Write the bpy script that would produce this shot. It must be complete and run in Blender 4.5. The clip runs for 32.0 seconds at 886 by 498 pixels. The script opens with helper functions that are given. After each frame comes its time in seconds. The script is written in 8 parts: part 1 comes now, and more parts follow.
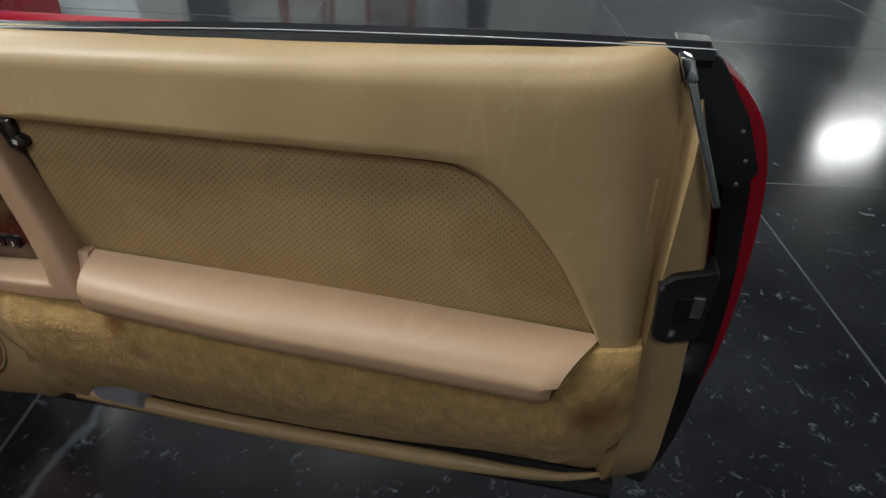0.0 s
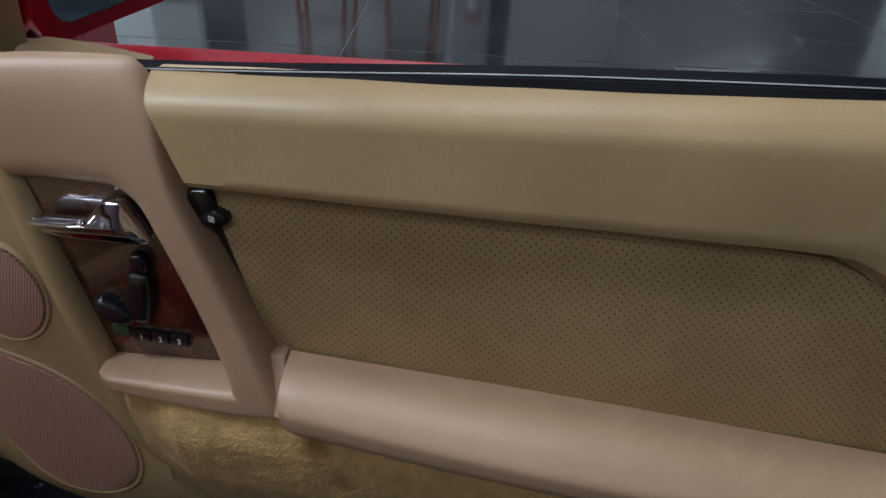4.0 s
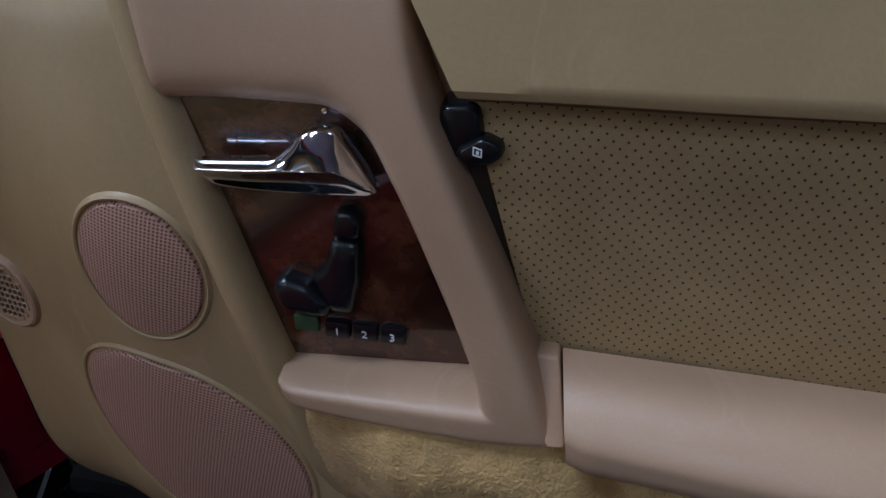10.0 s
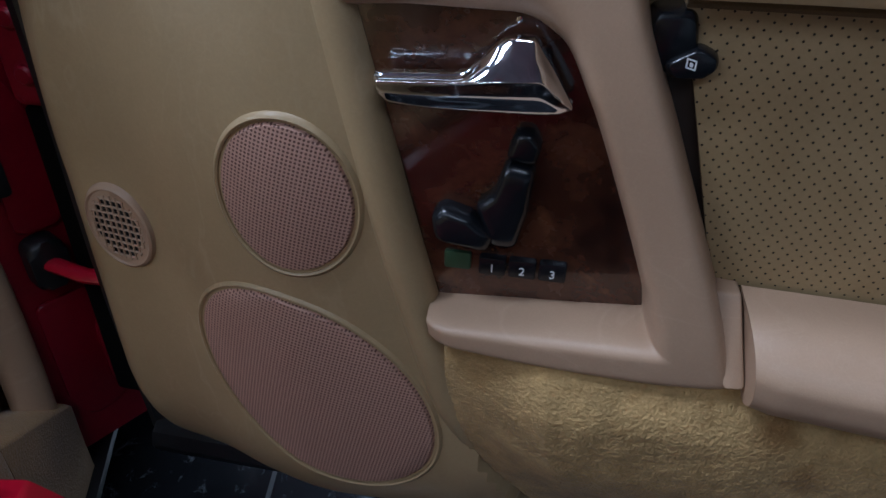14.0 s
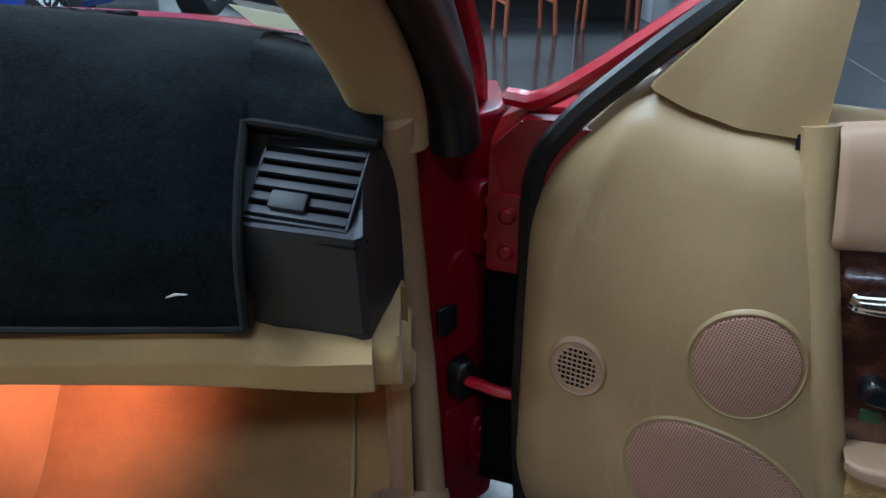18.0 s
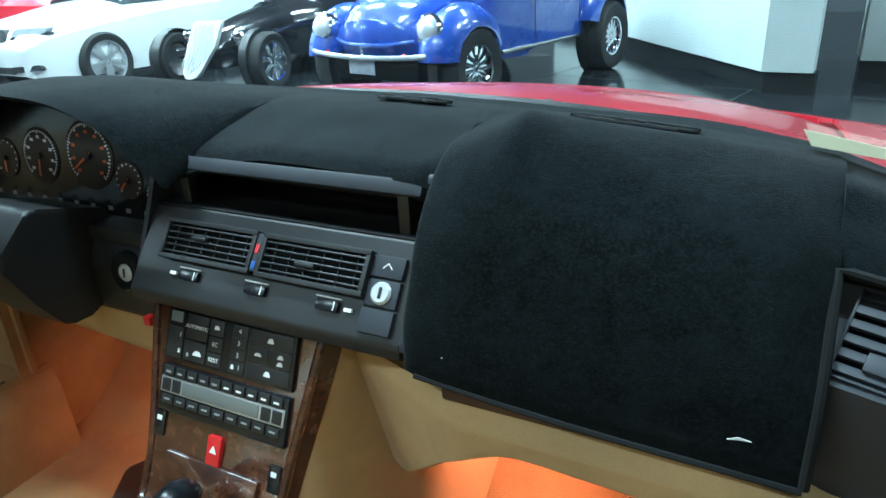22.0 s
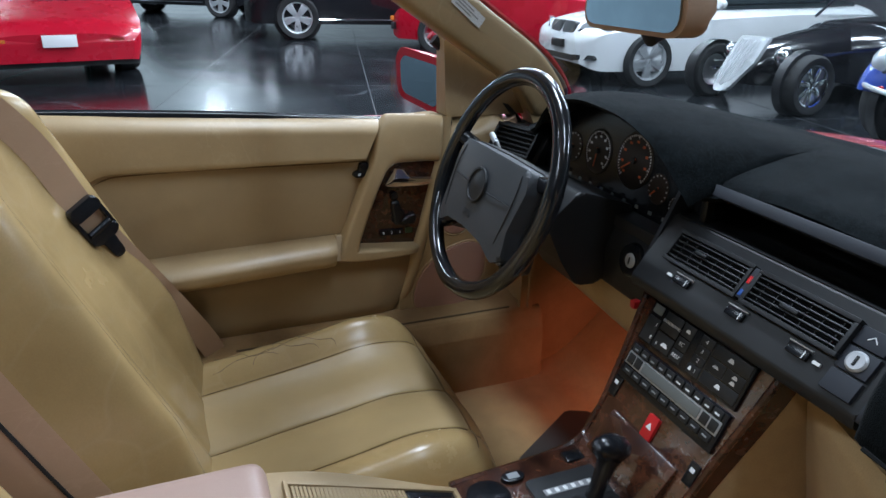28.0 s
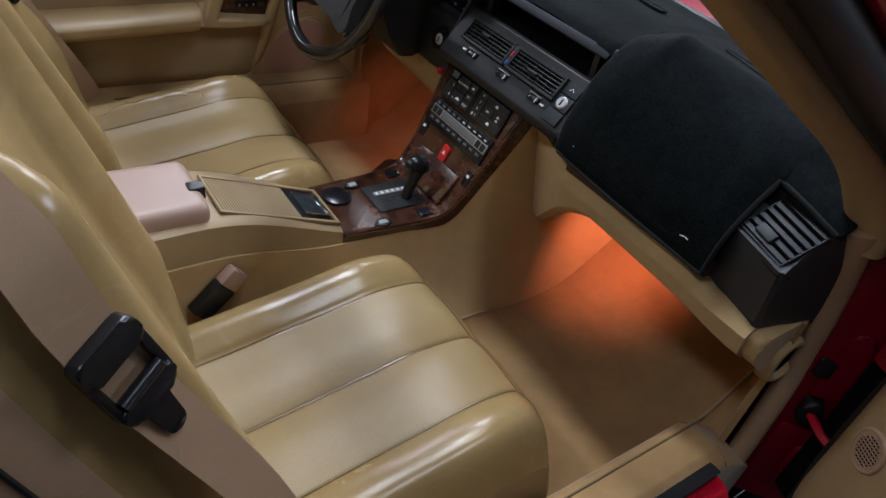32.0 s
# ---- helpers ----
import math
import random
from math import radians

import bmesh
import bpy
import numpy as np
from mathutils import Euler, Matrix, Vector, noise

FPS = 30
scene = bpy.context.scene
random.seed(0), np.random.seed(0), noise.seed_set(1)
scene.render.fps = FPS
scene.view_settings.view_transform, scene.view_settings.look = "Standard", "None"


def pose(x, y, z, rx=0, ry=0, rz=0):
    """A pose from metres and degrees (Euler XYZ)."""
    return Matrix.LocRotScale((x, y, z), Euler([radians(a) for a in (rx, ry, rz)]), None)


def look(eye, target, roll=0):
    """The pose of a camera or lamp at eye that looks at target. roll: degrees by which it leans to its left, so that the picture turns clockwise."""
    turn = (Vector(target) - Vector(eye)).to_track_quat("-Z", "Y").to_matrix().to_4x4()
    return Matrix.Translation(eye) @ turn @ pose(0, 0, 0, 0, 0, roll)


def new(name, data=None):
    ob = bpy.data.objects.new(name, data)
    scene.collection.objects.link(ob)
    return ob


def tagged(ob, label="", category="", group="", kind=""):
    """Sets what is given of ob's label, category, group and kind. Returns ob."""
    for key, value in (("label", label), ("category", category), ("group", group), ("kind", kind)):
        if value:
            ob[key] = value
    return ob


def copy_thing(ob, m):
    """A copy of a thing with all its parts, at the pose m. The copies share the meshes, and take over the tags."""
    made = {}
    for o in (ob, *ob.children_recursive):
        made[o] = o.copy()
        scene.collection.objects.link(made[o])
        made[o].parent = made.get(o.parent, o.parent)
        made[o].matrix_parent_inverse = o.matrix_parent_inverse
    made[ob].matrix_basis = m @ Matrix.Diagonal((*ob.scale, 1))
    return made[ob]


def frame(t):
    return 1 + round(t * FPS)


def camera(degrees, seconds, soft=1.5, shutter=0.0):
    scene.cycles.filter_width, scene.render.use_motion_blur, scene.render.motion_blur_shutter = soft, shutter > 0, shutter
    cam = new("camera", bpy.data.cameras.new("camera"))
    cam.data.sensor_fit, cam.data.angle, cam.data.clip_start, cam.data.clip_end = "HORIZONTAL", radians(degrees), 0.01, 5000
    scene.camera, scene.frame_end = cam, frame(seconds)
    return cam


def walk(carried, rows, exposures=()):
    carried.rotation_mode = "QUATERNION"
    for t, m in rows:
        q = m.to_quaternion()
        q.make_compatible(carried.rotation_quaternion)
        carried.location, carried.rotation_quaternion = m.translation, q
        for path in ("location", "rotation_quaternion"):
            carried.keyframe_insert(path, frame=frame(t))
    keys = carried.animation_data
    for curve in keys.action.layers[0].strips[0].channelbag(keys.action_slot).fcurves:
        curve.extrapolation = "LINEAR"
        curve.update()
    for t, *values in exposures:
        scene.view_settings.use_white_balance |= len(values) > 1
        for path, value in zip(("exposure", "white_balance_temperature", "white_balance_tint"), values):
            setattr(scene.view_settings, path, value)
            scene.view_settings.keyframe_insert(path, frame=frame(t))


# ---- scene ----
cam = camera(66.2, 32.0)
METRES, EYE, TILT, LEAN, TURN = 2.3, 1.02, -32.80, -2.56, -11.88
ROWS = [
    (0.0, 0.0, 0.0, 0.0, -0.0, 0.0, -0.0),
    (0.5, -0.0268, 0.0134, 0.0047, -0.54, 0.46, 0.13),
    (1.0, -0.052, 0.0244, 0.0069, -1.3, 0.95, 0.24),
    (1.5, -0.0727, 0.0316, 0.0106, -1.93, 1.69, 0.18),
    (2.0, -0.0847, 0.0355, 0.0127, -2.48, 1.91, 0.25),
    (2.5, -0.0941, 0.0404, 0.0156, -2.97, 2.08, 0.31),
    (4.5, -0.137, 0.0881, 0.0331, 0.45, 1.82, -0.22),
    (5.0, -0.1541, 0.0981, 0.03, 1.43, 1.31, -0.55),
    (5.5, -0.1665, 0.1116, 0.0241, 2.17, 1.26, -0.74),
    (6.0, -0.1737, 0.1248, 0.0207, 2.47, 1.17, -0.75),
    (6.5, -0.1761, 0.1421, 0.0196, 2.5, 1.08, -0.7),
    (7.0, -0.1765, 0.1608, 0.0235, 2.37, 1.2, -0.52),
    (7.5, -0.1804, 0.1745, 0.0331, 2.23, 0.78, -0.11),
    (8.0, -0.1848, 0.1808, 0.0357, 2.2, 0.75, 0.16),
    (8.5, -0.1825, 0.1789, 0.0378, 2.05, 0.64, 0.76),
    (9.0, -0.1918, 0.1748, 0.0352, 1.89, 0.57, 1.04),
    (9.5, -0.1964, 0.17, 0.032, 1.97, 0.05, 1.32),
    (10.0, -0.2073, 0.1638, 0.0289, 1.75, -0.2, 1.45),
    (10.5, -0.2176, 0.1636, 0.0261, 1.77, -0.42, 1.44),
    (11.0, -0.2246, 0.1687, 0.0214, 1.72, -0.79, 1.43),
    (11.5, -0.2291, 0.1719, 0.0135, 1.76, -0.94, 1.34),
    (12.0, -0.2337, 0.1733, 0.0082, 1.76, -1.11, 1.08),
    (12.5, -0.2368, 0.172, 0.0101, 1.75, -1.15, 0.83),
    (13.0, -0.2422, 0.1765, 0.0094, 1.63, -1.16, 0.71),
    (13.5, -0.2474, 0.1775, 0.0131, 1.52, -1.34, 0.59),
    (15.5, -0.2997, 0.1408, 0.0203, -0.55, 0.09, 0.58),
    (16.0, -0.3203, 0.1248, 0.0259, -0.81, 1.79, 0.49),
    (16.5, -0.3394, 0.1113, 0.0275, -0.5, 2.89, 0.37),
    (17.0, -0.3572, 0.0967, 0.0323, 2.3, 3.84, -0.44),
    (17.5, -0.3667, 0.0875, 0.0361, 6.11, 4.72, -1.64),
    (18.0, -0.3763, 0.0755, 0.04, 9.27, 5.28, -2.62),
    (18.5, -0.3905, 0.0685, 0.046, 12.58, 5.66, -4.01),
    (19.0, -0.4033, 0.0656, 0.0491, 16.64, 5.74, -6.58),
    (19.5, -0.4135, 0.0666, 0.0511, 20.86, 5.48, -8.87),
    (20.0, -0.4249, 0.0657, 0.0535, 23.87, 5.35, -10.45),
    (20.5, -0.4389, 0.0607, 0.0548, 26.87, 5.25, -11.64),
    (21.0, -0.4467, 0.0562, 0.0553, 30.0, 5.09, -12.74),
    (21.5, -0.4555, 0.0484, 0.0588, 33.06, 4.86, -14.14),
    (22.0, -0.4598, 0.0409, 0.0597, 36.13, 4.51, -15.62),
    (22.5, -0.4649, 0.037, 0.0608, 39.82, 4.24, -18.04),
    (23.0, -0.4702, 0.0303, 0.0601, 42.75, 4.21, -20.28),
    (23.5, -0.4737, 0.028, 0.0595, 44.64, 4.2, -21.67),
    (24.0, -0.4802, 0.0237, 0.0551, 47.15, 3.7, -22.98),
    (24.5, -0.4844, 0.0215, 0.0564, 50.77, 2.15, -25.59),
    (25.0, -0.4906, 0.0147, 0.0501, 55.35, -0.22, -27.65),
    (25.5, -0.4895, -0.0019, 0.0454, 62.57, -4.03, -30.51),
    (26.0, -0.4866, -0.0042, 0.047, 72.5, -9.46, -31.79),
    (26.5, -0.4806, -0.0033, 0.0499, 80.23, -13.86, -32.06),
    (28.5, -0.3835, -0.0175, 0.0546, 76.61, -13.21, -34.53),
    (29.0, -0.3497, -0.0198, 0.0495, 72.16, -11.34, -35.46),
    (29.5, -0.3212, -0.0352, 0.0439, 69.19, -10.84, -36.1),
    (30.0, -0.3002, -0.0419, 0.043, 68.16, -12.48, -36.28),
    (30.5, -0.2825, -0.0472, 0.039, 66.46, -14.41, -36.71),
    (31.0, -0.2626, -0.0664, 0.0378, 63.78, -15.65, -38.66),
    (31.5, -0.2466, -0.0881, 0.0462, 62.18, -18.24, -38.83),
    (32.0, -0.2354, -0.1056, 0.0525, 60.75, -19.69, -39.26),
]
EXPOSURES = [(0.0, 0.2, 6900, 10), (2.5, -0.12, 6500, 13), (5.0, -0.25, 5800, 12), (9.0, -0.24, 5300, 14), (13.0, -0.26, 5200, 14), (16.0, 0.25, 5200, 10), (17.5, 0.18, 5300, 4), (18.2, 0.36, 5300, 2), (19.0, 0.76, 5300, -3), (20.0, 1.00, 5300, -10), (21.0, 0.95, 5200, -14), (24.0, 0.95, 5200, -12), (25.0, 0.85, 5500, -4), (26.0, 0.12, 5400, 2), (26.5, 0.04, 5300, 4), (29.0, -0.10, 5900, 10), (32.0, -0.22, 6100, 14)]
walk(cam, [(t, pose(1.6, 0, EYE, TILT, LEAN, TURN) @ pose(METRES * x, METRES * y, METRES * z, 90 + pitch, roll, yaw)) for t, x, y, z, yaw, pitch, roll in ROWS],
     EXPOSURES)

# ---- light ----
world = bpy.data.worlds.new("showroom_air")
scene.world = world
world.use_nodes = True
world.node_tree.nodes["Background"].inputs[0].default_value = (0.62, 0.68, 0.75, 1)
world.node_tree.nodes["Background"].inputs[1].default_value = 0.05

CEILING = 4.4
GROUND = -0.08  # level of the showroom floor
# unseen ceiling lamps, added where the room needs light; (12.9, 11.1) follows a reflection
LAMPS = [(x, y, 150.0) for x in (-12.0, -9.0, -6.0, -3.0) for y in (5.2, 7.5)] + [(x, 2.6, 125.0) for x in (-12.0, -9.0, -6.0, -3.2)]
LAMPS += [(x, y, 170.0) for x in (-15.5, -19.0, -22.5) for y in (-3.5, 1.5)]
LAMPS += [(6.5, 11.8, 160.0), (10.0, 12.0, 160.0), (1.3, 0.9, 42.0)]
LAMPS += [(0.0, 7.5, 70.0), (3.0, 7.5, 130.0), (2.4, 5.9, 110.0), (12.9, 11.1, 90.0), (-6.0, -2.4, 80.0), (-2.6, -2.6, 46.0), (0.9, -2.6, 36.0), (-1.3, 0.9, 112.0)]
for lx, ly, power in LAMPS:
    data = bpy.data.lights.new("unseen_ceiling_lamp", "AREA")
    data.shape, data.size, data.size_y = "RECTANGLE", 1.5, 0.45
    data.energy, data.color = power, (0.90, 0.96, 1.0)
    new("unseen_lamp_light", data).matrix_world = pose(lx, ly, CEILING - 0.13)

for eye, aim, power in (((0.335, 1.085, 0.50), (0.285, 1.235, 0.27), 5.4), ((-0.25, 1.03, 0.475), (-0.44, 1.12, 0.22), 2.5)):
    data = bpy.data.lights.new("footwell_lamp", "SPOT")
    data.spot_size, data.spot_blend, data.shadow_soft_size = radians(104), 1.0, 0.02
    data.energy, data.color = power, (1.0, 0.29, 0.17)
    new("footwell_lamp_light", data).matrix_world = look(eye, aim)

# ---- materials ----
def material(name, colour, rough=0.5, metal=0.0, vary=0.12, scale=6.0, fine=220.0, bump=0.15, depth=0.0006,
             coat=0.0, sheen=0.0, second=None, rough_vary=0.08, spec=0.5, stretch=(1, 1, 1)):
    """A surface with two scales of variation in colour, gloss and relief, in metres."""
    m = bpy.data.materials.new(name)
    m.use_nodes = True
    n, l = m.node_tree.nodes, m.node_tree.links
    b = n["Principled BSDF"]
    b.inputs["Metallic"].default_value = metal
    b.inputs["Coat Weight"].default_value = coat
    b.inputs["Coat Roughness"].default_value = 0.04
    b.inputs["Sheen Weight"].default_value = sheen
    b.inputs["Sheen Roughness"].default_value = 0.4
    b.inputs["Specular IOR Level"].default_value = spec
    co = n.new("ShaderNodeTexCoord")
    mp = n.new("ShaderNodeMapping")
    mp.inputs["Scale"].default_value = stretch
    l.new(co.outputs["Object"], mp.inputs["Vector"])
    big = n.new("ShaderNodeTexNoise")
    big.inputs["Scale"].default_value, big.inputs["Detail"].default_value, big.inputs["Roughness"].default_value = scale, 5, 0.6
    l.new(mp.outputs["Vector"], big.inputs["Vector"])
    small = n.new("ShaderNodeTexNoise")
    small.inputs["Scale"].default_value, small.inputs["Detail"].default_value = fine, 3
    l.new(mp.outputs["Vector"], small.inputs["Vector"])
    ramp = n.new("ShaderNodeValToRGB")
    c2 = second or tuple(c * (1 - 2 * vary) for c in colour)
    c1 = colour if second else tuple(min(1, c * (1 + vary)) for c in colour)
    ramp.color_ramp.elements[0].position, ramp.color_ramp.elements[0].color = 0.3, (*c2, 1)
    ramp.color_ramp.elements[1].position, ramp.color_ramp.elements[1].color = 0.7, (*c1, 1)
    l.new(big.outputs["Fac"], ramp.inputs["Fac"])
    mix = n.new("ShaderNodeMix")
    mix.data_type, mix.blend_type = "RGBA", "MULTIPLY"
    mix.inputs["Factor"].default_value = min(1.0, vary * 2)
    l.new(ramp.outputs["Color"], mix.inputs["A"])
    l.new(small.outputs["Fac"], mix.inputs["B"])
    l.new(mix.outputs["Result"], b.inputs["Base Color"])
    rr = n.new("ShaderNodeMapRange")
    rr.inputs["To Min"].default_value, rr.inputs["To Max"].default_value = max(0.02, rough - rough_vary), min(1, rough + rough_vary)
    l.new(big.outputs["Fac"], rr.inputs["Value"])
    l.new(rr.outputs["Result"], b.inputs["Roughness"])
    if bump:
        bp = n.new("ShaderNodeBump")
        bp.inputs["Strength"].default_value, bp.inputs["Distance"].default_value = bump, depth
        l.new(small.outputs["Fac"], bp.inputs["Height"])
        l.new(bp.outputs["Normal"], b.inputs["Normal"])
    return m


def punched(m, axes, spacing, size, hole=(0.02, 0.012, 0.006), turned=45.0, fade=0.0):
    """Rows of small punched holes over a material, laid out on two of the object's axes."""
    n, l = m.node_tree.nodes, m.node_tree.links
    b = n["Principled BSDF"]
    co = n.new("ShaderNodeTexCoord")
    sp = n.new("ShaderNodeSeparateXYZ")
    l.new(co.outputs["Object"], sp.inputs[0])
    cb = n.new("ShaderNodeCombineXYZ")
    l.new(sp.outputs[axes[0]], cb.inputs[0])
    l.new(sp.outputs[axes[1]], cb.inputs[1])
    mp = n.new("ShaderNodeMapping")
    mp.inputs["Rotation"].default_value = (0, 0, radians(turned))
    l.new(cb.outputs[0], mp.inputs["Vector"])
    vo = n.new("ShaderNodeTexVoronoi")
    vo.voronoi_dimensions = "2D"
    vo.inputs["Scale"].default_value, vo.inputs["Randomness"].default_value = 1 / spacing, 0.0
    l.new(mp.outputs[0], vo.inputs["Vector"])
    st = n.new("ShaderNodeMapRange")
    st.inputs["From Min"].default_value, st.inputs["From Max"].default_value = size * 0.7, size
    st.inputs["To Min"].default_value, st.inputs["To Max"].default_value = 1.0, 0.0
    l.new(vo.outputs["Distance"], st.inputs["Value"])
    old = b.inputs["Base Color"].links[0].from_socket
    mix = n.new("ShaderNodeMix")
    mix.data_type = "RGBA"
    l.new(st.outputs["Result"], mix.inputs["Factor"])
    l.new(old, mix.inputs["A"])
    mix.inputs["B"].default_value = (*hole, 1)
    l.new(mix.outputs["Result"], b.inputs["Base Color"])
    inv = n.new("ShaderNodeMath")
    inv.operation = "SUBTRACT"
    inv.inputs[0].default_value = 1.0
    l.new(st.outputs["Result"], inv.inputs[1])
    bp = n.new("ShaderNodeBump")
    bp.inputs["Strength"].default_value, bp.inputs["Distance"].default_value = 0.7, 0.001
    l.new(inv.outputs[0], bp.inputs["Height"])
    if b.inputs["Normal"].links:
        l.new(b.inputs["Normal"].links[0].from_socket, bp.inputs["Normal"])
    l.new(bp.outputs["Normal"], b.inputs["Normal"])
    return m


def creased(m, scale, strength, depth, colour_mix=0.35):
    """Fine pale creases, as on worn leather."""
    n, l = m.node_tree.nodes, m.node_tree.links
    b = n["Principled BSDF"]
    co = n.new("ShaderNodeTexCoord")
    no = n.new("ShaderNodeTexNoise")
    no.inputs["Scale"].default_value = scale * 0.6
    l.new(co.outputs["Object"], no.inputs["Vector"])
    ad = n.new("ShaderNodeMix")
    ad.data_type, ad.blend_type = "RGBA", "LINEAR_LIGHT"
    ad.inputs["Factor"].default_value = 0.16
    l.new(co.outputs["Object"], ad.inputs["A"])
    l.new(no.outputs["Color"], ad.inputs["B"])
    vo = n.new("ShaderNodeTexVoronoi")
    vo.feature = "DISTANCE_TO_EDGE"
    vo.inputs["Scale"].default_value = scale
    l.new(ad.outputs["Result"], vo.inputs["Vector"])
    st = n.new("ShaderNodeMapRange")
    st.inputs["From Min"].default_value, st.inputs["From Max"].default_value = 0.0, 0.05
    l.new(vo.outputs["Distance"], st.inputs["Value"])
    # the creases catch a little wear, more in some places than in others
    pale = n.new("ShaderNodeMapRange")
    pale.inputs["To Min"].default_value, pale.inputs["To Max"].default_value = colour_mix, 0.0
    l.new(st.outputs["Result"], pale.inputs["Value"])
    patch = n.new("ShaderNodeMath")
    patch.operation = "MULTIPLY"
    l.new(pale.outputs["Result"], patch.inputs[0])
    l.new(no.outputs["Fac"], patch.inputs[1])
    mix = n.new("ShaderNodeMix")
    mix.data_type = "RGBA"
    l.new(patch.outputs[0], mix.inputs["Factor"])
    l.new(b.inputs["Base Color"].links[0].from_socket, mix.inputs["A"])
    mix.inputs["B"].default_value = (0.62, 0.50, 0.33, 1)
    l.new(mix.outputs["Result"], b.inputs["Base Color"])
    bp = n.new("ShaderNodeBump")
    bp.inputs["Strength"].default_value, bp.inputs["Distance"].default_value = strength, depth
    l.new(st.outputs["Result"], bp.inputs["Height"])
    if b.inputs["Normal"].links:
        l.new(b.inputs["Normal"].links[0].from_socket, bp.inputs["Normal"])
    l.new(bp.outputs["Normal"], b.inputs["Normal"])
    return m


def stained(m, colour, scale, low=0.58, high=0.72, most=0.7):
    """Worn, darker patches over a material."""
    n, l = m.node_tree.nodes, m.node_tree.links
    b = n["Principled BSDF"]
    co = n.new("ShaderNodeTexCoord")
    no = n.new("ShaderNodeTexNoise")
    no.inputs["Scale"].default_value, no.inputs["Detail"].default_value, no.inputs["Roughness"].default_value, no.inputs["Distortion"].default_value = scale, 6, 0.65, 0.4
    l.new(co.outputs["Object"], no.inputs["Vector"])
    st = n.new("ShaderNodeMapRange")
    st.inputs["From Min"].default_value, st.inputs["From Max"].default_value = low, high
    st.inputs["To Max"].default_value = most
    l.new(no.outputs["Fac"], st.inputs["Value"])
    mix = n.new("ShaderNodeMix")
    mix.data_type = "RGBA"
    l.new(st.outputs["Result"], mix.inputs["Factor"])
    l.new(b.inputs["Base Color"].links[0].from_socket, mix.inputs["A"])
    mix.inputs["B"].default_value = (*colour, 1)
    l.new(mix.outputs["Result"], b.inputs["Base Color"])
    return m


def wrinkled(m, stretch, width, colour, most):
    """Fine pale lines that wander across a hide, along the axis that is stretched least."""
    n, l = m.node_tree.nodes, m.node_tree.links
    b = n["Principled BSDF"]
    co, mp = n.new("ShaderNodeTexCoord"), n.new("ShaderNodeMapping")
    mp.inputs["Scale"].default_value = stretch
    l.new(co.outputs["Object"], mp.inputs["Vector"])
    no, patch = n.new("ShaderNodeTexNoise"), n.new("ShaderNodeTexNoise")
    no.inputs["Scale"].default_value, no.inputs["Detail"].default_value, no.inputs["Distortion"].default_value = 1.0, 3, 0.5
    patch.inputs["Scale"].default_value, patch.inputs["Detail"].default_value = 0.35, 2
    for q in (no, patch):
        l.new(mp.outputs["Vector"], q.inputs["Vector"])
    off, size, both = (n.new("ShaderNodeMath") for _ in range(3))
    off.operation, size.operation, both.operation = "SUBTRACT", "ABSOLUTE", "MULTIPLY"
    off.inputs[1].default_value = 0.5
    l.new(no.outputs["Fac"], off.inputs[0])
    l.new(off.outputs[0], size.inputs[0])
    soft = n.new("ShaderNodeMapRange")
    soft.inputs["From Max"].default_value, soft.inputs["To Min"].default_value, soft.inputs["To Max"].default_value = width, most, 0.0
    l.new(size.outputs[0], soft.inputs["Value"])
    veil = n.new("ShaderNodeMapRange")
    veil.inputs["From Min"].default_value, veil.inputs["From Max"].default_value = 0.45, 0.62
    l.new(patch.outputs["Fac"], veil.inputs["Value"])
    l.new(soft.outputs["Result"], both.inputs[0])
    l.new(veil.outputs["Result"], both.inputs[1])
    mix = n.new("ShaderNodeMix")
    mix.data_type = "RGBA"
    l.new(both.outputs[0], mix.inputs["Factor"])
    l.new(b.inputs["Base Color"].links[0].from_socket, mix.inputs["A"])
    mix.inputs["B"].default_value = (*colour, 1)
    l.new(mix.outputs["Result"], b.inputs["Base Color"])
    return m


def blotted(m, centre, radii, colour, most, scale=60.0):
    """One blotch of colour with ragged edges round a place on the thing."""
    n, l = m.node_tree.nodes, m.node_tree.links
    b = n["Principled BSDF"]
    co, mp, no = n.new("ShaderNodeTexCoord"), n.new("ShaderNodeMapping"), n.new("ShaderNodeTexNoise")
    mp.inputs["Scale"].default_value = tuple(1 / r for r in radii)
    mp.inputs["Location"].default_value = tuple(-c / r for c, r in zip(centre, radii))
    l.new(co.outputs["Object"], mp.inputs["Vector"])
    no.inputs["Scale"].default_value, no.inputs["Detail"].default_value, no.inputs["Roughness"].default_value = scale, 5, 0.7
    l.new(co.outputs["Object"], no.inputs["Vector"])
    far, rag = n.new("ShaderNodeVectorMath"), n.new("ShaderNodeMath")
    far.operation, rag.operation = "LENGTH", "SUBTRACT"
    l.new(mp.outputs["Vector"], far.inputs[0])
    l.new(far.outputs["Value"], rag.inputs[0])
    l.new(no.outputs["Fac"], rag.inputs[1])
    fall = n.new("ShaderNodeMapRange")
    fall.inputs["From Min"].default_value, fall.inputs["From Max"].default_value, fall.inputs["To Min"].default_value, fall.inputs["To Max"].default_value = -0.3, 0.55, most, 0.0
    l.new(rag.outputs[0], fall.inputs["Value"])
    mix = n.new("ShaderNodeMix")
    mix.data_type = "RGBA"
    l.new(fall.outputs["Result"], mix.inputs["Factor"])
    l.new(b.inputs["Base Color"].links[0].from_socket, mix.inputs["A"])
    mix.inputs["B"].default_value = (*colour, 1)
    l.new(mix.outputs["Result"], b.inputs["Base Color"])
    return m


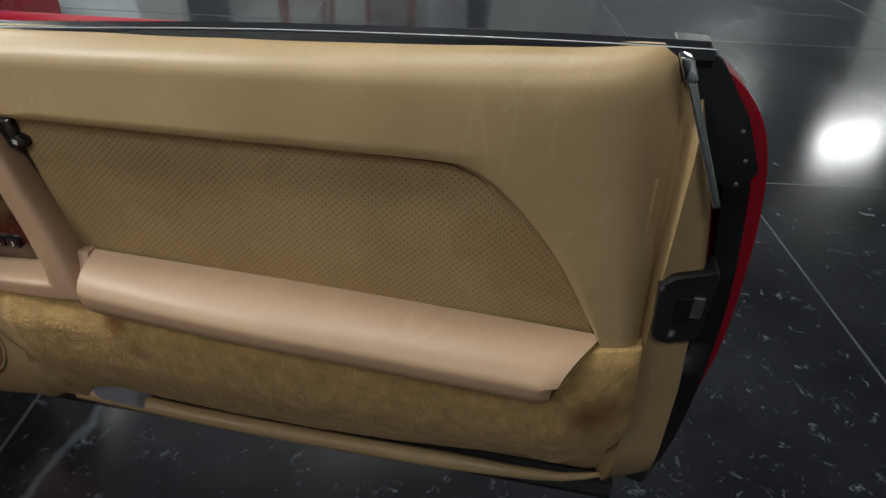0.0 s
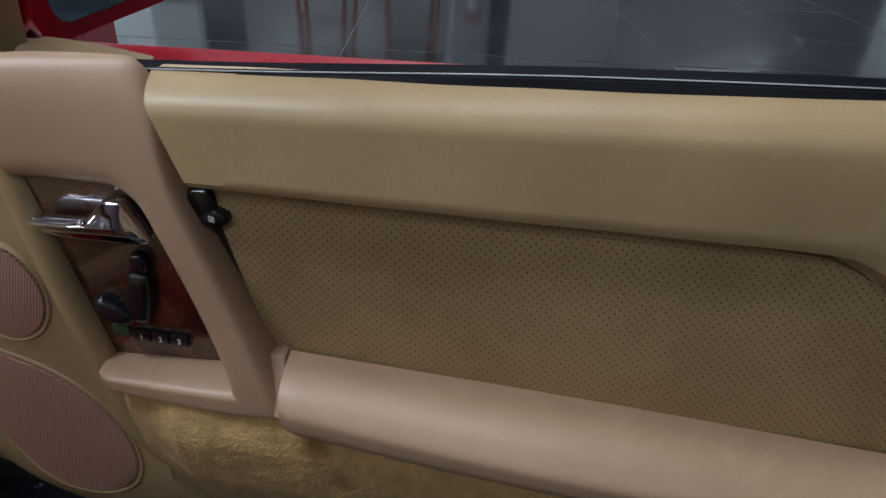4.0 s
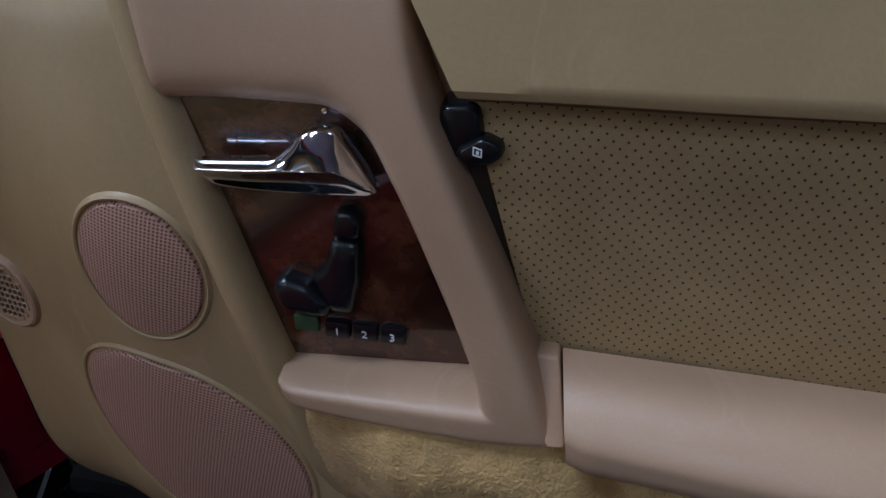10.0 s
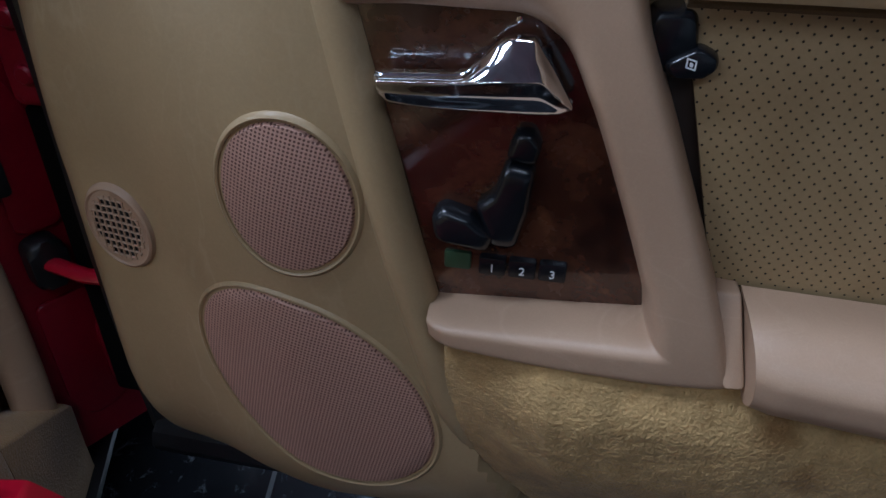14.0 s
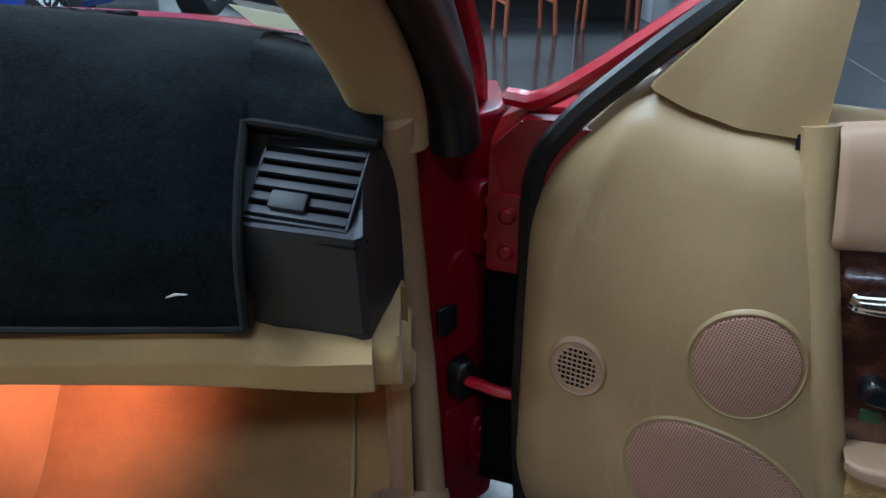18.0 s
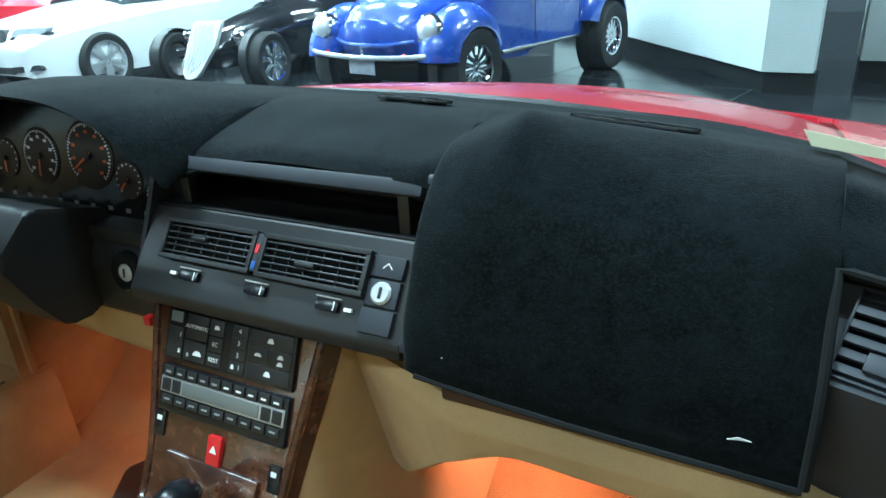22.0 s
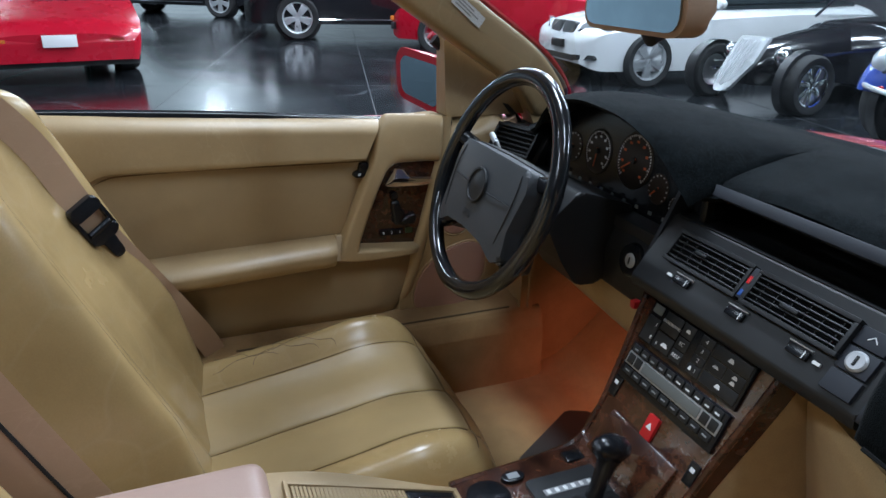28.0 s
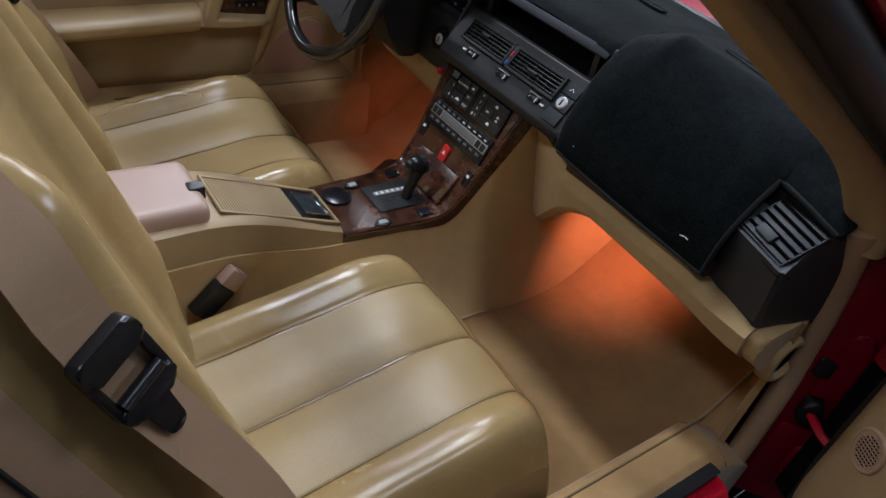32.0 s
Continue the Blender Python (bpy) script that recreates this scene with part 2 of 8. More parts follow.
def glass(name, tint=(0.9, 0.95, 0.95), clear=0.9):
    m = bpy.data.materials.new(name)
    m.use_nodes = True
    n, l = m.node_tree.nodes, m.node_tree.links
    n.remove(n["Principled BSDF"])
    tr, gl, mx, fr = (n.new(k) for k in ("ShaderNodeBsdfTransparent", "ShaderNodeBsdfGlossy", "ShaderNodeMixShader", "ShaderNodeFresnel"))
    tr.inputs[0].default_value = (*tint, 1)
    gl.inputs["Roughness"].default_value = 0.01
    fr.inputs["IOR"].default_value = 1.45
    sc = n.new("ShaderNodeMath")
    sc.operation = "MULTIPLY"
    sc.inputs[1].default_value = clear
    l.new(fr.outputs[0], sc.inputs[0])
    l.new(sc.outputs[0], mx.inputs[0])
    l.new(tr.outputs[0], mx.inputs[1])
    l.new(gl.outputs[0], mx.inputs[2])
    l.new(mx.outputs[0], n["Material Output"].inputs["Surface"])
    return m


LEATHER = wrinkled(stained(creased(material("tan_leather", (0.46, 0.325, 0.166), 0.40, vary=0.07, scale=5, fine=420, bump=0.12, rough_vary=0.06), 34, 0.07, 0.0004, 0.10), (0.34, 0.225, 0.10), 7.0, 0.50, 0.75, 0.35), (26, 26, 9), 0.022, (0.66, 0.54, 0.36), 0.14)
LEATHER_BACK = material("tan_leather_panel", (0.40, 0.285, 0.15), 0.5, vary=0.08, scale=4, fine=500, bump=0.15)
LEATHER_HOLES = punched(stained(material("perforated_tan_leather", (0.44, 0.303, 0.145), 0.55, vary=0.09, scale=7, fine=500, bump=0.12), (0.27, 0.170, 0.068), 8.0, 0.46, 0.70, 0.6), (0, 2), 0.0055, 0.135)
PINK = wrinkled(creased(material("rosy_tan_vinyl", (0.46, 0.30, 0.188), 0.42, vary=0.06, scale=5, fine=700, bump=0.12), 44, 0.07, 0.0004, 0.11), (10, 10, 34), 0.018, (0.60, 0.42, 0.29), 0.15)
GRILLE = punched(material("rosy_speaker_cloth", (0.58, 0.335, 0.245), 0.62, vary=0.05, scale=5, fine=600), (0, 2), 0.0027, 0.35, (0.16, 0.075, 0.055), 14.0)
SHAG = stained(material("sheepskin_carpet", (0.56, 0.365, 0.150), 0.95, vary=0.14, scale=40, fine=420, bump=0.8, depth=0.0024, sheen=0.1, spec=0.15), (0.30, 0.165, 0.050), 60.0, 0.52, 0.75, 0.5)
# stains near the lid's ends, and darker strips along below its edge
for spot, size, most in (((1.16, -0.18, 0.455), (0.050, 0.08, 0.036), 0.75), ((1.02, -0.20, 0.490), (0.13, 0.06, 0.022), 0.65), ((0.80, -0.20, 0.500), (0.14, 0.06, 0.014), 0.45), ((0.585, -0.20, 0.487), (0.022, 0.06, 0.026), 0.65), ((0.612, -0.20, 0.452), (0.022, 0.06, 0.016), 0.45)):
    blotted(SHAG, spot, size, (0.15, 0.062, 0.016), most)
# paler than CARPET: the light on knee panels and flanks is coloured in
LIT_SUEDE = stained(material("lit_tan_suede", (0.56, 0.385, 0.185), 0.9, vary=0.10, scale=6, fine=420, bump=0.35, depth=0.001, sheen=0.15), (0.36, 0.225, 0.09), 5.0, 0.50, 0.80, 0.55)
CARPET = stained(material("tan_carpet", (0.39, 0.238, 0.098), 0.95, vary=0.12, scale=9, fine=420, bump=0.6, depth=0.002, sheen=0.2), (0.20, 0.10, 0.035), 5.0, 0.50, 0.85, 0.7)
DARK_BROWN = material("dark_brown_plastic", (0.035, 0.022, 0.015), 0.5, vary=0.15, scale=9, fine=700, bump=0.1)
LOCK_FACE = material("pale_lock_metal", (0.55, 0.56, 0.58), 0.4, 0.25, vary=0.05, scale=60, bump=0.0)
ROSE = creased(material("rose_vinyl", (0.43, 0.292, 0.238), 0.40, vary=0.05, scale=4, fine=700, bump=0.12), 30, 0.05, 0.0004, 0.08)
DASH_BROWN = material("dark_brown_dash_edge", (0.060, 0.028, 0.018), 0.45, vary=0.12, scale=9, fine=700, bump=0.08)
SEAT = creased(material("tan_seat_leather", (0.41, 0.28, 0.12), 0.24, vary=0.08, scale=6, fine=380, bump=0.12, rough_vary=0.1), 8, 0.12, 0.0010, 0.10)
SEAT_HOLES = punched(creased(material("perforated_seat_leather", (0.41, 0.285, 0.125), 0.40, vary=0.07, scale=6, fine=380, bump=0.1), 8, 0.05, 0.0010, 0.05), (0, 1), 0.0045, 0.14, (0.17, 0.115, 0.05))
STITCH = material("brown_stitching", (0.20, 0.13, 0.06), 0.8, vary=0.2, fine=900)
SEAM_THREAD = material("tan_seam_thread", (0.17, 0.11, 0.045), 0.8, vary=0.2, fine=900)
PIPING = material("pale_piping", (0.50, 0.36, 0.2), 0.6)
WOOD = stained(stained(material("burl_walnut", (0.130, 0.046, 0.022), 0.25, vary=0.25, scale=30, fine=160, bump=0.0, coat=1.0, second=(0.040, 0.013, 0.008), stretch=(1, 1, 1.3)), (0.018, 0.007, 0.005), 22.0, 0.50, 0.66, 0.85), (0.20, 0.085, 0.035), 34.0, 0.60, 0.74, 0.6)
CHROME = material("polished_chrome", (0.86, 0.87, 0.9), 0.06, 1.0, vary=0.02, bump=0.0, rough_vary=0.02)
SATIN = material("satin_metal", (0.6, 0.6, 0.6), 0.3, 1.0, vary=0.05, bump=0.0)
BLACK = material("black_plastic", (0.020, 0.021, 0.023), 0.45, vary=0.15, scale=9, fine=900, bump=0.1, depth=0.0003)
RIM_BLACK = material("worn_rim_leather", (0.012, 0.013, 0.015), 0.16, vary=0.15, scale=30, fine=700, bump=0.12, depth=0.0004, rough_vary=0.06, spec=0.8)
GLOSSY = material("glossy_black_plastic", (0.010, 0.011, 0.014), 0.24, vary=0.1, bump=0.02, rough_vary=0.05)
RUBBER = material("black_rubber", (0.014, 0.015, 0.017), 0.4, vary=0.2, scale=14, fine=300, bump=0.1)
SLATE = material("blue_grey_vent_plastic", (0.027, 0.031, 0.042), 0.55, vary=0.1, scale=8, fine=900, bump=0.12, depth=0.0003)
FELT = stained(stained(material("black_felt", (0.0066, 0.0086, 0.0098), 1.0, vary=0.25, scale=60, fine=620, bump=0.9, depth=0.0012, sheen=0.05, spec=0.05), (0.020, 0.026, 0.029), 260.0, 0.46, 0.66, 0.35), (0.013, 0.017, 0.019), 14.0, 0.45, 0.75, 0.5)
FELT_EDGE = material("felt_binding", (0.0042, 0.0052, 0.0060), 1.0, vary=0.2, fine=500, bump=0.4)
RED = material("red_car_paint", (0.46, 0.004, 0.022), 0.28, vary=0.04, scale=3, bump=0.0, coat=0.3)
# darker copy of the body red; it holds the front edge's shade
DARK_RED = material("dark_jamb_red", (0.25, 0.001, 0.014), 0.38, vary=0.12, scale=9, bump=0.0, coat=0.10, spec=0.35)
BLUE = material("blue_car_paint", (0.032, 0.076, 0.42), 0.28, vary=0.05, scale=3, bump=0.0, coat=1.0)
WHITE_PAINT = material("white_car_paint", (0.82, 0.83, 0.84), 0.28, vary=0.02, scale=2, bump=0.0, coat=1.0)
BLACK_PAINT = material("black_car_paint", (0.008, 0.008, 0.01), 0.2, vary=0.05, bump=0.0, coat=1.0)
SILVER = material("brushed_silver_paint", (0.62, 0.64, 0.66), 0.3, 0.7, vary=0.04, bump=0.0)
TYRE = material("tyre_rubber", (0.016, 0.016, 0.017), 0.75, vary=0.2, scale=20, fine=200, bump=0.3)
WHITE_PRINT = material("white_print", (0.86, 0.86, 0.86), 0.6, vary=0.02, bump=0.0)
GREY_PRINT = material("grey_print", (0.30, 0.31, 0.32), 0.6, vary=0.02, bump=0.0)
ORANGE_PRINT = material("orange_print", (0.75, 0.16, 0.05), 0.6, vary=0.02, bump=0.0)
RED_PLASTIC = material("red_plastic", (0.62, 0.02, 0.025), 0.3, vary=0.05, bump=0.0)
BLUE_PLASTIC = material("blue_plastic", (0.03, 0.10, 0.4), 0.4, vary=0.05, bump=0.0)
GREEN_PLASTIC = material("dim_green_plastic", (0.035, 0.075, 0.035), 0.4, vary=0.05, bump=0.0)
DISPLAY = material("grey_display", (0.16, 0.17, 0.165), 0.25, vary=0.04, bump=0.0)
AMBER = material("amber_lens", (0.7, 0.2, 0.03), 0.2, vary=0.05, bump=0.0, coat=0.6)
RED_LENS = material("red_lens", (0.5, 0.02, 0.02), 0.2, vary=0.05, bump=0.0, coat=0.6)
CLEAR_LENS = material("clear_lens", (0.75, 0.8, 0.85), 0.12, 0.4, vary=0.1, scale=60, bump=0.2, coat=1.0)
CLOUDY_LENS = material("cloudy_lens", (0.34, 0.36, 0.42), 0.3, vary=0.15, scale=20, bump=0.0)
PAPER = material("pale_paper", (0.84, 0.82, 0.70), 0.7, vary=0.06, scale=12, bump=0.05)
thin, lines = PAPER.node_tree.nodes, PAPER.node_tree.links  # thin sheet that lets some light through
through_light, both = thin.new("ShaderNodeBsdfTranslucent"), thin.new("ShaderNodeMixShader")
through_light.inputs["Color"].default_value = (0.80, 0.78, 0.66, 1)
both.inputs[0].default_value = 0.5
lines.new(thin["Principled BSDF"].outputs[0], both.inputs[1])
lines.new(through_light.outputs[0], both.inputs[2])
lines.new(both.outputs[0], thin["Material Output"].inputs["Surface"])
LINT = material("white_lint", (0.7, 0.7, 0.68), 0.9, vary=0.1)
WALL_WHITE = material("white_wall_paint", (0.62, 0.68, 0.67), 0.55, vary=0.04, scale=1.5, fine=90, bump=0.05)
WALL_DARK = material("dark_wall_paint", (0.10, 0.108, 0.12), 0.6, vary=0.1, scale=1.5, fine=90, bump=0.05)
CEIL_DARK = material("grey_ceiling_paint", (0.34, 0.36, 0.39), 0.8, vary=0.1, scale=1.2, fine=60)
BASE_BLACK = material("black_skirting", (0.015, 0.017, 0.017), 0.35, vary=0.1, scale=4, bump=0.03)
STOOL_WOOD = material("red_stained_wood", (0.30, 0.075, 0.03), 0.4, vary=0.12, scale=9, fine=120, bump=0.1, stretch=(1, 1, 0.2))
STEEL = material("grey_steel", (0.45, 0.46, 0.48), 0.4, 0.6, vary=0.06, scale=6, bump=0.03)
GREY_BOX = material("grey_box_paint", (0.50, 0.54, 0.58), 0.45, vary=0.05, scale=4, bump=0.03)
LAMP_HOUSING = material("lamp_housing", (0.6, 0.6, 0.6), 0.5, vary=0.04, bump=0.0)
GLASS = glass("windscreen_glass", (0.95, 0.98, 0.975), 0.25)
CAR_GLASS = material("dark_car_glass", (0.035, 0.045, 0.05), 0.16, vary=0.1, bump=0.0, coat=0.15)
MIRROR = material("mirror_glass", (0.42, 0.55, 0.66), 0.02, 1.0, vary=0.0, bump=0.0, rough_vary=0.0)


def floor_material():
    m = material("polished_dark_concrete", (0.025, 0.0275, 0.032), 0.15, vary=0.3, scale=1.6, fine=26, bump=0.06, depth=0.001, second=(0.008, 0.009, 0.011), rough_vary=0.07, spec=0.7)
    n, l = m.node_tree.nodes, m.node_tree.links
    b = n["Principled BSDF"]
    co = n.new("ShaderNodeTexCoord")
    # pale scuffs and trowel marks
    no = n.new("ShaderNodeTexNoise")
    no.inputs["Scale"].default_value, no.inputs["Detail"].default_value, no.inputs["Roughness"].default_value = 21.0, 10, 0.80
    no.inputs["Distortion"].default_value = 0.6
    l.new(co.outputs["Object"], no.inputs["Vector"])
    st = n.new("ShaderNodeMapRange")
    st.inputs["From Min"].default_value, st.inputs["From Max"].default_value = 0.58, 0.75
    l.new(no.outputs["Fac"], st.inputs["Value"])
    # wandering hairline cracks
    vo = n.new("ShaderNodeTexVoronoi")
    vo.feature = "DISTANCE_TO_EDGE"
    vo.inputs["Scale"].default_value = 0.2
    wob = n.new("ShaderNodeTexNoise")
    wob.inputs["Scale"].default_value, wob.inputs["Detail"].default_value = 2.2, 6
    l.new(co.outputs["Object"], wob.inputs["Vector"])
    ad = n.new("ShaderNodeMix")
    ad.data_type, ad.blend_type = "RGBA", "LINEAR_LIGHT"
    ad.inputs["Factor"].default_value = 0.22
    l.new(co.outputs["Object"], ad.inputs["A"])
    l.new(wob.outputs["Color"], ad.inputs["B"])
    l.new(ad.outputs["Result"], vo.inputs["Vector"])
    cr = n.new("ShaderNodeMapRange")
    cr.inputs["From Min"].default_value, cr.inputs["From Max"].default_value = 0.0, 0.004
    cr.inputs["To Min"].default_value, cr.inputs["To Max"].default_value = 0.35, 0.0
    l.new(vo.outputs["Distance"], cr.inputs["Value"])
    mx = n.new("ShaderNodeMath")
    mx.operation = "MAXIMUM"
    l.new(st.outputs["Result"], mx.inputs[0])
    l.new(cr.outputs["Result"], mx.inputs[1])
    old = b.inputs["Base Color"].links[0].from_socket
    mix = n.new("ShaderNodeMix")
    mix.data_type = "RGBA"
    l.new(mx.outputs[0], mix.inputs["Factor"])
    l.new(old, mix.inputs["A"])
    mix.inputs["B"].default_value = (0.24, 0.265, 0.29, 1)
    l.new(mix.outputs["Result"], b.inputs["Base Color"])
    return m


FLOOR = floor_material()
# near-black painted in for the shade inside gaps and openings
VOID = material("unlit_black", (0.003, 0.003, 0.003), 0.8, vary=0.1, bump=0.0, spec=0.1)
HUB = material("grey_hub_vinyl", (0.056, 0.060, 0.067), 0.42, vary=0.1, scale=8, fine=900, bump=0.2, depth=0.0004)
JOINT = material("floor_joint_filler", (0.058, 0.062, 0.067), 0.5, vary=0.2, scale=5)

# ---- building helpers ----
def lerp(a, b, t):
    return a + (b - a) * t


def curve1(knots):
    """A smooth function through (x, y) knots."""
    xs, ys = [k[0] for k in knots], [k[1] for k in knots]
    d = [(ys[i + 1] - ys[i]) / (xs[i + 1] - xs[i]) for i in range(len(xs) - 1)]
    m = [d[0]] + [0 if d[i] * d[i + 1] <= 0 else 2 * d[i] * d[i + 1] / (d[i] + d[i + 1]) for i in range(len(d) - 1)] + [d[-1]]

    def f(x):
        if x <= xs[0]:
            return ys[0]
        if x >= xs[-1]:
            return ys[-1]
        i = max(k for k in range(len(xs) - 1) if xs[k] <= x)
        h = xs[i + 1] - xs[i]
        t = (x - xs[i]) / h
        return (ys[i] * (1 + 2 * t) * (1 - t) ** 2 + m[i] * h * t * (1 - t) ** 2 + ys[i + 1] * t * t * (3 - 2 * t) + m[i + 1] * h * t * t * (t - 1))
    return f


def spline(points, n):
    """n + 1 points along a Catmull-Rom curve through points, evenly by length."""
    p = [Vector(q) for q in points]
    p = [2 * p[0] - p[1]] + p + [2 * p[-1] - p[-2]]
    dense = []
    for i in range(1, len(p) - 2):
        for k in range(24):
            t = k / 24
            a, b, c, d = p[i - 1], p[i], p[i + 1], p[i + 2]
            dense.append(0.5 * (2 * b + (c - a) * t + (2 * a - 5 * b + 4 * c - d) * t * t + (3 * b - a - 3 * c + d) * t ** 3))
    dense.append(p[-2])
    acc = [0.0]
    for a, b in zip(dense, dense[1:]):
        acc.append(acc[-1] + (b - a).length)
    out, j = [], 0
    for k in range(n + 1):
        s = acc[-1] * k / n
        while j < len(acc) - 2 and acc[j + 1] < s:
            j += 1
        out.append(dense[j].lerp(dense[j + 1], (s - acc[j]) / max(1e-9, acc[j + 1] - acc[j])))
    return out


def rounded(points, seg=5):
    """A closed outline of (x, y, radius) corners, each rounded."""
    out, n = [], len(points)
    for i in range(n):
        p = Vector(points[i][:2])
        r = points[i][2] if len(points[i]) > 2 else 0.0
        a, b = Vector(points[i - 1][:2]) - p, Vector(points[(i + 1) % n][:2]) - p
        if r <= 0:
            out.append(p)
            continue
        cut = min(r / max(0.05, math.tan(a.angle(b) / 2)), 0.48 * a.length, 0.48 * b.length)
        s, e = p + a.normalized() * cut, p + b.normalized() * cut
        for k in range(seg + 1):
            t = k / seg
            out.append(s * (1 - t) ** 2 + 2 * p * t * (1 - t) + e * t * t)
    return out


def oval(cx, cy, rx, ry, turn=0.0, n=40):
    c, s = math.cos(radians(turn)), math.sin(radians(turn))
    return [Vector((cx + c * rx * math.cos(a) - s * ry * math.sin(a), cy + s * rx * math.cos(a) + c * ry * math.sin(a))) for a in (2 * math.pi * k / n for k in range(n))]


def same(x, y, z):
    return Vector((x, y, z))


def prism(outline, low, high, put=same, bevel=0.0, seg=3, bend=None):
    """An outline in (p, q) drawn out along r from low to high, its far rim rounded, then laid out by put(p, q, r)."""
    bm = bmesh.new()
    a = [bm.verts.new((p[0], p[1], low)) for p in outline]
    b = [bm.verts.new((p[0], p[1], high)) for p in outline]
    bm.faces.new(a[::-1])
    top = bm.faces.new(b)
    for i in range(len(a)):
        bm.faces.new((a[i], a[(i + 1) % len(a)], b[(i + 1) % len(a)], b[i]))
    if bevel:
        bmesh.ops.bevel(bm, geom=list(top.edges), offset=bevel, offset_type="OFFSET", segments=seg, profile=0.6, affect="EDGES", clamp_overlap=True)
    bmesh.ops.triangulate(bm, faces=[f for f in bm.faces if len(f.verts) > 4])
    for v in bm.verts:
        p, q, r = v.co
        if bend:
            r += bend(p, q) * (1 if r > low + 1e-6 else 0)
        v.co = put(p, q, r)
    return bm


def pillow(outline, low, high, put, inset=0.45, seg=7):
    """A soft button: the outline closes over a domed top."""
    bm, rings = bmesh.new(), []
    cx, cy = sum(p.x for p in outline) / len(outline), sum(p.y for p in outline) / len(outline)
    for k in range(seg + 1):
        a = 0.5 * math.pi * k / seg
        f, h = 1 - inset * (1 - math.cos(a)), lerp(low, high, 0.55 + 0.45 * math.sin(a)) if k else low
        rings.append([bm.verts.new(put(lerp(cx, p.x, f), lerp(cy, p.y, f), h)) for p in outline])
    rings.insert(1, [bm.verts.new(put(p.x, p.y, lerp(low, high, 0.55))) for p in outline])
    for a, b in zip(rings, rings[1:]):
        for k in range(len(a)):
            bm.faces.new((a[k], a[(k + 1) % len(a)], b[(k + 1) % len(a)], b[k]))
    bm.faces.new(rings[-1])
    bmesh.ops.recalc_face_normals(bm, faces=bm.faces)
    return bm


def sheet(f, nu, nv, thick=None, closed=False):
    """A grid of f(s, t) for s, t in 0..1; thick: a vector by which its back lies off, or a function of (s, t)."""
    bm = bmesh.new()
    g = [[bm.verts.new(f(i / nu, j / nv)) for j in range(nv + 1)] for i in range(nu if closed else nu + 1)]
    wrap = lambda i: i % nu if closed else i
    for i in range(nu):
        for j in range(nv):
            bm.faces.new((g[wrap(i)][j], g[wrap(i + 1)][j], g[wrap(i + 1)][j + 1], g[wrap(i)][j + 1]))
    if thick is not None:
        back = {}
        for i in range(len(g)):
            for j in range(nv + 1):
                o = thick(i / nu, j / nv) if callable(thick) else Vector(thick)
                back[g[i][j]] = bm.verts.new(g[i][j].co + o)
        for face in list(bm.faces):
            bm.faces.new([back[v] for v in reversed(face.verts)])
        rim = [e for e in bm.edges if len(e.link_faces) == 1 and all(v in back for v in e.verts)]
        for e in rim:
            v, w = e.verts
            bm.faces.new((v, w, back[w], back[v]))
    return bm


def tube(points, radius, n=10, caps=True, flat=1.0):
    """A round bar along points; radius: one, or one for each point."""
    p = [Vector(q) for q in points]
    rs = radius if isinstance(radius, (list, tuple)) else [radius] * len(p)
    bm, rings, ref = bmesh.new(), [], None
    for i, q in enumerate(p):
        d = (p[min(i + 1, len(p) - 1)] - p[max(i - 1, 0)]).normalized()
        if ref is None:
            ref = d.cross(Vector((0, 0, 1))) if abs(d.z) < 0.9 else d.cross(Vector((1, 0, 0)))
        ref = (ref - d * ref.dot(d)).normalized()
        o = d.cross(ref)
        rings.append([bm.verts.new(q + rs[i] * (math.cos(a) * ref + flat * math.sin(a) * o)) for a in (2 * math.pi * k / n for k in range(n))])
    for a, b in zip(rings, rings[1:]):
        for k in range(n):
            bm.faces.new((a[k], a[(k + 1) % n], b[(k + 1) % n], b[k]))
    if caps:
        bm.faces.new(rings[0][::-1])
        bm.faces.new(rings[-1])
    return bm


def bar(points, across, wide, deep, power=0.5, n=20):
    """A bar of rounded-box section along points; across: the direction of its width."""
    p, bm, rings = [Vector(q) for q in points], bmesh.new(), []
    for i, q in enumerate(p):
        d = (p[min(i + 1, len(p) - 1)] - p[max(i - 1, 0)]).normalized()
        x = Vector(across)
        x = (x - d * x.dot(d)).normalized()
        y = d.cross(x)
        ring = []
        for k in range(n):
            c, sn = math.cos(2 * math.pi * k / n), math.sin(2 * math.pi * k / n)
            ring.append(bm.verts.new(q + wide * math.copysign(abs(c) ** power, c) * x + deep * math.copysign(abs(sn) ** power, sn) * y))
        rings.append(ring)
    for a, b in zip(rings, rings[1:]):
        for k in range(n):
            bm.faces.new((a[k], a[(k + 1) % n], b[(k + 1) % n], b[k]))
    bm.faces.new(rings[0][::-1])
    bm.faces.new(rings[-1])
    return bm


def lathe(profile, m=None, n=28):
    """(radius, height) points turned round local z, then laid out by the matrix m."""
    bm = bmesh.new()
    rings = []
    for r, h in profile:
        if r < 1e-6:
            rings.append([bm.verts.new((0, 0, h))])
        else:
            rings.append([bm.verts.new((r * math.cos(2 * math.pi * k / n), r * math.sin(2 * math.pi * k / n), h)) for k in range(n)])
    for a, b in zip(rings, rings[1:]):
        for k in range(n):
            q = [a[k % len(a)], a[(k + 1) % len(a)], b[(k + 1) % len(b)], b[k % len(b)]]
            q = list(dict.fromkeys(q))
            if len(q) > 2:
                bm.faces.new(q)
    if m is not None:
        bmesh.ops.transform(bm, matrix=m, verts=bm.verts)
    return bm


